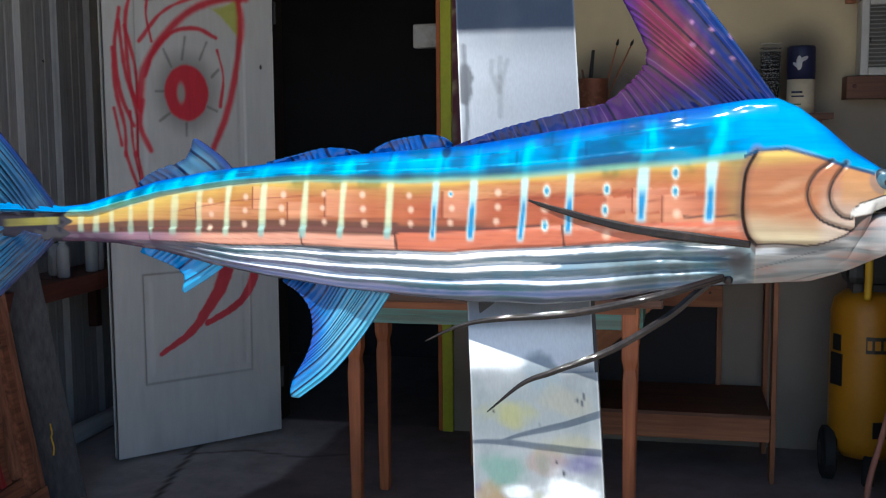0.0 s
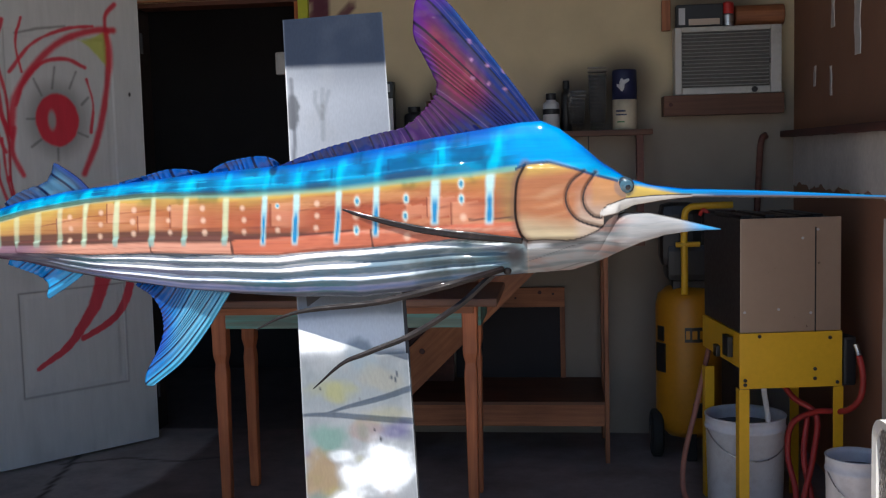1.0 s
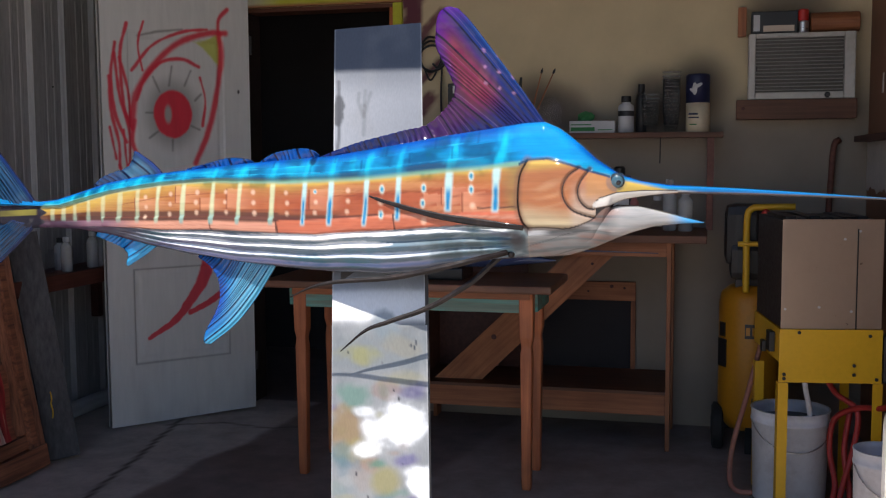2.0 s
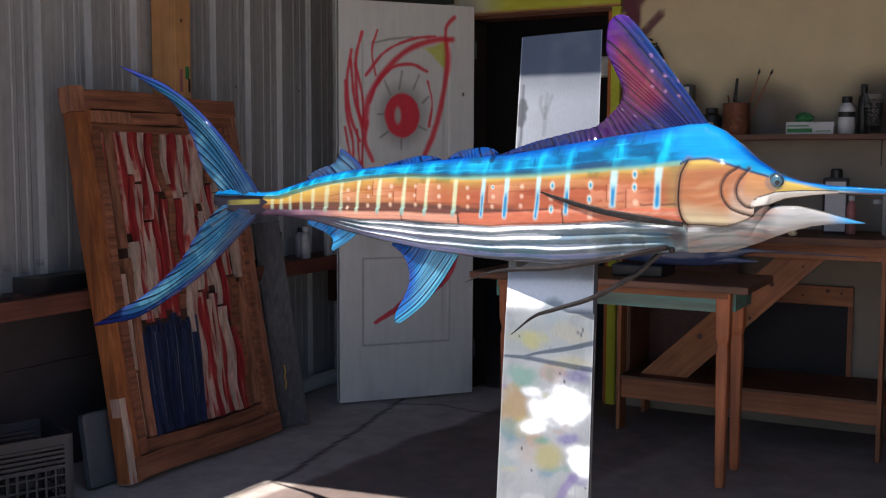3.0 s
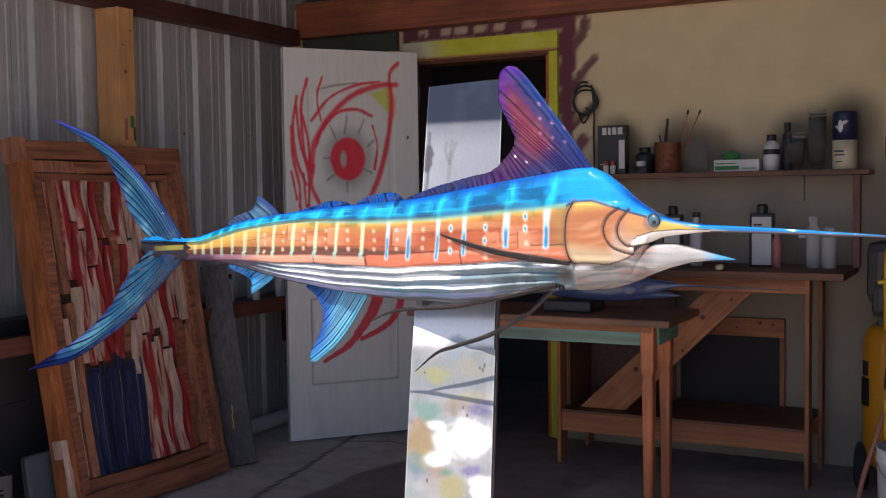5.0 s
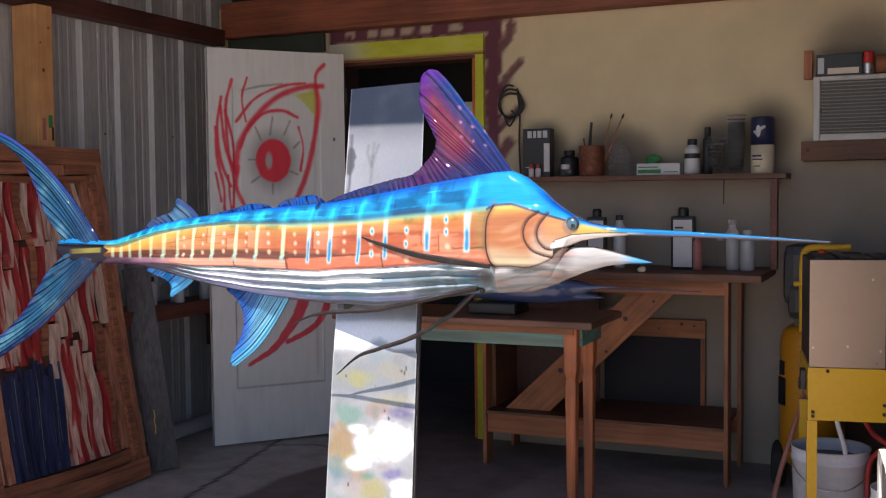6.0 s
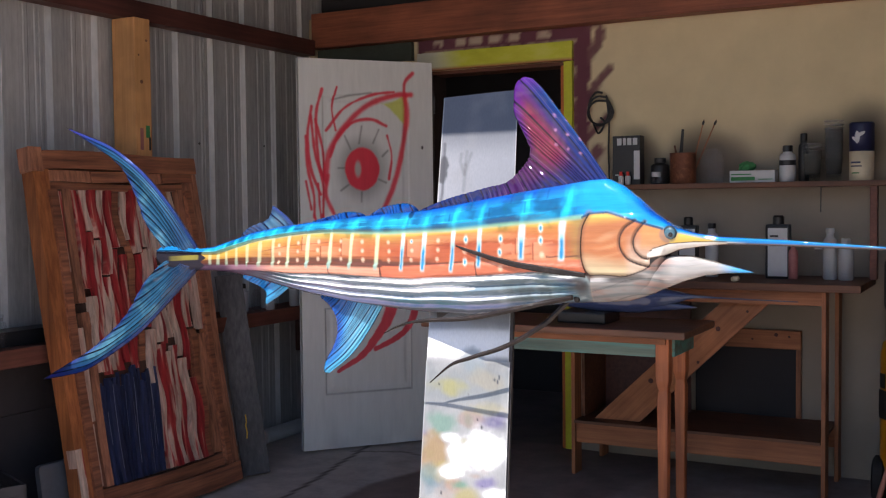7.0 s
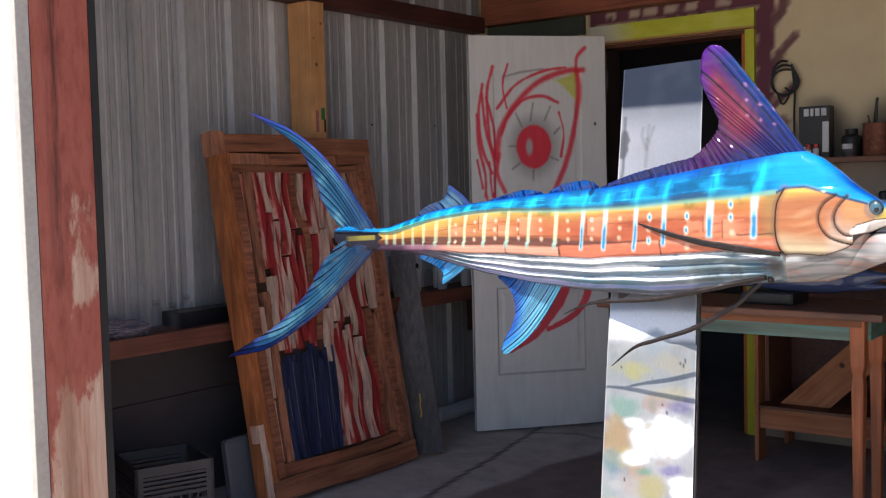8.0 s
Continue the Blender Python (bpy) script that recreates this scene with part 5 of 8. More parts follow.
def carve(X, Y, Z):
    """Raised planks and shallow steps on the flanks."""
    side = np.sign(YC - Y)
    q = np.zeros(X.shape)
    zg, zd, zp, zb = (along(k, X) for k in (GOLD, DARK, PALE, BOT))
    q += (0.004 * (X < -0.128) + 0.0015) * step(zd - Z, 0.003, 0.006) * (Z > zp) * (X < 0.42) * (X > -0.62)
    below = np.clip((zp - Z + 0.0035 * np.sin(X * 9 + 0.7) + 0.0008 * np.sin(X * 31)) / np.maximum(zp - zb, 0.01), 0, 1.2)
    q += 0.0048 * np.cos((below - 0.16) * 2 * math.pi / 0.25) * step(below, 0.0, 0.04) * (1 - step(below, 0.8, 0.95)) * (1 - step(X, 0.40, 0.47)) * step(X, -0.6, -0.4)
    q += 0.0012 * ripple(X * 22, Z * 50, 71) * (X < 0.9)
    zt = along(TOP, X)
    back = (Z - zg) / np.maximum(zt - zg, 1e-3)
    for row in (0.34, 0.66):
        q += 0.0032 * step(row - back + 0.04 * np.sin(X * 5 + row * 9), -0.012, 0.012) * step(back, 0.0, 0.28) * (1 - step(X, 0.34, 0.42))
    gill, arc1, arc2 = (spline(k, 40).tolist() for k in (GILL, ARC1, ARC2))
    plate = np.interp(Z, [p[1] for p in gill[::-1]], [p[0] for p in gill[::-1]])
    q += 0.008 * step(X, plate - 0.003, plate + 0.006) * (1 - step(X, 0.57, 0.65)) * step(Z, 1.100, 1.116) * (1 - step(Z, 1.25, 1.265))
    for line in (arc1, arc2):
        d, _ = near_line(X, Z, line)
        q -= 0.004 * (1 - step(d, 0.001, 0.006))
    return Y - side * q


def sail(name, rows, lead, thick, ribs, paint, parent, label="", nu=200, nv=44, y0=YC, cup=0.0, puff=0.16):
    """A ribbed fin. Each row gives a place on the outer edge and the place on the root where its rib starts; lead bends the first ribs."""
    R = spline(rows, nu)
    s, t = np.linspace(0, 1, nu), np.linspace(0, 1, nv)
    S, T = np.meshgrid(s, t, indexing="ij")
    P = R[:, None, 2:] * (1 - T[..., None]) + R[:, None, :2] * T[..., None]
    if lead:
        L = spline([rows[0][2:]] + lead + [rows[0][:2]], nv)
        bow = L - (np.array(rows[0][2:]) * (1 - t[:, None]) + np.array(rows[0][:2]) * t[:, None])
        P = P + bow[None] * (((1 - S) ** 2.0))[..., None]
    phase = S * ribs + 0.35 * np.sin(S * ribs * 0.9)
    rib = np.abs(phase - np.round(phase))
    tooth = 1 - 0.035 * (1 - step(rib, 0.0, 0.35)) * step(T, 0.8, 1.0) * step(S, 0.2, 0.35)
    P = R[:, None, 2:] + (P - R[:, None, 2:]) * tooth[..., None]
    X, Z = P[..., 0], P[..., 1]
    rim = np.clip((1 - T) * 13, 0, 1)
    edge = np.maximum(np.sqrt(1 - (1 - rim) ** 2), 0.06) * np.clip(np.minimum(S, 1 - S) * 22, 0.25, 1)
    half = thick * edge * (1 - 0.5 * T) * (1 + puff * np.cos(2 * math.pi * phase))
    mid = y0 + cup * T * T + 0.003 * np.sin(S * 9 + T * 4)
    n = nu * nv
    k = np.arange(n).reshape(nu, nv)
    ring = np.r_[k[:, 0], k[-1, 1:], k[-2::-1, -1], k[0, -2:0:-1]]
    faces = quads(nu, nv) + (np.array(quads(nu, nv))[:, ::-1] + n).tolist() + [(int(b), int(a), int(a) + n, int(b) + n) for a, b in zip(ring, np.roll(ring, -1))]
    c = paint(S, T, X, Z, rib, phase).reshape(-1, 3)
    pos = np.r_[np.stack([X, mid - half, Z], -1).reshape(-1, 3), np.stack([X, mid + half, Z], -1).reshape(-1, 3)]
    return grid_mesh(name, pos, faces, np.r_[c, c], M_FIN, parent, label)


def inked(c, rib, phase, T, colour, width=0.13, amount=0.85, seed=3):
    """Dark airbrushed ray lines, each of its own strength."""
    own = 0.55 + 0.45 * np.sin(np.round(phase) * 2.7 + seed)
    return over(c, colour, (1 - step(rib, width * 0.4, width * 1.3)) * amount * own * step(T, 0.02, 0.12))


def tail_paint(S, T, X, Z, rib, phase):
    c = np.full((*S.shape, 3), (0.014, 0.075, 0.15))
    c = over(c, (0.075, 0.22, 0.30), step(ripple(X * 25, Z * 25, 51), 0.0, 0.9) * 0.7)
    c = over(c, (0.004, 0.022, 0.14), (1 - step(S, 0.03, 0.16)) * 0.92)
    c = over(c, (0.03, 0.03, 0.20), (1 - step(S, 0.0, 0.03)) * 0.8)
    c = over(c, (0.02, 0.02, 0.16), step(T, 0.80, 1.0) * 0.85)
    c = over(c, (0.005, 0.022, 0.07), (1 - step(T, 0.08, 0.40)) * 0.75)
    c = over(c, (0.001, 0.002, 0.010), (1 - step(rib, 0.09, 0.19)) * (0.8 + 0.2 * np.sin(np.round(phase) * 2.7)) * step(T, 0.05, 0.15))
    thin = np.abs(phase * 2.5 - np.round(phase * 2.5))
    c = over(c, (0.002, 0.006, 0.03), (1 - step(thin, 0.06, 0.16)) * 0.5 * step(S, 0.25, 0.45))
    return over(c, (0.015, 0.015, 0.05), (1 - step(T, 0.0, 0.06)) * 0.7)


def dorsal_paint(S, T, X, Z, rib, phase):
    n = ripple(X * 30, Z * 30, 52)
    c = np.full((*S.shape, 3), (0.055, 0.012, 0.10))
    c = over(c, (0.24, 0.022, 0.060), (1 - step(np.abs(X - 0.345 - (1.45 - Z) * 0.42 + 0.012 * n), 0.022, 0.075)) * step(Z, 1.355, 1.42) * 0.9)
    c = over(c, (0.42, 0.13, 0.10), step(ripple(X * 40, Z * 20, 53), 0.35, 1.0) * step(Z, 1.40, 1.45) * 0.35)
    c = over(c, (0.10, 0.02, 0.09), (X < 0.33) * (1 - step(np.abs(Z - 1.385), 0.01, 0.05)) * 0.6)
    c = over(c, (0.004, 0.035, 0.21), (1 - step(S, 0.03, 0.16 - 0.05 * T)) * 0.95)
    c = over(c, (0.02, 0.12, 0.42), (1 - step(S, 0.0, 0.018)) * 0.8)
    c = over(c, (0.006, 0.022, 0.17), (1 - step(T, 0.15, 0.5)) * step(X, 0.28, 0.36) * 0.8)
    c = over(c, (0.10, 0.012, 0.28), step(T, 0.80, 1.0) * step(Z, 1.42, 1.47) * 0.85)
    c = over(c, (0.006, 0.03, 0.18), (1 - step(X, 0.14, 0.26)) * 0.9)
    c = inked(c, rib, phase, T, (0.006, 0.002, 0.02), 0.13, 0.95)
    c = c * 0.58
    thin = np.abs(phase + 0.45 - np.round(phase + 0.45))
    c = over(c, (0.30, 0.18, 0.30), (1 - step(thin, 0.02, 0.07)) * step(np.sin(np.round(phase) * 4.1), 0.2, 0.5) * 0.14)
    for k in range(15):
        u, z = 0.325 + 0.032 * (k % 3) - 0.006 * k + 0.045, 1.59 - 0.0125 * k
        d = np.hypot(X - u - (1.59 - z) * 0.55, Z - z)
        c = over(c, (0.46, 0.22, 0.40), (1 - step(d, 0.001, 0.006)) * 0.6)
    return c


def low_paint(S, T, X, Z, rib, phase):
    c = np.full((*S.shape, 3), (0.0, 0.050, 0.24))
    c = over(c, (0.0, 0.035, 0.15), step(T, 0.45, 1.0) * 0.5)
    return inked(c, rib, phase, T, (0.0, 0.004, 0.03), 0.20, 1.2)


def anal_paint(S, T, X, Z, rib, phase):
    c = np.full((*S.shape, 3), (0.008, 0.165, 0.44))
    c = over(c, (0.09, 0.35, 0.50), (1 - step(np.abs(T - 0.35), 0.1, 0.5)) * (1 - step(np.abs(S - 0.22), 0.1, 0.4)) * 0.75)
    c = over(c, (0.05, 0.40, 0.62), (1 - step(S, 0.02, 0.12)) * 0.8)
    c = over(c, (0.008, 0.05, 0.36), step(T, 0.62, 1.0) * step(S, 0.05, 0.3) * 0.9)
    c = over(c, (0.004, 0.05, 0.24), step(S, 0.40, 0.75) * 0.85)
    c = over(c, (0.02, 0.02, 0.05), (1 - step(T, 0.02, 0.09)) * 0.8)
    c = inked(c, rib, phase, T, (0.001, 0.006, 0.04), 0.20, 1.3)
    thin = np.abs(phase + 0.5 - np.round(phase + 0.5))
    return over(c, (0.42, 0.62, 0.66), (1 - step(thin, 0.03, 0.10)) * (1 - step(S, 0.4, 0.6)) * (1 - step(T, 0.5, 0.9)) * 0.4)


def small_paint(S, T, X, Z, rib, phase):
    c = np.full((*S.shape, 3), (0.02, 0.05, 0.13))
    c = over(c, (0.06, 0.16, 0.24), (1 - step(np.abs(S - 0.3), 0.1, 0.3)) * (1 - step(np.abs(T - 0.5), 0.2, 0.5)) * 0.7)
    c = over(c, (0.008, 0.02, 0.12), (1 - step(S, 0.02, 0.12)) * 0.8)
    return inked(c, rib, phase, T, (0.002, 0.005, 0.03), 0.18, 1.0)


def rear_paint(S, T, X, Z, rib, phase):
    c = np.full((*S.shape, 3), (0.01, 0.18, 0.50))
    c = over(c, (0.03, 0.34, 0.62), (1 - step(S, 0.1, 0.4)) * 0.7)
    return inked(c, rib, phase, T, (0.002, 0.010, 0.07), 0.18, 1.0)


def blade_fin(points, radius, flat, flutes, steps=90, n=40):
    """A slender fluted blade along a smooth curve, flattened towards the body."""
    c = spline(points, steps)
    rad = np.interp(np.linspace(0, 1, steps), np.linspace(0, 1, len(radius)), radius)
    bm = bmesh.new()
    u, loops = Vector((0, 1, 0)), []
    for p, t, r in zip(c, np.gradient(c, axis=0), rad):
        t = Vector(t).normalized()
        u = (u - t * u.dot(t)).normalized()
        v = u.cross(t)
        ring = []
        for k in range(n):
            a = 2 * math.pi * k / n
            q = r * (1 + 0.16 * math.cos(flutes * a) + 0.05 * math.sin(p[0] * 90 + 3 * a))
            ring.append(bm.verts.new(Vector(p) + u * (q * flat * math.cos(a)) + v * (q * math.sin(a))))
        loops.append(ring)
    for a, b in zip(loops, loops[1:]):
        for k in range(n):
            bm.faces.new((a[k], a[(k + 1) % n], b[(k + 1) % n], b[k]))
    bm.faces.new(loops[0][::-1])
    bm.faces.new(loops[-1])
    return bm


def build_marlin():
    fish = thing("marlin_sculpture", (0.04, YC, 1.1), "glossy carved marlin sculpture airbrushed blue, orange and silver", "fish sculpture")
    # trunk, upper jaw and bill
    X, Y, Z = loft(np.r_[np.linspace(-1.0, 0.44, 560), np.linspace(0.4415, 0.70, 190), np.linspace(0.704, 1.282, 110)], TOP, BOT, WIDE, 290)
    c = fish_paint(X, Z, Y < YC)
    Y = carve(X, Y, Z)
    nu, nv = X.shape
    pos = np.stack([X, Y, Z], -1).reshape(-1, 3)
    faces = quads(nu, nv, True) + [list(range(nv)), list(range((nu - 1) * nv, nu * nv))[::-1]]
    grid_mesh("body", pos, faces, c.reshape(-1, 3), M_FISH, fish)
    # lower jaw
    JT = [(0.575, 1.120), (0.61, 1.128), (0.635, 1.132), (0.648, 1.146), (0.685, 1.160), (0.733, 1.158), (0.785, 1.146), (0.83, 1.134), (0.876, 1.122)]
    JB = [(0.575, 1.046), (0.61, 1.053), (0.64, 1.064), (0.682, 1.083), (0.72, 1.098), (0.765, 1.111), (0.82, 1.118), (0.876, 1.120)]
    JW = [(0.575, 0.033), (0.62, 0.041), (0.65, 0.042), (0.70, 0.032), (0.76, 0.021), (0.82, 0.013), (0.876, 0.002)]
    X, Y, Z = loft(np.linspace(0.575, 0.876, 150), JT, JB, JW, 120)
    c = throat_paint(X, Z)
    c = over(c, (0.02, 0.018, 0.02), (1 - step(np.abs(Z - along(JT, X)), 0.0005, 0.003)) * 0.7)
    nu, nv = X.shape
    faces = quads(nu, nv, True) + [list(range(nv)), list(range((nu - 1) * nv, nu * nv))[::-1]]
    grid_mesh("lower_jaw", np.stack([X, Y, Z], -1).reshape(-1, 3), faces, c.reshape(-1, 3), M_FISH, fish, "pale grey lower jaw with a blue tip")
    # fins
    sail("tail_fin", [(-1.394, 1.560, -0.830, 1.155), (-1.270, 1.497, -0.845, 1.153), (-1.158, 1.425, -0.865, 1.150), (-1.091, 1.329, -0.890, 1.147), (-1.050, 1.245, -0.915, 1.143), (-1.000, 1.190, -0.935, 1.139), (-0.965, 1.150, -0.95, 1.135)],
         [(-0.853, 1.185), (-0.946, 1.300), (-1.064, 1.410), (-1.186, 1.487), (-1.30, 1.530)], 0.010, 11, tail_paint, fish, "blue forked tail with dark painted rays", 260, 90, YC, 0.0, 0.07)
    sail("tail_fin", [(-1.542, 0.695, -0.830, 1.098), (-1.42, 0.757, -0.845, 1.100), (-1.30, 0.820, -0.860, 1.103), (-1.152, 0.930, -0.885, 1.108), (-1.062, 1.040, -0.915, 1.115), (-1.000, 1.095, -0.935, 1.121), (-0.965, 1.120, -0.95, 1.125)],
         [(-0.858, 1.070), (-0.979, 0.965), (-1.104, 0.867), (-1.313, 0.750), (-1.43, 0.716)], 0.010, 11, tail_paint, fish, "blue forked tail with dark painted rays", 260, 90, YC, 0.0, 0.07)
    top = lambda x: float(along(TOP, x)) - 0.008
    under = lambda x: float(along(BOT, x)) + 0.010
    sail("dorsal_fin", [(x, z, b, top(b)) for x, z, b in ((0.315, 1.613, 0.525), (0.288, 1.618, 0.514), (0.266, 1.600, 0.500), (0.260, 1.560, 0.485), (0.261, 1.525, 0.472), (0.281, 1.484, 0.455), (0.302, 1.436, 0.430), (0.300, 1.412, 0.405), (0.281, 1.385, 0.335), (0.236, 1.347, 0.262), (0.18, 1.334, 0.196), (0.118, 1.319, 0.132), (0.072, 1.308, 0.085), (0.015, 1.290, 0.025), (-0.033, 1.272, -0.030))],
         [(0.462, 1.428), (0.401, 1.509), (0.345, 1.582)], 0.009, 34, dorsal_paint, fish, "tall purple and magenta dorsal fin with dark rays", 420, 60)
    sail("dorsal_crest", [(x, z, b, top(b)) for x, z, b in ((-0.033, 1.276, -0.036), (-0.050, 1.288, -0.040), (-0.083, 1.293, -0.068), (-0.136, 1.286, -0.122), (-0.165, 1.276, -0.152), (-0.190, 1.262, -0.185))], [], 0.0045, 12, low_paint, fish, "low blue crest behind the dorsal fin", 140, 16)
    sail("dorsal_crest", [(x, z, b, top(b)) for x, z, b in ((-0.203, 1.258, -0.205), (-0.222, 1.267, -0.212), (-0.278, 1.270, -0.262), (-0.338, 1.256, -0.325), (-0.39, 1.244, -0.385))], [], 0.0045, 12, low_paint, fish, "low blue crest behind the dorsal fin", 140, 16)
    sail("second_dorsal_fin", [(x, z, b, top(b)) for x, z, b in ((-0.522, 1.286, -0.452), (-0.534, 1.288, -0.462), (-0.542, 1.268, -0.484), (-0.562, 1.248, -0.520), (-0.600, 1.235, -0.560), (-0.630, 1.222, -0.598), (-0.655, 1.204, -0.640))], [(-0.482, 1.256)], 0.006, 9, small_paint, fish, "small dark blue second dorsal fin", 120, 34)
    sail("anal_fin", [(x, z, b, under(b)) for x, z, b in ((-0.330, 0.801, -0.146), (-0.347, 0.806, -0.160), (-0.342, 0.835, -0.178), (-0.318, 0.880, -0.205), (-0.304, 0.920, -0.228), (-0.306, 0.967, -0.262), (-0.326, 1.000, -0.300), (-0.360, 1.022, -0.352))],
         [(-0.205, 0.925), (-0.262, 0.855)], 0.008, 24, anal_paint, fish, "bright blue anal fin with dark rays", 330, 60, YC, -0.012, 0.10)
    sail("rear_anal_fin", [(x, z, b, under(b)) for x, z, b in ((-0.562, 0.993, -0.468), (-0.567, 1.000, -0.480), (-0.563, 1.024, -0.500), (-0.585, 1.042, -0.545), (-0.620, 1.058, -0.590), (-0.655, 1.070, -0.640))], [(-0.512, 1.024)], 0.005, 11, rear_paint, fish, "small blue rear anal fin", 110, 34)
    # pectoral fins and feelers
    for sgn, nm in ((-1, "near"), (1, "far")):
        s = sgn
        part("pectoral_fin", blade_fin([(0.478, YC + s * 0.058, 1.108), (0.44, YC + s * 0.064, 1.113), (0.289, YC + s * 0.062, 1.132), (0.16, YC + s * 0.057, 1.163), (0.063, YC + s * 0.050, 1.195)], [0.0052, 0.0078, 0.0066, 0.0045, 0.0008], 0.45, 5), M_DARKFIN, fish, "slender dark lacquered pectoral fin", True)
    part("pelvic_fin", blade_fin([(0.437, YC - 0.040, 1.050), (0.370, YC - 0.095, 1.036), (0.311, YC - 0.117, 1.022), (0.188, YC - 0.130, 0.996), (0.064, YC - 0.149, 0.986), (0.003, YC - 0.160, 0.973), (-0.048, YC - 0.168, 0.949)], [0.0056, 0.0058, 0.0056, 0.0046, 0.0010], 0.7, 4), M_DARKFIN, fish, "thin dark feeler trailing under the belly", True)
    part("pelvic_fin", blade_fin([(0.43, YC - 0.014, 1.050), (0.394, YC - 0.012, 1.018), (0.340, YC - 0.010, 0.971), (0.249, YC - 0.027, 0.916), (0.159, YC - 0.056, 0.883), (0.102, YC - 0.071, 0.861), (0.041, YC - 0.079, 0.810)], [0.0056, 0.0058, 0.0056, 0.0046, 0.0010], 0.7, 4), M_DARKFIN, fish, "thin dark feeler trailing under the belly", True)
    part("fin_root", lathe([(0.002, -0.010), (0.007, -0.007), (0.009, 0), (0.007, 0.009), (0.002, 0.014)], (0.445, YC - 0.03, 1.046), 18), M_DARKFIN, fish, "", True)
    # eyes
    for s in (-1, 1):
        y = YC + s * 0.031
        eye = None
        for nm, r, x, dy, flat, col in (("eye", 0.0190, 0.684, 0.0, 0.60, (0.02, 0.035, 0.05)), ("iris", 0.0145, 0.6855, 0.0055, 0.50, (0.045, 0.105, 0.14)), ("pupil", 0.0062, 0.689, 0.0105, 0.5, (0.005, 0.005, 0.007))):
            bm = bmesh.new()
            bmesh.ops.create_uvsphere(bm, u_segments=28, v_segments=16, radius=r, matrix=pose(x, y + s * dy, 1.213 - 0.002 * (nm == "pupil"), 90, 0, 0) @ Matrix.Diagonal((1, 1, flat, 1)))
            ob = part(nm, bm, coat("eye_" + nm, col, 0.3, 0, 90, 60, 0.35, 0.02, None, 1.0), eye or fish, "glossy grey-blue glass eye" if eye is None else "", True)
            eye = eye or ob
    part("mounting_block", boxed((-0.02, YC + 0.05, 1.06), (0.14, 2.50, 1.10), None, 0.003), M_BLACK, fish)
    return fish


build_marlin()


# ---- left side: artwork, shelf, boards ----
M_GREYEDGE = timber("pale_grey_edge", (0.16, 0.18, 0.24), (0.34, 0.35, 0.40), "z")


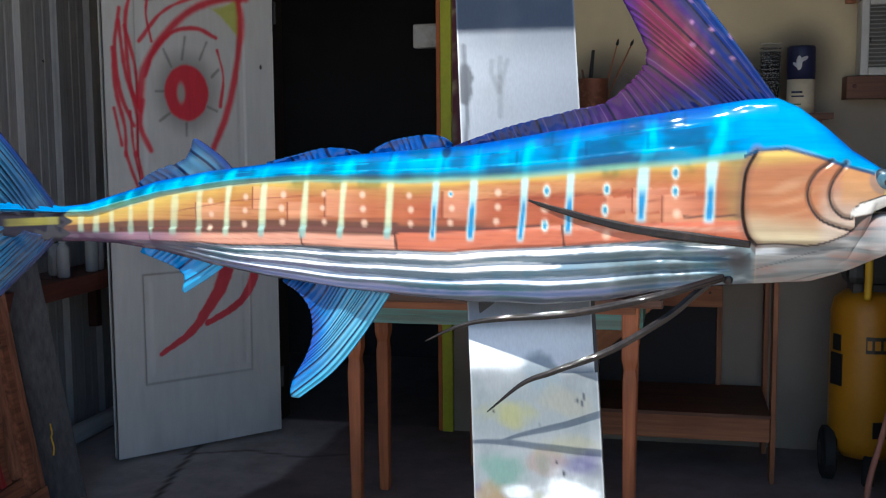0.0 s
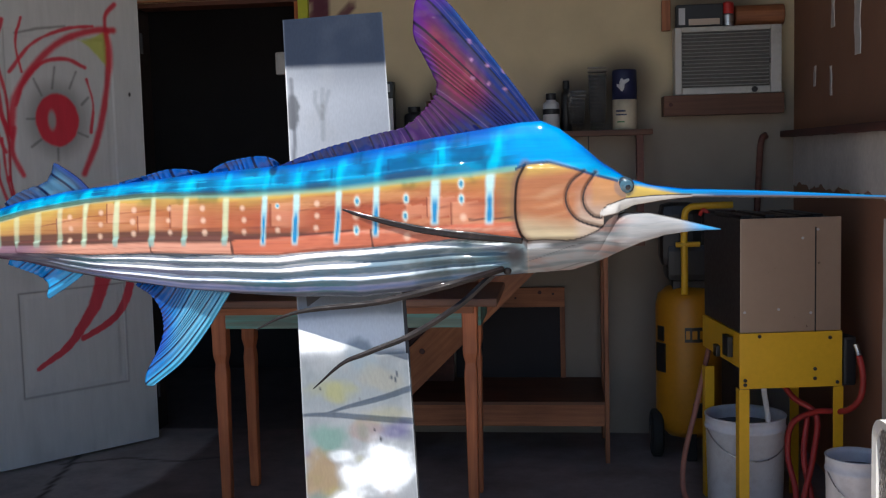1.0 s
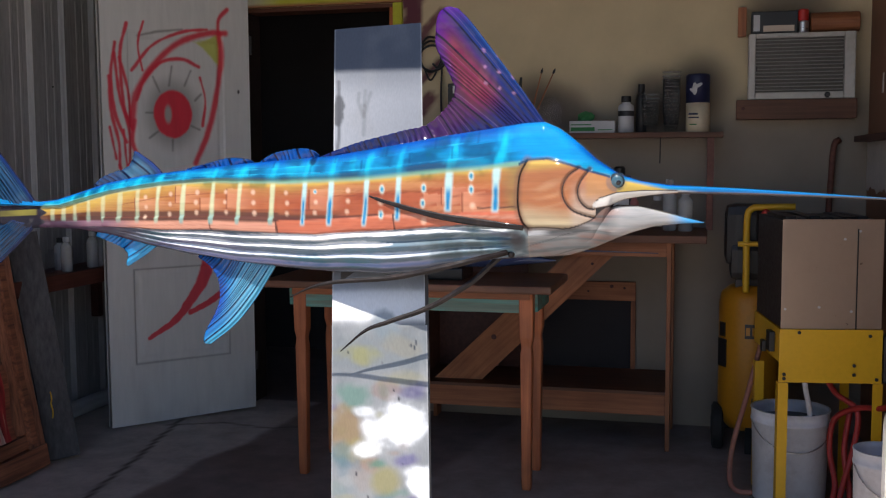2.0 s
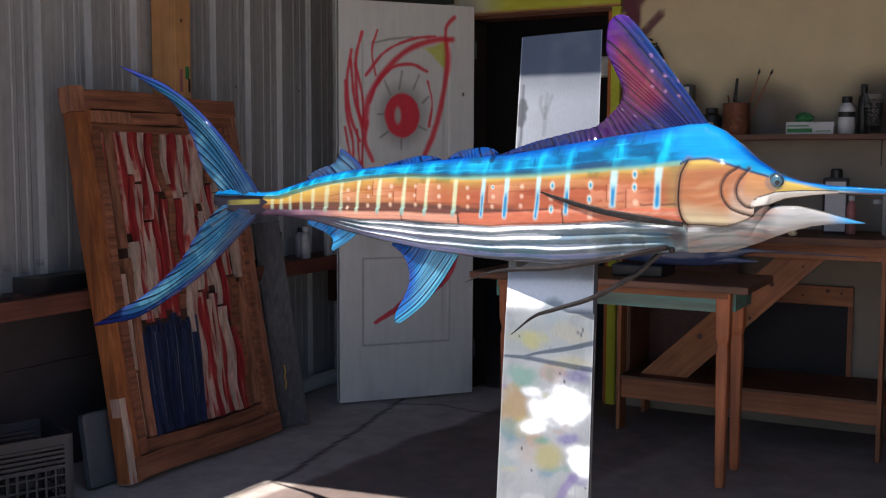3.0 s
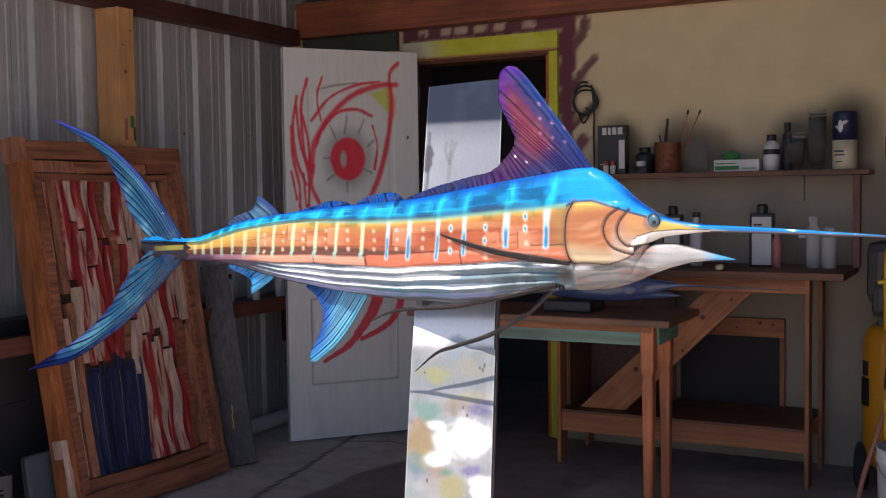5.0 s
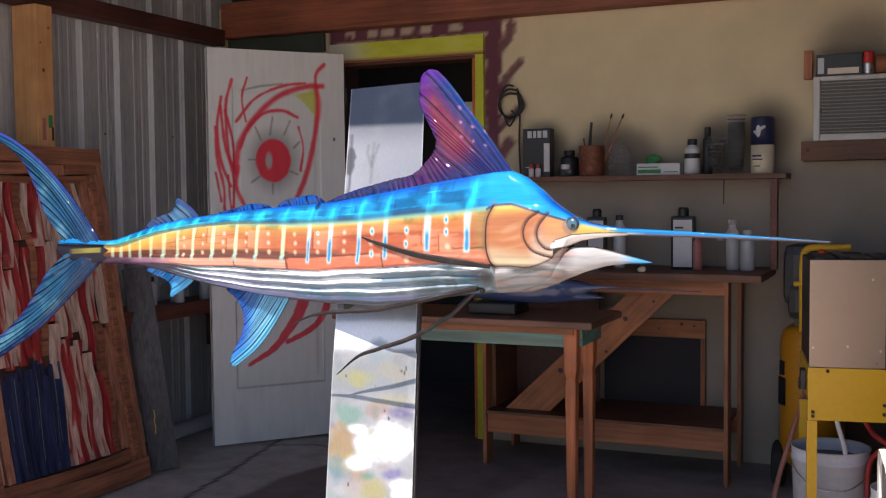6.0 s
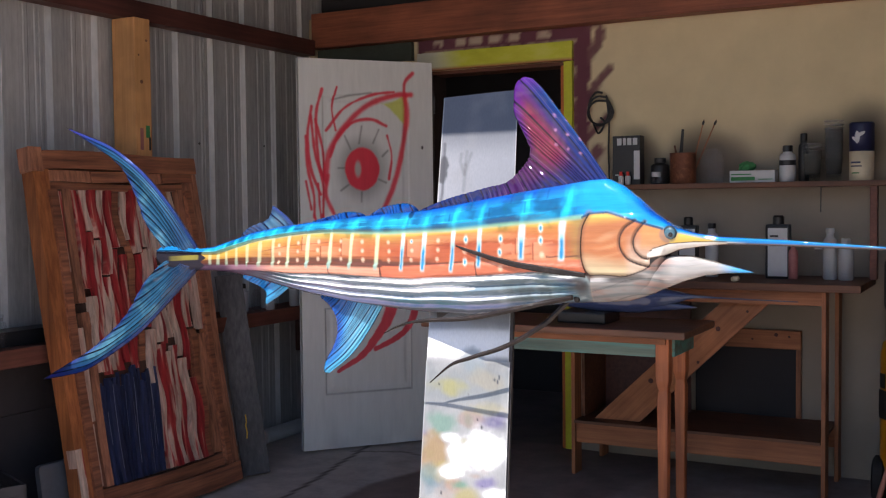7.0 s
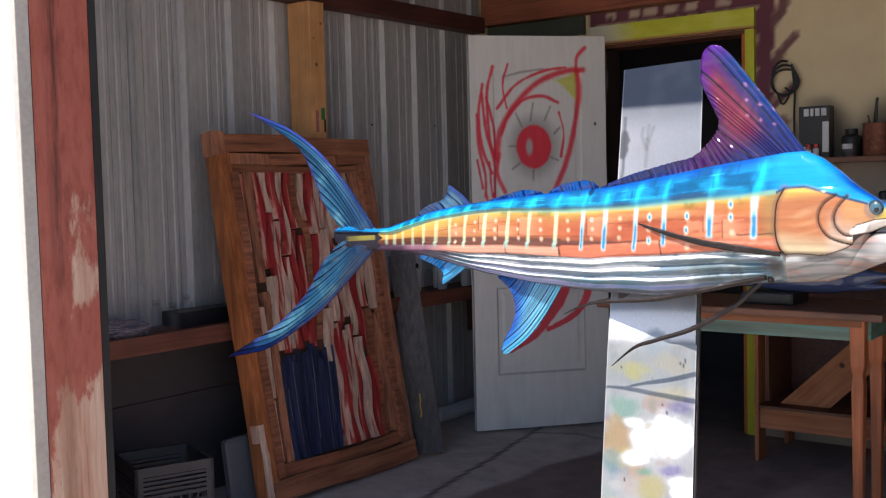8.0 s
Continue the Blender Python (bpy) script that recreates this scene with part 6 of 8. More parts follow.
def build_artwork():
    low, high = Vector((-1.78, 0, 0.0)), Vector((-2.04, 0, 1.50))
    h = (high - low).normalized()
    w = Vector((0, 1, 0))
    n = w.cross(h)
    T = Matrix.Translation((-1.78, 2.748, 0.012)) @ Matrix((( w.x, h.x, n.x, 0), (w.y, h.y, n.y, 0), (w.z, h.z, n.z, 0), (0, 0, 0, 1)))
    art = thing("wooden_wall_art", (-1.8, 3.22, 0), "framed wooden artwork of wavy red, cream and blue strips", "artwork")
    W, H = 0.945, 1.522
    rng = random.Random(11)

    def plank(u0, v0, u1, v1, d0, d1, wob, k, seed):
        """A board with an uneven long edge."""
        r = random.Random(seed)
        tall = (v1 - v0) > (u1 - u0)
        m = 26
        a = 9 * u0 + r.uniform(-0.3, 0.3)
        b = a + r.uniform(-0.3, 0.3)
        side1, side2 = [], []
        for j in range(m + 1):
            s = j / m
            if tall:
                v = v0 + (v1 - v0) * s
                side1.append((u0 + wob * math.sin(k * v + a), v))
                side2.append((u1 + wob * math.sin(k * v + b), v))
            else:
                u = u0 + (u1 - u0) * s
                side1.append((u, v0 + wob * math.sin(k * u + a)))
                side2.append((u, v1 + wob * math.sin(k * u + b)))
        bm = prism(side1 + side2[::-1], d0, d1, "z")
        bmesh.ops.transform(bm, matrix=T, verts=bm.verts)
        return bm

    part("backboard", box(bmesh.new(), (0.03, 0.03, -0.012), (W - 0.03, H - 0.03, 0.004), T), timber("dark_backing", (0.035, 0.015, 0.010), (0.09, 0.04, 0.025), "z"), art)
    part("frame_upright", plank(0.0, 0.0, 0.075, H - 0.02, -0.02, 0.045, 0.004, 5, 1), M_FRAME_HOT, art, "orange-brown timber upright")
    part("frame_upright", plank(W - 0.085, 0.02, W, H - 0.03, -0.02, 0.04, 0.006, 5, 2), M_FRAME_Z, art)
    part("frame_upright", plank(0.062, 0.10, 0.098, H - 0.16, -0.01, 0.060, 0.004, 7, 31), M_FRAME_Y, art, "raised dark inner batten")
    part("frame_upright", plank(W - 0.092, 0.10, W - 0.062, H - 0.16, -0.01, 0.055, 0.004, 7, 32), M_FRAME_Y, art)
    part("corner_block", plank(-0.012, H - 0.085, 0.05, H + 0.012, -0.01, 0.058, 0.004, 20, 33), M_FRAME_Z, art, "rough timber corner block")
    part("frame_rail", plank(0.0, H - 0.075, W, H, -0.02, 0.05, 0.006, 6, 3), M_FRAME_Y, art, "red-brown timber rail")
    for u0, u1, dz, m, k in ((0.05, 0.30, 0.0, M_FRAME_Z, 4), (0.302, 0.56, 0.008, M_FRAME_Y, 41), (0.563, 0.72, -0.004, M_FRAME_Z, 42), (0.723, W - 0.03, 0.006, M_FRAME_Y, 43)):
        part("frame_rail", plank(u0, H - 0.125, u1, H - 0.078, -0.015, 0.036 + dz, 0.003, 9, k), m, art)
    part("frame_rail", plank(0.09, H - 0.158, W - 0.09, H - 0.128, -0.012, 0.028, 0.004, 7, 44), M_FRAME_Y, art, "dark inner rail")
    part("frame_rail", plank(0.04, 0.0, W, 0.085, -0.02, 0.05, 0.008, 6, 5), M_FRAME_Y, art)
    part("frame_rail", plank(0.12, 0.088, W - 0.09, 0.14, -0.01, 0.03, 0.008, 6, 6), M_FRAME_Y, art)
    for k, (u0, v0, u1, v1, m) in enumerate(((0.10, 1.03, 0.135, 1.36, M_CREAMART), (0.145, 0.9, 0.185, 1.37, M_FRAME_Z), (0.10, 0.42, 0.145, 0.80, M_CREAMART), (0.098, 0.16, 0.135, 0.41, M_CREAMART), (0.15, 0.15, 0.19, 0.86, M_FRAME_Z),
                                             (W - 0.135, 0.15, W - 0.09, 0.70, M_FRAME_Z), (W - 0.13, 0.72, W - 0.088, 1.02, M_CREAMART), (W - 0.135, 1.03, W - 0.09, 1.37, M_FRAME_Z), (0.0, 0.0, 0.035, 0.33, M_CREAMART))):
        part("inner_strip", plank(u0, v0, u1, v1, 0.0, 0.032 if k < 8 else 0.05, 0.004, 9, 20 + k), m, art)
    seq = [M_CREAMART, M_REDART, M_CREAMART, M_REDART, M_CREAMART, M_REDART, M_FRAME_Y]
    cols = 14
    u = 0.195
    step_u = (W - 0.14 - u) / cols
    for k in range(cols):
        blue = 0 <= k <= 6
        v = 0.145
        if blue:
            top = 0.60 + rng.uniform(-0.02, 0.02)
            third = step_u / 3
            for j in range(3):
                lo, cut, lift = u + j * third, rng.uniform(0, 0.06), rng.uniform(0, 0.024)
                sway = rng.uniform(0.005, 0.015)
                part("blue_strip", plank(lo + 0.001, v, lo + third - 0.001, top - cut, 0.0, 0.012 + lift, sway, 7, 60 + k), M_BLUEART, art)
                if rng.random() < 0.45:
                    part("pale_edge", plank(lo + third - 0.0035, v + rng.uniform(0.0, 0.2), lo + third - 0.002, top - cut - rng.uniform(0.01, 0.15), 0.0, 0.0135 + lift, sway, 7, 60 + k), M_GREYEDGE, art)
            v = top + 0.01
        while v < 1.34:
            end = min(1.365, v + rng.uniform(0.30, 0.62))
            if end > 1.20:
                end = 1.365
            m = seq[(k + int(v * 1.6)) % len(seq)]
            part("wavy_strip", plank(u, v, u + step_u - rng.uniform(0.006, 0.013), end, 0.0, 0.010 + rng.uniform(0, 0.034), 0.011, 21, 100 + k * 9 + int(v * 50)), m, art)
            v = end + rng.choice((0.006, 0.010, 0.035))
        u += step_u


build_artwork()

shelf = thing("wall_shelf", (-2.1, 3.4, 0.7), "red-brown plank shelf along the metal wall", "shelf")
part("shelf_board", boxed((-2.235, 1.95, 0.70), (-2.0, 4.93, 0.738), None, 0.003), M_RED_PLANK, shelf)
part("front_board", boxed((-2.003, 1.95, 0.672), (-1.975, 4.93, 0.745), None, 0.004), M_RED_PLANK, shelf)
for y in (2.1, 3.9, 4.8):
    part("bracket", boxed((-2.235, y, 0.45), (-2.19, y + 0.04, 0.70), None, 0.003), M_GIRT, shelf)

rng = random.Random(3)


def jar(name, x, y, z, r, h, m, label, cap=None, n=20, cap_h=0.02):
    """A small jar or bottle with neck and cap."""
    ob = thing(name, (x, y, z), label, "jar" if "jar" in name else "bottle" if "bottle" in name else "cup")
    part("vessel", lathe([(r * 0.86, z), (r, z + 0.006), (r, z + h * 0.76), (r * 0.9, z + h * 0.83), (r * 0.55, z + h * 0.88), (r * 0.55, z + h)], (x, y, 0), n), m, ob, "", True)
    if cap:
        part("cap", lathe([(r * 0.6, z + h - cap_h * 0.5), (r * 0.62, z + h - cap_h * 0.4), (r * 0.62, z + h + cap_h * 0.6), (r * 0.56, z + h + cap_h * 0.68)], (x, y, 0), n), cap, ob)
    return ob


for k in range(9):
    y = 4.05 + k * 0.07 + rng.uniform(-0.015, 0.015)
    jar("glass_jar", -2.09 + rng.uniform(-0.05, 0.05), y, 0.738, rng.uniform(0.020, 0.032), rng.uniform(0.10, 0.17), (M_JAR, M_RIM, M_WHITE)[k % 3], "clear glass jar on the plank shelf", (None, M_WHITE, M_BLACK)[k % 3])
for k, (y, h) in enumerate(((2.52, 0.11), (2.60, 0.09), (2.67, 0.12))):
    jar("plastic_bottle", -2.10, y, 0.738, 0.026, h, M_JAR, "small clear plastic bottle on the plank shelf", M_JAR)


def build_bag():
    """A crumpled plastic bag lying on the plank shelf."""
    ob = thing("plastic_bag", (-2.08, 2.33, 0.738), "crumpled lilac-grey plastic bag on the plank shelf", "bag")
    bm = bmesh.new()
    bmesh.ops.create_icosphere(bm, subdivisions=5, radius=1)
    for v in bm.verts:
        q = v.co.normalized()
        r = 1 + 0.28 * noise.noise(q * 2.3) + 0.16 * abs(noise.noise(q * 5.5)) + 0.06 * noise.noise(q * 13)
        v.co = Vector((-2.09 + q.x * 0.075 * r, 2.33 + q.y * 0.125 * r, max(0.7385, 0.760 + q.z * 0.042 * r)))
    part("bag", bm, coat("lilac_grey_film", (0.20, 0.165, 0.20), 0.3, 0, 50, 9, 0.4, 0.3, (0.34, 0.30, 0.33)), ob)


build_bag()
# added boards; the darkness below the plank shelf is put into their colour
under = thing("dark_board", (-2.2, 2.6, 0), "dark boards standing in for the dark space under the plank shelf", "board")
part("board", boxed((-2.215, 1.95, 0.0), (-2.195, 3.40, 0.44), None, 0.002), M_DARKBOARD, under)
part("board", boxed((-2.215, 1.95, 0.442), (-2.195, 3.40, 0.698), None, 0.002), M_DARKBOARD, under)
bag = thing("plastic_wrap", (-2.06, 2.40, 0.738), "crumpled clear plastic wrap on the shelf", "packaging")
bm = bmesh.new()
bmesh.ops.create_icosphere(bm, subdivisions=3, radius=1, matrix=Matrix.Translation((-2.07, 2.42, 0.755)) @ Matrix.Diagonal((0.05, 0.11, 0.026, 1)))
for v in bm.verts:
    v.co += Vector((0.012, 0.02, 0.010)) * noise.noise(v.co * 38)
part("film", bm, M_CUP, bag)
dark = thing("storage_box", (-2.14, 2.58, 0.738), "dark low box lying on the plank shelf", "box")
part("carton", boxed((-2.2, 2.62, 0.739), (-2.08, 2.95, 0.80), None, 0.004), M_BLACK, dark)

bd = thing("grey_board", (-1.74, 3.83, 0), "weathered grey board leaning on the shelf", "board")
lean_b = look((-1.735, 3.80, 0.0), (-2.02, 3.955, 0.95)) @ pose(0, 0, 0, 0, 0, 20)
part("plank", box(bmesh.new(), (-0.065, -0.011, -1.0), (0.065, 0.011, -0.012), lean_b, 0.003), M_GREYBOARD, bd)
part("cord", tube([(-1.775, 3.772, 0.30), (-1.765, 3.765, 0.27), (-1.772, 3.77, 0.25), (-1.757, 3.76, 0.22), (-1.763, 3.765, 0.19)], 0.0028, 8, 30), M_YELLOW, bd, "scrap of twisted yellow cord")

sh = thing("blue_grey_panel", (-1.93, 2.68, 0), "thin blue-grey panel standing behind the artwork", "panel")
part("panel_sheet", box(bmesh.new(), (-0.008, 2.66, 0.0), (0.008, 2.86, 0.29), pose(-1.86, 0, 0.003, 0, -8, 0), 0.02), M_BLUEGREY, sh)

pipe = thing("plastic_pipe", (-2.15, 4.6, 0.1), "pale plastic pipe lying along the wall", "pipe")
part("pipe_body", lathe([(0.036, 0), (0.04, 0.004), (0.04, 0.50), (0.036, 0.504)], (0, 0, 0), 20), M_WHITE, pipe)
pipe.children[0].matrix_basis = pose(-2.13, 4.86, 0.041, 90, 0, 0)


def build_crate():
    ob = thing("milk_crate", (-1.87, 2.36, 0), "grey plastic milk crate with open lattice sides", "crate")
    T = pose(-1.822, 2.182, 0.002, 0, 0, 68.7)
    W, H = 0.295, 0.29
    sides = [T, T @ pose(W, 0, 0, 0, 0, 90), T @ pose(W, W, 0, 0, 0, 180), T @ pose(0, W, 0, 0, 0, 270)]
    for S in sides:
        bm = bmesh.new()
        box(bm, (0, 0, 0), (W, 0.012, 0.03), S)
        box(bm, (0, 0, H - 0.035), (W, 0.012, H), S)
        box(bm, (0, 0, 0.03), (0.03, 0.012, H - 0.035), S)
        box(bm, (W - 0.03, 0, 0.03), (W, 0.012, H - 0.035), S)
        for k in range(1, 7):
            box(bm, (0.03 + k * 0.033, 0.002, 0.03), (0.038 + k * 0.033, 0.010, H - 0.12), S)
        for k in range(1, 4):
            box(bm, (0.03, 0.003, 0.03 + k * 0.038), (W - 0.03, 0.009, 0.036 + k * 0.038), S)
        box(bm, (0.03, 0.001, H - 0.12), (W - 0.03, 0.011, H - 0.106), S)
        for k in range(4):
            box(bm, (0.03, 0.001, H - 0.098 + k * 0.017), (W - 0.03, 0.011, H - 0.088 + k * 0.017), S)
        part("lattice_side", bm, M_CRATE, ob)
    part("crate_base", box(bmesh.new(), (0.013, 0.013, 0.0), (W - 0.013, W - 0.013, 0.012), T), M_CRATE, ob)


build_crate()


# ---- middle: table and workbench ----
def build_table():
    ob = thing("side_table", (-0.24, 4.02, 0), "old wooden table with a worn teal apron", "table")
    part("tabletop", boxed((-0.83, 3.80, 0.760), (0.325, 4.27, 0.790), None, 0.008), M_TABLE_TOP, ob)
    part("apron", boxed((-0.70, 3.845, 0.683), (0.225, 3.862, 0.733), None, 0.002), M_TEAL, ob, "worn teal painted front apron")
    part("apron_rail", boxed((-0.71, 3.832, 0.734), (0.24, 3.862, 0.759), None, 0.003), M_PINE_X, ob, "bare orange-brown rail under the tabletop")
    part("apron", boxed((-0.70, 4.19, 0.683), (0.225, 4.207, 0.759), None, 0.002), M_TEAL, ob)
    part("apron", boxed((0.247, 3.885, 0.683), (0.262, 4.165, 0.759), None, 0.002), M_TEAL, ob)
    part("apron", boxed((-0.742, 3.885, 0.683), (-0.726, 4.165, 0.759), None, 0.002), M_TEAL, ob)
    for x, y in ((-0.682, 3.868), (-0.674, 4.185), (0.224, 3.868), (0.219, 4.13)):
        bm = bmesh.new()
        rings = [(0.016, 0.0), (0.018, 0.02), (0.020, 0.30), (0.023, 0.52), (0.019, 0.555), (0.026, 0.59), (0.027, 0.759)]
        loops = [[bm.verts.new((x + sx * r, y + sy * r, z)) for sx, sy in ((-1, -1), (1, -1), (1, 1), (-1, 1))] for r, z in rings]
        for a, b in zip(loops, loops[1:]):
            for k in range(4):
                bm.faces.new((a[k], a[(k + 1) % 4], b[(k + 1) % 4], b[k]))
        bm.faces.new(loops[0][::-1])
        bm.faces.new(loops[-1])
        bmesh.ops.bevel(bm, geom=bm.edges[:], offset=0.003, segments=1, affect="EDGES")
        part("leg", bm, M_TABLE_LEG, ob)


build_table()

stand = thing("black_tray", (-0.14, 4.02, 0.790), "black low tray on the table", "tray")
part("tray_body", boxed((-0.25, 3.93, 0.791), (-0.04, 4.12, 0.838), None, 0.008), M_BLACK, stand)


def build_small_marlin():
    ob = thing("unfinished_marlin_sculpture", (0.05, 4.03, 0.835), "dark blue-grey unfinished marlin sculpture on the black tray", "fish sculpture")
    top = [(-0.34, 0.875), (-0.1, 0.925), (0.1, 0.945), (0.20, 0.935), (0.29, 0.917), (0.36, 0.911), (0.70, 0.903)]
    bot = [(-0.34, 0.86), (-0.1, 0.836), (0.1, 0.836), (0.20, 0.868), (0.29, 0.902), (0.36, 0.904), (0.70, 0.899)]
    wide = [(-0.34, 0.01), (-0.1, 0.05), (0.1, 0.055), (0.20, 0.042), (0.29, 0.018), (0.36, 0.008), (0.70, 0.002)]
    for nm, t, b, w, x0, x1 in (("body", top, bot, wide, -0.34, 0.70), ("lower_jaw", [(0.10, 0.90), (0.22, 0.885), (0.31, 0.868)], [(0.10, 0.84), (0.22, 0.852), (0.31, 0.864)], [(0.10, 0.05), (0.22, 0.03), (0.31, 0.002)], 0.10, 0.31)):
        X, Y, Z = loft(np.linspace(x0, x1, 90), t, b, w, 40)
        Y = Y - YC + 4.03
        c = np.full((*X.shape, 3), (0.05, 0.07, 0.16))
        c = over(c, (0.14, 0.17, 0.24), step(ripple(X * 20, Z * 60, 71), 0.2, 1.0) * 0.7)
        c = over(c, (0.12, 0.10, 0.12), step(X, 0.35, 0.5) * 0.6)
        nu, nv = X.shape
        grid_mesh(nm, np.stack([X, Y, Z], -1).reshape(-1, 3), quads(nu, nv, True) + [list(range(nv)), list(range((nu - 1) * nv, nu * nv))[::-1]], c.reshape(-1, 3), M_FISH, ob)


build_small_marlin()


def build_bench():
    ob = thing("workbench", (0.2, 4.7, 0), "rough pine workbench with a diagonal brace", "workbench")
    part("worktop", boxed((-0.47, 4.45, 0.905), (0.875, 4.992, 0.937), None, 0.003), M_SHELF, ob)
    for x in (-0.418, 0.712):
        wide = 0.018
        part("leg", boxed((x, 4.515, 0), (x + wide, 4.604, 0.904), None, 0.002), M_PINE_Z, ob)
        part("leg", boxed((x, 4.90, 0), (x + wide, 4.989, 0.904), None, 0.002), M_PINE_Z, ob)
    part("rail", boxed((-0.399, 4.53, 0.152), (0.711, 4.568, 0.247), None, 0.002), M_PINE_X, ob)
    part("rail", boxed((-0.399, 4.93, 0.152), (0.711, 4.968, 0.247), None, 0.002), M_PINE_X, ob)
    part("rail", boxed((-0.399, 4.53, 0.84), (0.711, 4.568, 0.904), None, 0.002), M_PINE_X, ob)
    part("lower_shelf", boxed((-0.399, 4.50, 0.248), (0.711, 4.985, 0.262), None, 0.002), M_SHELF, ob)
    brace = part("brace", prism([(-0.325, 0.263), (-0.105, 0.263), (0.548, 0.904), (0.345, 0.904)], 4.582, 4.618), M_BRACE, ob, "wide diagonal pine brace with knots")
    for x, z, r in ((0.26, 0.717, 0.011), (-0.05, 0.46, 0.012), (0.39, 0.80, 0.006), (0.10, 0.60, 0.005), (0.17, 0.56, 0.007)):
        part("knot", lathe([(r, 0), (r * 0.8, 0.0015)], (x, 4.5815, z), 14, "y"), M_GIRT, brace)
    part("side_panel", boxed((-0.398, 4.605, 0.263), (-0.384, 4.90, 0.90), None, 0.002), M_SHELF, ob)
    part("back_panel", boxed((-0.383, 4.90, 0.263), (0.05, 4.918, 0.90), None, 0.002), M_GIRT, ob, "dark stained back board")


build_bench()
vent = thing("boarded_opening", (0.26, 4.98, 0.4), "black covered wall opening in a pine frame", "wall hatch")
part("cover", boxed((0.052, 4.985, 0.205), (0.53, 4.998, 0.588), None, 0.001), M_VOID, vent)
board = part("frame_board", boxed((0.052, 4.965, 0.588), (0.552, 4.998, 0.676), None, 0.002), M_PINE_X, vent)
for x, z, r in ((0.44, 0.655, 0.009), (0.50, 0.648, 0.006), (0.33, 0.63, 0.005)):
    part("knot", lathe([(r, 0), (r * 0.8, 0.0015)], (x, 4.9645, z), 12, "y"), M_GIRT, board)
part("frame_board", boxed((0.530, 4.97, 0.205), (0.552, 4.998, 0.587), None, 0.002), M_PINE_Z, vent)

ws = thing("wall_shelf", (0.3, 4.9, 1.36), "narrow brown wooden shelf above the workbench", "shelf")
part("shelf_board", boxed((-0.33, 4.79, 1.350), (0.937, 4.996, 1.374), None, 0.002), M_SHELF, ws)
part("support", boxed((0.868, 4.80, 0.938), (0.898, 4.86, 1.349), None, 0.002), M_RED_PLANK, ws)
part("hook", tube([(0.665, 4.795, 1.352), (0.665, 4.792, 1.30), (0.664, 4.794, 1.235)], 0.0025, 6, 12), M_BLACK, ws)


# ---- on the shelf ----
S = 1.374
bx = thing("paint_box", (-0.25, 4.88, S), "black and white printed carton on the shelf", "box")
part("carton", boxed((-0.325, 4.85, S), (-0.185, 4.92, 1.614), pose(0, 0, 0, 0, 0, 0), 0.002), M_BLACK, bx)
for x0, x1, z0, z1 in ((-0.30, -0.278, 1.568, 1.602), (-0.270, -0.256, 1.568, 1.602), (-0.248, -0.228, 1.568, 1.602), (-0.220, -0.198, 1.568, 1.602), (-0.215, -0.186, 1.40, 1.54), (-0.31, -0.27, 1.42, 1.425)):
    part("print_bar", boxed((x0, 4.8455, z0), (x1, 4.8498, z1), None, 0), M_WHITE, bx)
for x in (-0.275, -0.24):
    jar("paint_bottle", x, 4.83, S, 0.014, 0.05, M_WHITE, "tiny white and red paint bottle", M_RED, 14)
jar("dark_jar", -0.10, 4.90, S, 0.045, 0.115, M_BLACK, "dark squat jar on the shelf", M_BLACK)
jar("small_jar", -0.095, 4.82, S, 0.036, 0.045, M_JAR, "small pale jar with a lid", M_WHITE)


def build_brush_tin():
    ob = thing("brush_tin", (0.022, 4.87, S), "rust-stained tin holding paint brushes", "tin")
    bm = lathe([(0.058, S), (0.062, S + 0.004), (0.062, S + 0.142), (0.066, S + 0.147), (0.058, S + 0.148), (0.056, S + 0.03)], (0.022, 4.87, 0), 28)
    part("tin_body", bm, M_COPPER, ob, "", True)
    for k, (a, b, col, r) in enumerate((((0.005, 4.865, S + 0.05), (0.024, 4.86, 1.635), M_BLACK, 0.009), ((0.06, 4.87, S + 0.05), (0.117, 4.87, 1.652), M_PINE_Z, 0.0035), ((0.075, 4.88, S + 0.06), (0.172, 4.87, 1.650), M_PINE_Z, 0.004), ((0.0, 4.89, S + 0.06), (-0.022, 4.88, 1.56), M_SHELF, 0.006))):
        brush = part("brush", tube([a, tuple((p + q) / 2 for p, q in zip(a, b)), b], [r * 0.8, r, r * 0.7], 8, 10), col, ob)
        if k in (1, 2):
            d = (Vector(b) - Vector(a)).normalized()
            part("bristles", tube([tuple(Vector(b)), tuple(Vector(b) + d * 0.012), tuple(Vector(b) + d * 0.026)], [0.005, 0.006, 0.001], 8, 8), M_BLACK, brush)


build_brush_tin()
jar("glass_jar", 0.157, 4.88, S, 0.058, 0.165, M_JAR, "large clear glass jar on the shelf", None, 28)
gb = thing("white_carton", (0.357, 4.86, S), "flat white carton with green print", "box")
part("carton", boxed((0.255, 4.82, S), (0.460, 4.90, S + 0.055), None, 0.002), M_WHITE, gb)
for x0, x1, z0, z1 in ((0.262, 0.37, 1.383, 1.400), (0.262, 0.355, 1.409, 1.414), (0.385, 0.45, 1.386, 1.390)):
    part("print_bar", boxed((x0, 4.8168, z0), (x1, 4.8198, z1), None, 0), M_GREEN, gb)
gc = thing("green_cloth", (0.325, 4.87, S + 0.055), "crumpled green cloth on the carton", "cloth")
bm = bmesh.new()
bmesh.ops.create_icosphere(bm, subdivisions=3, radius=1, matrix=Matrix.Translation((0.325, 4.87, S + 0.074)) @ Matrix.Diagonal((0.038, 0.03, 0.026, 1)))
for v in bm.verts:
    v.co += Vector((0.012, 0.01, 0.008)) * noise.noise(v.co * 55)
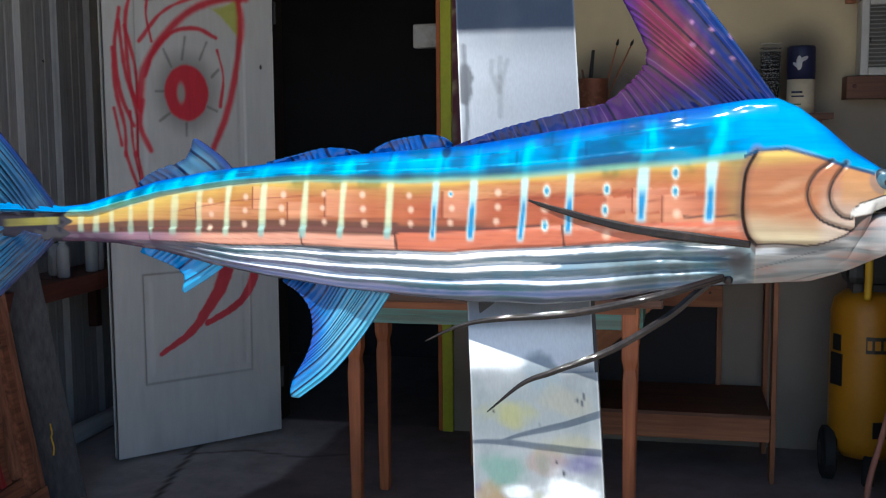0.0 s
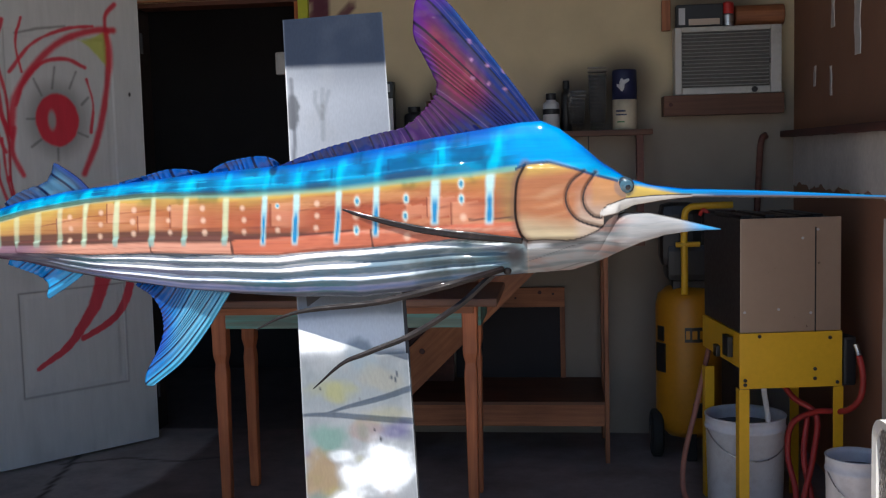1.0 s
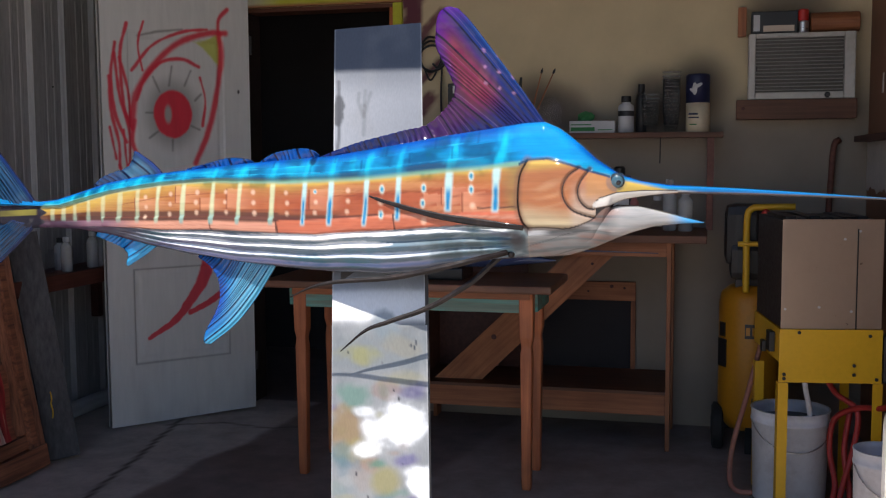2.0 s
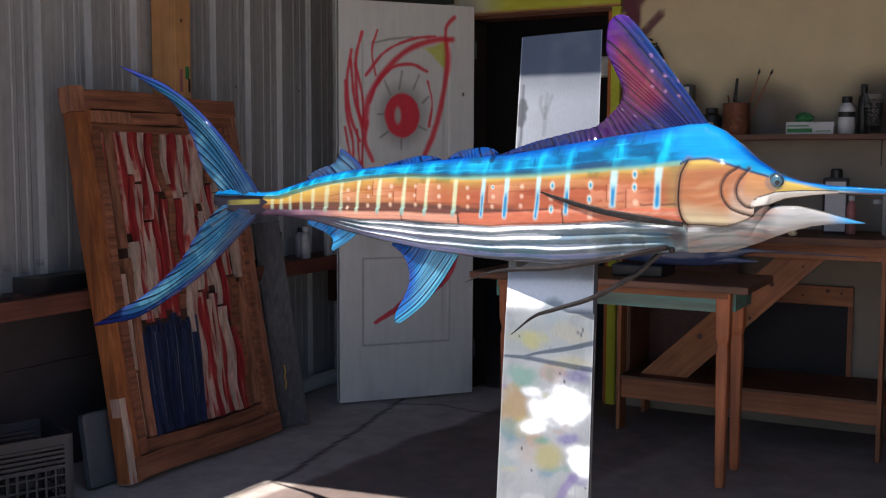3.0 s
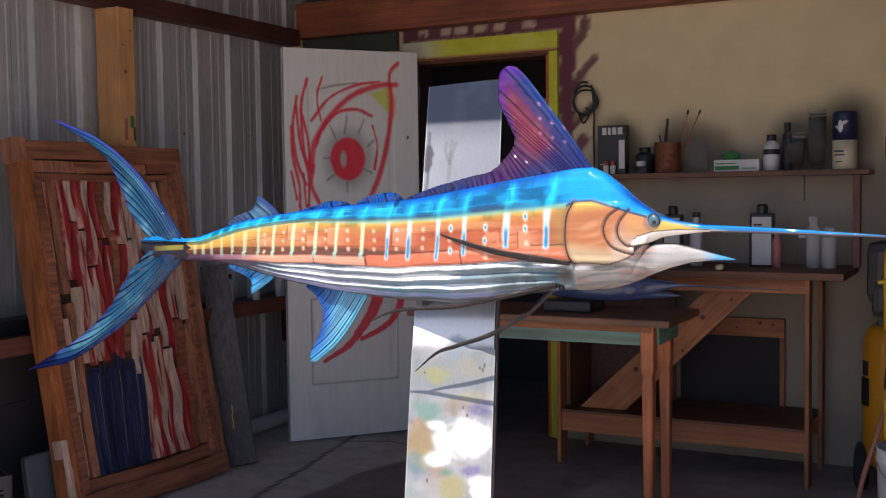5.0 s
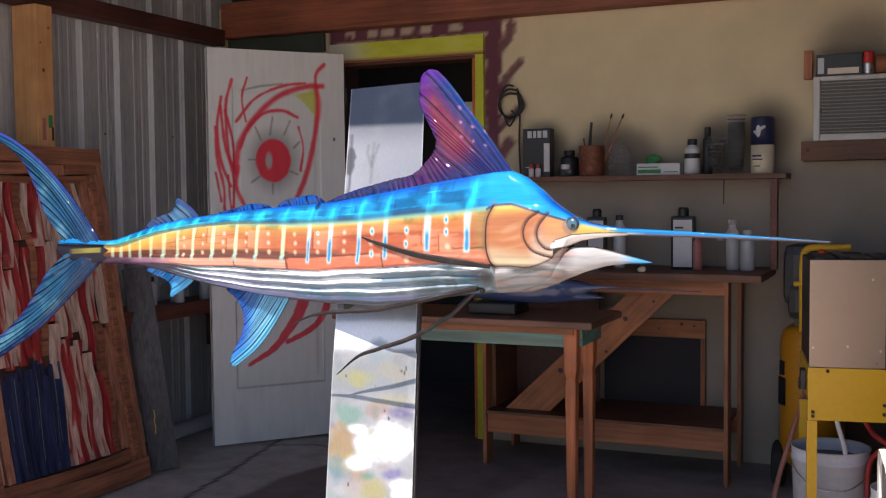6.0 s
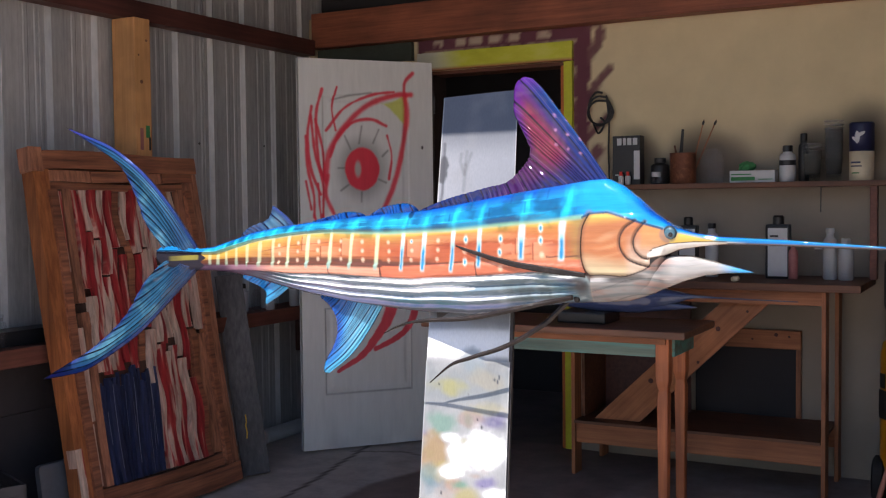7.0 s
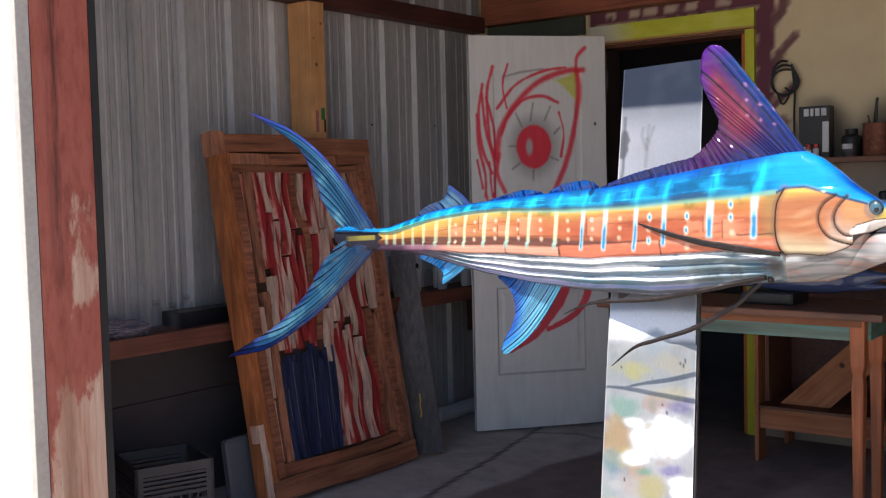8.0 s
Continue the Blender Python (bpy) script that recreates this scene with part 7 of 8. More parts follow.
part("cloth_heap", bm, M_GREEN, gc)
wb = jar("white_bottle", 0.507, 4.87, S, 0.036, 0.150, M_WHITE, "white bottle with a black label and cap", M_BLACK, 24, 0.024)
part("label_band", lathe([(0.0365, S + 0.075), (0.0368, S + 0.076), (0.0368, S + 0.098), (0.0365, S + 0.099)], (0.507, 4.87, 0), 24), M_BLACK, wb)
jar("black_bottle", 0.573, 4.90, S, 0.024, 0.20, M_BLACK, "tall slim black bottle", M_BLACK, 20, 0.03)


def cups(x, y, r, count, label):
    """A nested stack of clear plastic cups, rims up."""
    ob = thing("plastic_cup", (x, y, S), label, "cup")
    for k in range(count):
        z = S + k * 0.0165
        h = 0.10
        part("cup_wall", lathe([(r * 0.78, z), (r, z + h), (r * 1.05, z + h + 0.002), (r * 1.05, z + h + 0.006), (r * 0.985, z + h + 0.004), (r * 0.76, z + 0.003)], (x, y, 0), 24), M_CUP, ob, "", True)
        part("cup_rim", lathe([(r * 1.06, z + h + 0.001), (r * 1.065, z + h + 0.004), (r * 1.05, z + h + 0.0065), (r * 0.99, z + h + 0.0062)], (x, y, 0), 24), M_CUPRIM, ob, "", True)


cups(0.617, 4.86, 0.041, 5, "short stack of clear plastic cups")
cups(0.708, 4.87, 0.040, 11, "tall stack of clear plastic cups")
can = thing("paint_can", (0.824, 4.88, S), "tall can with navy and cream label", "can")
part("can_body", lathe([(0.050, S), (0.0525, S + 0.003), (0.0525, S + 0.13)], (0.824, 4.88, 0), 30), M_CREAM, can, "cream lower label", True)
part("can_label", lathe([(0.0527, S + 0.130), (0.0527, S + 0.25), (0.048, S + 0.258)], (0.824, 4.88, 0), 30), M_NAVY, can, "navy upper label", True)
for x0, x1, z0, z1, m in ((0.785, 0.825, 1.45, 1.458, M_NAVY), (0.785, 0.83, 1.435, 1.441, M_NAVY), (0.79, 0.82, 1.405, 1.41, M_GREEN)):
    part("print_bar", box(bmesh.new(), (x0, 4.8265, z0), (x1, 4.834, z1)), m, can)
bm = bmesh.new()
bmesh.ops.create_icosphere(bm, subdivisions=2, radius=1, matrix=Matrix.Translation((0.812, 4.831, 1.565)) @ Matrix.Diagonal((0.013, 0.006, 0.030, 1)) @ pose(0, 0, 0, 0, 25, 0))
bmesh.ops.create_icosphere(bm, subdivisions=2, radius=1, matrix=Matrix.Translation((0.824, 4.830, 1.578)) @ pose(0, 0, 0, 0, 60, 0) @ Matrix.Diagonal((0.009, 0.006, 0.022, 1)))
bmesh.ops.create_icosphere(bm, subdivisions=2, radius=1, matrix=Matrix.Translation((0.802, 4.835, 1.556)) @ pose(0, 0, 0, 0, -50, 0) @ Matrix.Diagonal((0.007, 0.006, 0.018, 1)))
part("emblem", bm, M_WHITE, can, "plain white emblem shape")

# bottles on the bench
B = 0.9375


def jug(x, y, w, h, label):
    ob = thing("solvent_jug", (x, y, B), label, "jug")
    part("jug_body", boxed((x - w / 2, y - 0.03, B), (x + w / 2, y + 0.03, B + h * 0.86), None, 0.010), M_BLACK, ob)
    part("jug_label", boxed((x - w * 0.38, y - 0.0325, B + 0.012), (x + w * 0.42, y - 0.0302, B + h * 0.80), None, 0), M_WHITE, ob, "plain white label")
    part("print_bar", boxed((x - w * 0.30, y - 0.0345, B + h * 0.66), (x + w * 0.05, y - 0.0327, B + h * 0.69), None, 0), M_BLACK, ob)
    part("cap", lathe([(w * 0.24, B + h * 0.85), (w * 0.24, B + h * 0.97), (w * 0.18, B + h)], (x, y, 0), 20), M_BLACK, ob)


jug(0.078, 4.76, 0.09, 0.28, "black rectangular jug with a white label")
jar("dark_bottle", 0.185, 4.77, B, 0.030, 0.235, M_WHITE, "pale bottle with a black cap", M_BLACK)
jug(0.49, 4.75, 0.106, 0.285, "black rectangular jug with a white label")
jar("pink_bottle", 0.558, 4.73, B, 0.021, 0.155, M_PINK, "slim pink bottle with a white cap", M_WHITE, 18, 0.016)
jar("white_bottle", 0.711, 4.75, B, 0.031, 0.215, M_RIM, "white squeeze bottle with a narrow neck", M_RIM, 22, 0.02)
jar("white_bottle", 0.78, 4.73, B, 0.033, 0.17, M_RIM, "short white bottle with a cap", M_RIM, 22, 0.02)
jar("clear_bottle", 0.655, 4.80, B, 0.028, 0.14, M_CUP, "small clear bottle beside the white ones", M_WHITE, 20, 0.016)
rag = thing("paper_scrap", (0.36, 4.48, B), "small crumpled white paper scrap on the bench edge", "paper")
bm = bmesh.new()
bmesh.ops.create_icosphere(bm, subdivisions=2, radius=0.018, matrix=Matrix.Translation((0.36, 4.475, B + 0.014)) @ Matrix.Diagonal((1, 1, 0.8, 1)))
for v in bm.verts:
    v.co += Vector((0.006, 0.006, 0.005)) * noise.noise(v.co * 90)
part("scrap", bm, M_CREAM, rag)

# wire hung on the wall
wire = thing("cable_coil", (-0.44, 4.97, 1.75), "coil of black cable hung on the wall", "cable")
loopy = []
for k in range(3):
    r1, r2, cx = 0.055 + 0.006 * k, 0.085 - 0.012 * k, -0.44 + 0.006 * k
    for j in range(10):
        a = 2 * math.pi * j / 10 + 1.2
        loopy.append((cx + r1 * math.cos(a), 4.975 - 0.006 * k, 1.765 - 0.01 * k + r2 * math.sin(a)))
part("coil", tube(loopy, 0.0055, 8, 150), M_BLACK, wire, "", True)
part("loose_end", tube([(-0.40, 4.975, 1.83), (-0.385, 4.97, 1.70), (-0.39, 4.975, 1.55), (-0.382, 4.97, 1.37)], 0.005, 8, 40), M_BLACK, wire, "", True)
part("loose_end", tube([(-0.47, 4.975, 1.69), (-0.44, 4.965, 1.64), (-0.41, 4.972, 1.69), (-0.43, 4.97, 1.72)], 0.005, 8, 40), M_BLACK, wire, "", True)
plate = thing("wall_switch", (-0.68, 4.96, 1.55), "white switch plate beside the doorway", "switch")
plate.location = (-0.52, 4.99, 1.20)
part("switch_plate", boxed((-0.555, 4.988, 1.14), (-0.485, 4.997, 1.255), None, 0.002), M_WHITE, plate)


# ---- air conditioner ----
def build_ac():
    ob = thing("air_conditioner", (1.275, 4.95, 1.52), "off-white window air conditioner on a timber ledge", "air conditioner")
    bm = bmesh.new()
    box(bm, (1.040, 4.885, 1.516), (1.070, 4.998, 1.803), None, 0.005)
    box(bm, (1.440, 4.885, 1.516), (1.486, 4.998, 1.803), None, 0.005)
    box(bm, (1.070, 4.885, 1.516), (1.440, 4.998, 1.546), None, 0.004)
    box(bm, (1.070, 4.885, 1.782), (1.440, 4.998, 1.803), None, 0.004)
    part("housing", bm, M_ACBODY, ob)
    part("grille_back", boxed((1.071, 4.905, 1.547), (1.439, 4.93, 1.781), None, 0), M_ACBACK, ob, "dusty grey grille")
    for k in range(15):
        z = 1.556 + k * 0.0155
        part("louvre", box(bmesh.new(), (1.071, -0.008, -0.0015), (1.439, 0.008, 0.0015), pose(0, 4.897, z, 12, 0, 0)), M_ACSLAT, ob)
    for x in (1.072, 1.434):
        part("clip", boxed((x, 4.882, 1.64), (x + 0.005, 4.8845, 1.66), None, 0.001), M_DARKSHEET, ob)
    part("knob", lathe([(0.012, 0), (0.012, 0.014), (0.009, 0.017)], (1.372, 4.886, 1.531), 18, "y"), M_BLACK, ob)
    part("handle", boxed((1.20, 4.879, 1.788), (1.31, 4.884, 1.798), None, 0.002), M_ACBODY, ob)


build_ac()
lg = thing("timber_ledge", (1.24, 4.95, 1.43), "plain timber ledge under the air conditioner", "ledge")
part("board", boxed((0.991, 4.875, 1.428), (1.495, 4.997, 1.514), None, 0.003), M_SHELF, lg)
part("knot", lathe([(0.008, 0), (0.006, 0.002)], (1.02, 4.8745, 1.475), 12, "y"), M_GIRT, lg)
it = thing("tool_box", (1.13, 4.94, 1.804), "dark printed box lying on the air conditioner", "box")
part("carton", boxed((1.05, 4.90, 1.805), (1.245, 4.98, 1.90), None, 0.003), M_BLACK, it)
part("print_patch", boxed((1.058, 4.896, 1.815), (1.085, 4.8995, 1.885), None, 0), M_WHITE, it)
part("print_bar", boxed((1.10, 4.896, 1.812), (1.23, 4.8995, 1.838), None, 0), M_GREYHOOD, it)
rc = thing("spray_can", (1.268, 4.93, 1.804), "red capped spray can on the air conditioner", "spray can")
part("can_body", lathe([(0.022, 1.805), (0.024, 1.808), (0.024, 1.85), (0.02, 1.858)], (1.268, 4.92, 0), 20), M_STEEL, rc)
part("cap", lathe([(0.024, 1.856), (0.024, 1.90), (0.019, 1.906)], (1.268, 4.92, 0), 20), M_RED, rc)
wl = thing("timber_offcut", (1.41, 4.94, 1.84), "round timber offcut lying on the air conditioner", "timber")
part("offcut", lathe([(0.040, 0), (0.044, 0.004), (0.044, 0.20), (0.040, 0.204)], (1.30, 4.945, 1.849), 20, "x"), M_PINE_X, wl)
bl = thing("timber_block", (1.01, 4.96, 1.80), "short timber block fixed on the wall", "timber")
part("block", boxed((0.993, 4.955, 1.80), (1.03, 4.998, 1.93), None, 0.003), M_PINE_Z, bl)
st = thing("hose_pipe", (1.41, 4.97, 1.2), "brown hose hung on the wall", "hose")
part("hose", tube([(1.436, 4.975, 1.325), (1.425, 4.965, 1.335), (1.412, 4.965, 1.29), (1.405, 4.97, 1.15), (1.395, 4.97, 0.95)], 0.014, 10, 30), M_RED_PLANK, st, "", True)


# ---- compressor ----
def build_compressor():
    x, y = 1.065, 4.66
    ob = thing("air_compressor", (x, y, 0), "yellow upright air compressor with black pump", "air compressor")
    part("tank", lathe([(0.03, 0.085), (0.09, 0.095), (0.125, 0.13), (0.135, 0.17), (0.135, 0.64), (0.125, 0.685), (0.09, 0.715), (0.03, 0.725)], (x, y, 0), 40), M_TANK, ob, "yellow enamelled tank", True)
    for a0 in (-96, -84, -72):
        a = math.radians(a0)
        part("label_panel", box(bmesh.new(), (-0.0152, -0.004, -0.030), (0.0152, 0.001, 0.030), Matrix.Translation((x + 0.1364 * math.cos(a), y + 0.1364 * math.sin(a), 0.532)) @ pose(0, 0, 0, 0, 0, a0 + 90)), M_BLACK, ob, "black label with plain pale bars")
    for a0, w in ((-97, 0.008), (-86, 0.010), (-74, 0.009)):
        a = math.radians(a0)
        part("print_bar", box(bmesh.new(), (-w, -0.004, -0.017), (w, 0.001, 0.017), Matrix.Translation((x + 0.1376 * math.cos(a), y + 0.1376 * math.sin(a), 0.532)) @ pose(0, 0, 0, 0, 0, a0 + 90)), M_TANK, ob)
    for a0, z, h, w in ((-150, 0.43, 0.06, 0.030), (-150, 0.53, 0.03, 0.02), (-75, 0.22, 0.03, 0.035)):
        a = math.radians(a0)
        part("sticker", box(bmesh.new(), (-w, -0.004, -h), (w, 0.001, h), Matrix.Translation((x + 0.1362 * math.cos(a), y + 0.1362 * math.sin(a), z)) @ pose(0, 0, 0, 0, 0, a0 + 90)), M_BLACK, ob)
    part("pump", boxed((x - 0.095, y - 0.10, 0.745), (x + 0.20, y + 0.10, 0.90), None, 0.03), M_BLACK, ob, "black pump casing")
    part("pump_head", boxed((x - 0.118, y - 0.09, 0.80), (x + 0.055, y + 0.09, 1.065), None, 0.045), M_BLACK, ob, "black rounded pump cover")
    part("motor", lathe([(0.06, 0), (0.08, 0.01), (0.08, 0.17), (0.06, 0.18)], (x + 0.02, y, 0.95), 24, "x"), M_DARKSHEET, ob)
    part("pump_mount", boxed((x - 0.07, y - 0.07, 0.71), (x + 0.12, y + 0.07, 0.746), None, 0.004), M_DARKSHEET, ob)
    part("handle", tube([(x - 0.03, y - 0.14, 0.70), (x - 0.03, y - 0.145, 0.80), (x - 0.03, y - 0.145, 1.0), (x - 0.012, y - 0.145, 1.048), (x + 0.04, y - 0.145, 1.056), (x + 0.16, y - 0.145, 1.058)], 0.014, 12, 60), M_YELLOW, ob, "yellow tubular handle", True)
    part("handle_bar", tube([(x - 0.065, y - 0.15, 0.902), (x, y - 0.15, 0.903), (x + 0.03, y - 0.15, 0.903)], 0.011, 10, 12), M_YELLOW, ob)
    for sx in (-1, 1):
        wheel = part("wheel", lathe([(0.085, 0), (0.10, 0.008), (0.10, 0.042), (0.085, 0.05)], (x + sx * 0.135 - 0.025, y - 0.02, 0.10), 30, "x"), M_RUBBER, ob, "black rubber wheel")
        part("hub", lathe([(0.045, 0), (0.045, 0.056)], (x + sx * 0.135 - 0.028, y - 0.02, 0.10), 20, "x"), M_DARKSHEET, wheel)
    part("foot", boxed((x - 0.02, y - 0.11, 0.0), (x + 0.02, y - 0.07, 0.12), None, 0.004), M_RUBBER, ob)
    part("axle", tube([(x - 0.14, y - 0.02, 0.10), (x, y - 0.02, 0.10), (x + 0.14, y - 0.02, 0.10)], 0.012, 8, 6), M_DARKSHEET, ob)
    part("pressure_hose", tube([(x + 0.03, y - 0.15, 1.02), (x + 0.045, y - 0.16, 1.04), (x + 0.075, y - 0.16, 1.0), (x + 0.085, y - 0.14, 0.93)], 0.009, 8, 30), M_RED, ob, "", True)


build_compressor()
ph = thing("air_hose", (1.0, 4.15, 0), "dusty red rubber hose hanging beside the compressor", "hose")
part("hose", tube([(1.10, 4.20, 0.60), (1.075, 4.17, 0.50), (1.03, 4.12, 0.33), (0.985, 4.09, 0.16), (0.975, 4.05, 0.05), (1.0, 4.0, 0.012), (1.08, 3.99, 0.012)], 0.010, 10, 60), M_PINKHOSE, ph, "", True)


# ---- blasting cabinet on yellow legs ----
def build_machine():
    T = pose(1.128, 3.73, 0, 0, 0, 9)
    ob = thing("sanding_machine", (1.3, 3.9, 0), "taupe metal hood on a yellow steel stand", "workshop machine")
    W, D = 0.335, 0.42
    bm = bmesh.new()
    box(bm, (0.0, 0.0, 0.676), (W, 0.004, 1.052), T, 0.0015)
    part("hood_front", bm, M_GREYHOOD, ob, "taupe sheet metal front panel")
    part("hood", box(bmesh.new(), (0.003, 0.006, 0.676), (W - 0.003, D, 1.048), T, 0.004), M_DARKSHEET, ob, "dark sheet metal hood")
    part("seam", box(bmesh.new(), (0.2475, -0.003, 0.60), (0.2515, -0.0005, 1.02), T), M_BLACK, ob)
    for u, v in ((0.255, 1.012), (0.232, 0.738), (0.012, 0.745), (0.125, 0.752), (0.205, 0.985)):
        screw = part("screw", lathe([(0.002, 0), (0.0045, 0.001), (0.0045, 0.004)], (0, 0, 0), 10, "y"), M_WHITE, ob)
        screw.matrix_world = T @ pose(u, -0.004, v)
    part("stand_apron", box(bmesh.new(), (-0.004, -0.006, 0.49), (W + 0.004, 0.0, 0.675), T, 0.0015), M_YELLOW, ob, "yellow enamelled front plate")
    for u in (-0.004, W - 0.002):
        part("stand_apron", box(bmesh.new(), (u, 0.001, 0.56), (u + 0.006, D, 0.675), T, 0.0015), M_YELLOW, ob)
    for u, v in ((0.012, 0.52), (0.012, 0.505), (0.295, 0.655), (0.245, 0.552), (0.245, 0.52), (0.32, 0.505), (0.06, 0.665)):
        bolt = part("bolt", lathe([(0.006, 0), (0.006, 0.004), (0.003, 0.006)], (0, 0, 0), 10, "y"), M_DARKSHEET, ob)
        bolt.matrix_world = T @ pose(u, -0.011, v)
    for u, w in ((-0.006, 0), (W - 0.026, 0), (-0.006, D - 0.03), (W - 0.026, D - 0.03)):
        bm = bmesh.new()
        box(bm, (u, w - 0.008, 0.0), (u + 0.034, w - 0.004, 0.489), T, 0.001)
        box(bm, (u if u < 0.1 else u + 0.03, w - 0.004, 0.0), ((u if u < 0.1 else u + 0.03) + 0.004, w + 0.03, 0.489), T, 0.001)
        part("leg", bm, M_YELLOW, ob)
    part("switch", box(bmesh.new(), (-0.024, 0.06, 0.585), (-0.005, 0.12, 0.655), T, 0.003), M_BLACK, ob)
    part("switch", box(bmesh.new(), (-0.020, 0.20, 0.56), (-0.005, 0.24, 0.60), T, 0.003), M_BLACK, ob)
    part("motor_box", box(bmesh.new(), (W + 0.006, -0.012, 0.49), (W + 0.05, 0.06, 0.655), T, 0.010), M_BLACK, ob, "black motor box")
    part("fitting", tube([(1.497, 3.745, 0.635), (1.503, 3.74, 0.615), (1.506, 3.735, 0.60)], 0.008, 8, 8), M_STEEL, ob)
    part("drain_pipe", tube([(1.215, 3.80, 0.50), (1.222, 3.82, 0.45), (1.24, 3.86, 0.37), (1.245, 3.88, 0.30)], 0.009, 8, 20), M_BUCKET, ob)
    for k in range(7):
        r = random.Random(k)
        part("lid_slat", box(bmesh.new(), (0.02 + k * 0.04, 0.05, 1.0485), (0.055 + k * 0.04, 0.35, 1.053 + r.uniform(0.0, 0.008)), T, 0.003), M_BLACK, ob)


build_machine()
rh = thing("red_hose", (1.35, 3.8, 0), "bright red air hose looped under the machine", "hose")
part("hose", tube([(1.506, 3.735, 0.60), (1.515, 3.72, 0.53), (1.505, 3.72, 0.46), (1.47, 3.76, 0.41), (1.40, 3.85, 0.385), (1.33, 3.90, 0.33), (1.315, 3.90, 0.22), (1.33, 3.84, 0.10), (1.30, 3.80, 0.014)], 0.0105, 10, 90), M_HOSE, rh, "", True)
part("hose", tube([(1.30, 3.93, 0.47), (1.335, 3.90, 0.42), (1.40, 3.86, 0.37), (1.385, 3.83, 0.24), (1.345, 3.79, 0.10), (1.33, 3.76, 0.014)], 0.0105, 10, 70), M_HOSE, rh, "", True)
part("hose", tube([(1.38, 3.90, 0.36), (1.36, 3.86, 0.22), (1.375, 3.80, 0.08), (1.34, 3.72, 0.013), (1.25, 3.62, 0.012)], 0.0105, 10, 60), M_HOSE, rh, "", True)


def bucket(x, y, r, h, label, inner=True):
    ob = thing("bucket", (x, y, 0), label, "bucket", "white buckets")
    part("bucket_wall", lathe([(r * 0.9, 0.001), (r * 0.93, 0.006), (r * 0.99, h - 0.05), (r * 1.02, h - 0.048), (r * 1.02, h - 0.038), (r, h - 0.036), (r, h - 0.006), (r * 1.025, h - 0.004), (r * 1.025, h), (r * 0.965, h), (r * 0.95, h - 0.02), (r * 0.93, 0.05)], (x, y, 0), 40), M_BUCKET, ob, "", True)
    part("bucket_dregs", lathe([(r * 0.92, h * 0.86), (r * 0.92, h * 0.87)], (x, y, 0), 30), M_BLUEGREY, ob, "grey residue inside")
    hd = [(x + r * 1.03 * math.cos(a), y + r * 1.03 * math.sin(a), h - 0.045 - 0.09 * math.sin((a + 2.9) / 2.9 * math.pi)) for a in np.linspace(-2.9, 0.0, 9)]
    part("bucket_handle", tube(hd, 0.0025, 6, 30), M_STEEL, ob)


bucket(1.185, 3.985, 0.138, 0.345, "white plastic bucket with grey dregs under the machine")
bucket(1.432, 3.47, 0.092, 0.345, "small white plastic bucket beside the fan")


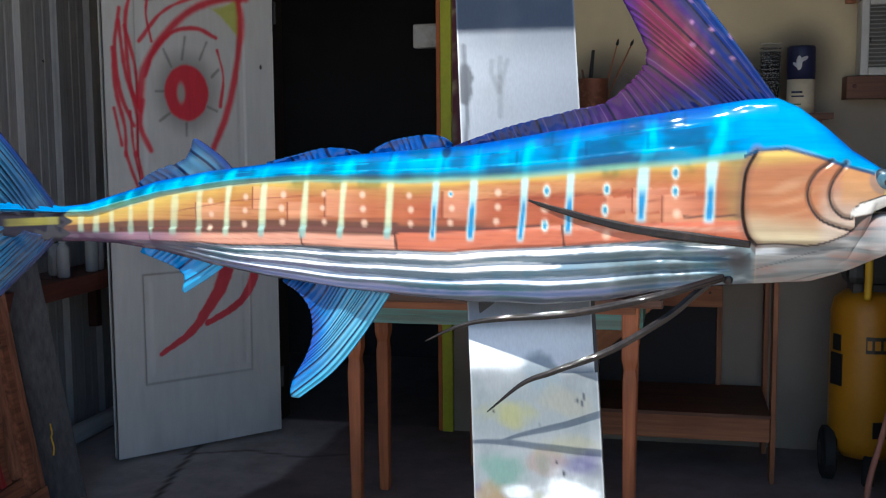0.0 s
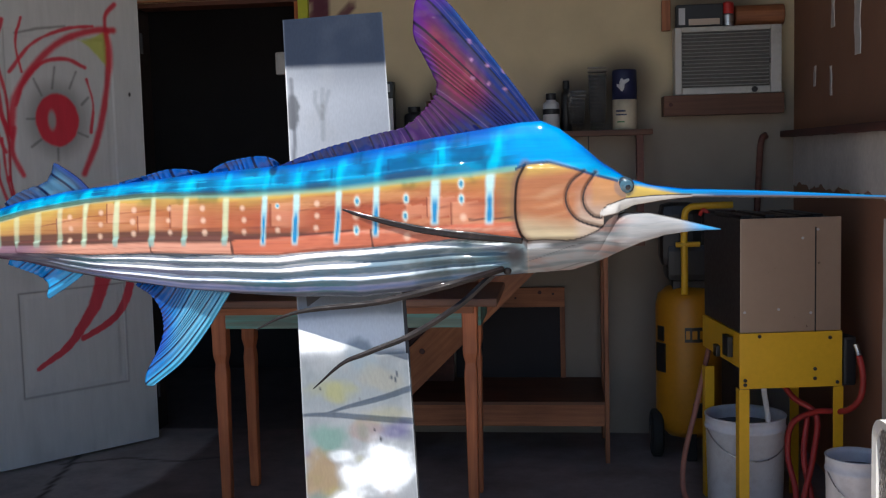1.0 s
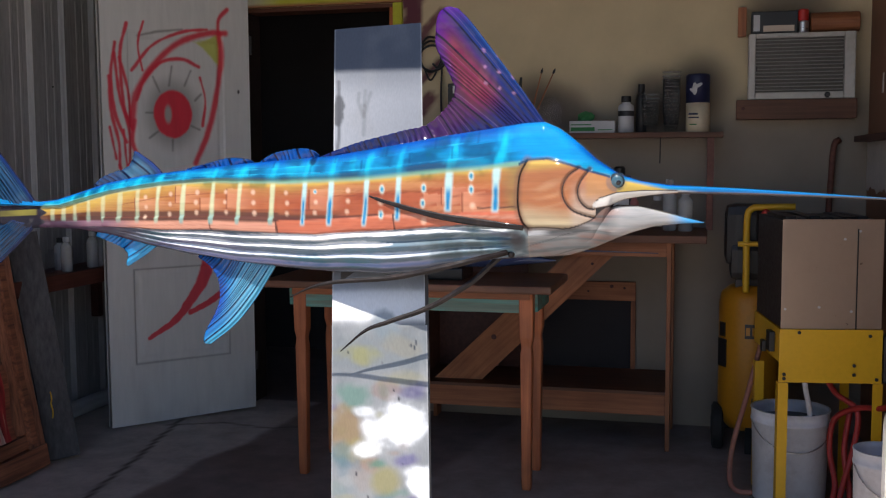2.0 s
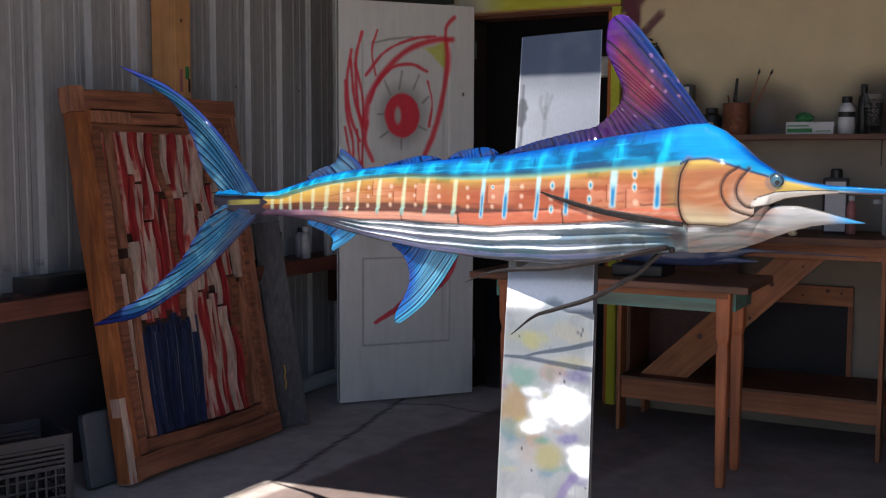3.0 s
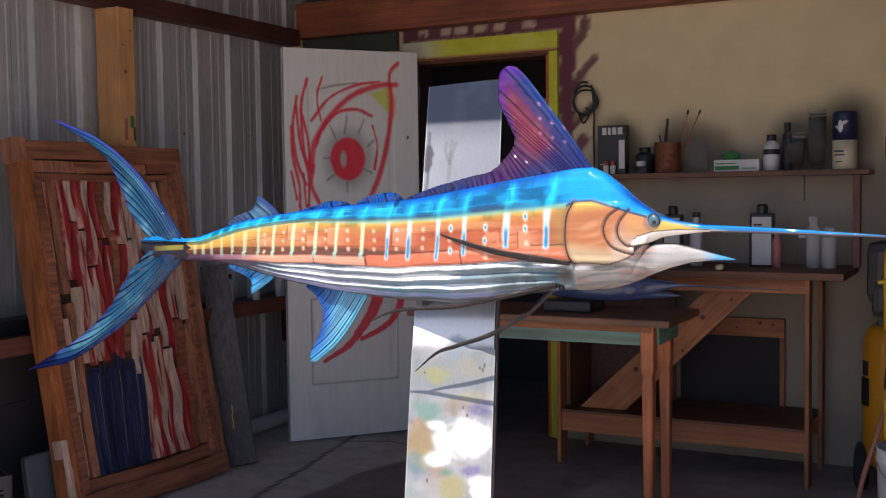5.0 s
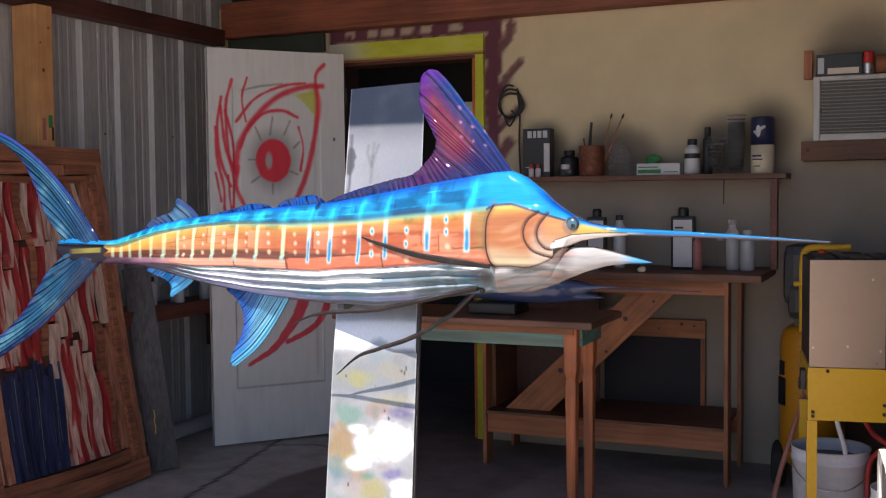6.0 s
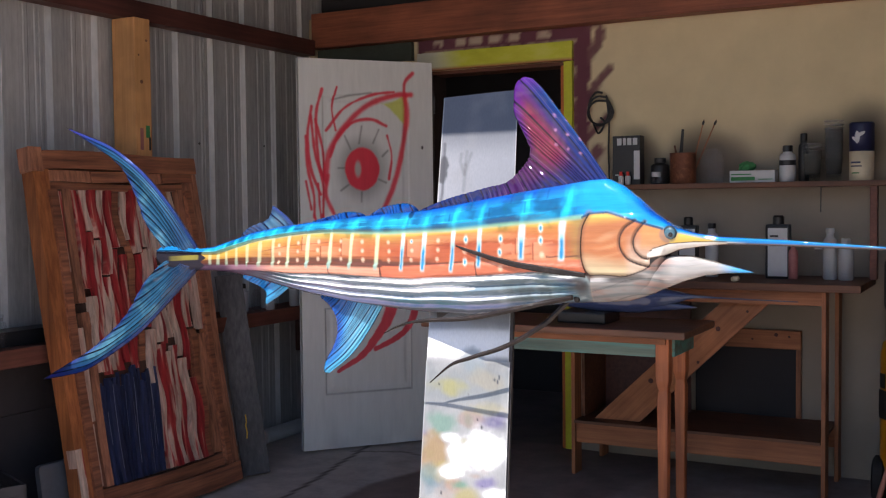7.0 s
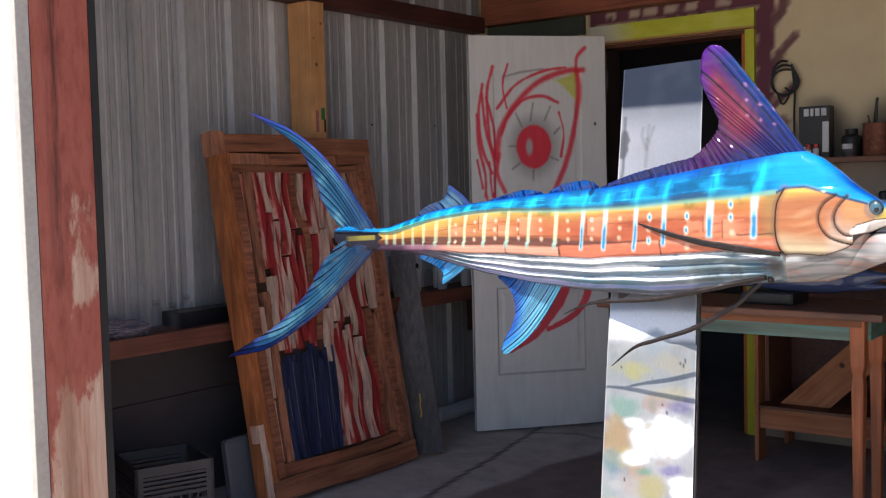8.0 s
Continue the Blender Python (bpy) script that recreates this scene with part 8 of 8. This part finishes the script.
# ---- box fan ----
def build_fan():
    ang = math.degrees(math.atan2(2.78 - 3.08, 1.40 - 1.372))
    T = pose(1.368, 3.09, 0, 0, 0, ang)
    W, H, D = 0.335, 0.565, 0.125
    ob = thing("box_fan", (1.44, 2.95, 0), "white plastic box fan with a dusty wire grille", "fan")

    def rounded(inset, r, n=8):
        pts = []
        for cx, cz, a0 in ((W - inset - r, inset + r, -90), (W - inset - r, H - inset - r, 0), (inset + r, H - inset - r, 90), (inset + r, inset + r, 180)):
            for k in range(n + 1):
                a = math.radians(a0 + 90 * k / n)
                pts.append((cx + r * math.cos(a), cz + r * math.sin(a)))
        return pts

    outer, inner = rounded(0, 0.06), rounded(0.022, 0.045)
    bm = bmesh.new()
    rings = []
    for pts, d in ((inner, 0.004), (outer, 0.0), (outer, D), (inner, D - 0.004)):
        rings.append([bm.verts.new(T @ Vector((u, d, z))) for u, z in pts])
    for a, b in zip(rings, rings[1:] + rings[:1]):
        for k in range(len(a)):
            j = (k + 1) % len(a)
            bm.faces.new((a[k], a[j], b[j], b[k]))
    part("shell", bm, M_FAN, ob, "white plastic shell", False)
    for d in (0.010, D - 0.010):
        bm = bmesh.new()
        for k in range(-24, 40):
            for s in (1, -1):
                ends = []
                u0 = k * 0.0165
                for z in np.linspace(0.03, H - 0.03, 24):
                    u = u0 + (z * 0.55 if s > 0 else (H - z) * 0.55) - 0.10
                    if 0.026 < u < W - 0.026:
                        ends.append((u, z))
                if len(ends) > 1:
                    (ua, za), (ub, zb) = ends[0], ends[-1]
                    g = 0.0016
                    f = [bm.verts.new(T @ Vector(p)) for p in ((ua - g, d, za), (ua + g, d, za), (ub + g, d, zb), (ub - g, d, zb))]
                    b = [bm.verts.new(T @ Vector(p)) for p in ((ua - g, d + 0.003, za), (ua + g, d + 0.003, za), (ub + g, d + 0.003, zb), (ub - g, d + 0.003, zb))]
                    bm.faces.new(f)
                    bm.faces.new(b[::-1])
                    for q in range(4):
                        bm.faces.new((f[q], b[q], b[(q + 1) % 4], f[(q + 1) % 4]))
        part("grille", bm, M_GRILLE, ob, "diamond wire grille")
    for k in range(5):
        part("blade", box(bmesh.new(), (-0.035, 0.0, 0.02), (0.035, 0.006, 0.14), T @ pose(W / 2, D / 2, H / 2, 0, 72 * k, 0) @ pose(0, 0, 0, 0, 0, 24), 0.002), M_DARKSHEET, ob)
    part("hub", box(bmesh.new(), (W / 2 - 0.03, 0.03, H / 2 - 0.03), (W / 2 + 0.03, D - 0.03, H / 2 + 0.03), T, 0.012), M_DARKSHEET, ob)
    part("strut", box(bmesh.new(), (0.02, D * 0.62, H / 2 - 0.008), (W - 0.02, D * 0.66, H / 2 + 0.008), T), M_DARKSHEET, ob)
    note = thing("paper_label", (1.45, 2.95, H), "torn white paper on top of the fan", "paper")
    bm = bmesh.new()
    bmesh.ops.create_grid(bm, x_segments=12, y_segments=8, size=0.5, matrix=T @ pose(0.17, 0.06, H + 0.006) @ Matrix.Diagonal((0.15, 0.09, 1, 1)))
    for v in bm.verts:
        v.co.z += 0.007 * noise.noise(v.co * 22) + 0.002
    ex = bmesh.ops.extrude_face_region(bm, geom=bm.faces[:])
    bmesh.ops.translate(bm, verts=[v for v in ex["geom"] if isinstance(v, bmesh.types.BMVert)], vec=(0, 0, 0.001))
    part("sheet", bm, M_WHITE, note)


build_fan()


jb = thing("junction_box", (-0.72, 5.16, 1.69), "pale grey electric box fixed behind the doorway", "electric box")
part("box_body", boxed((-0.79, 5.131, 1.685), (-0.653, 5.185, 1.79), None, 0.010), M_ACBODY, jb)
part("box_cover", boxed((-0.775, 5.124, 1.70), (-0.664, 5.1305, 1.78), None, 0.003), M_ACBODY, jb)
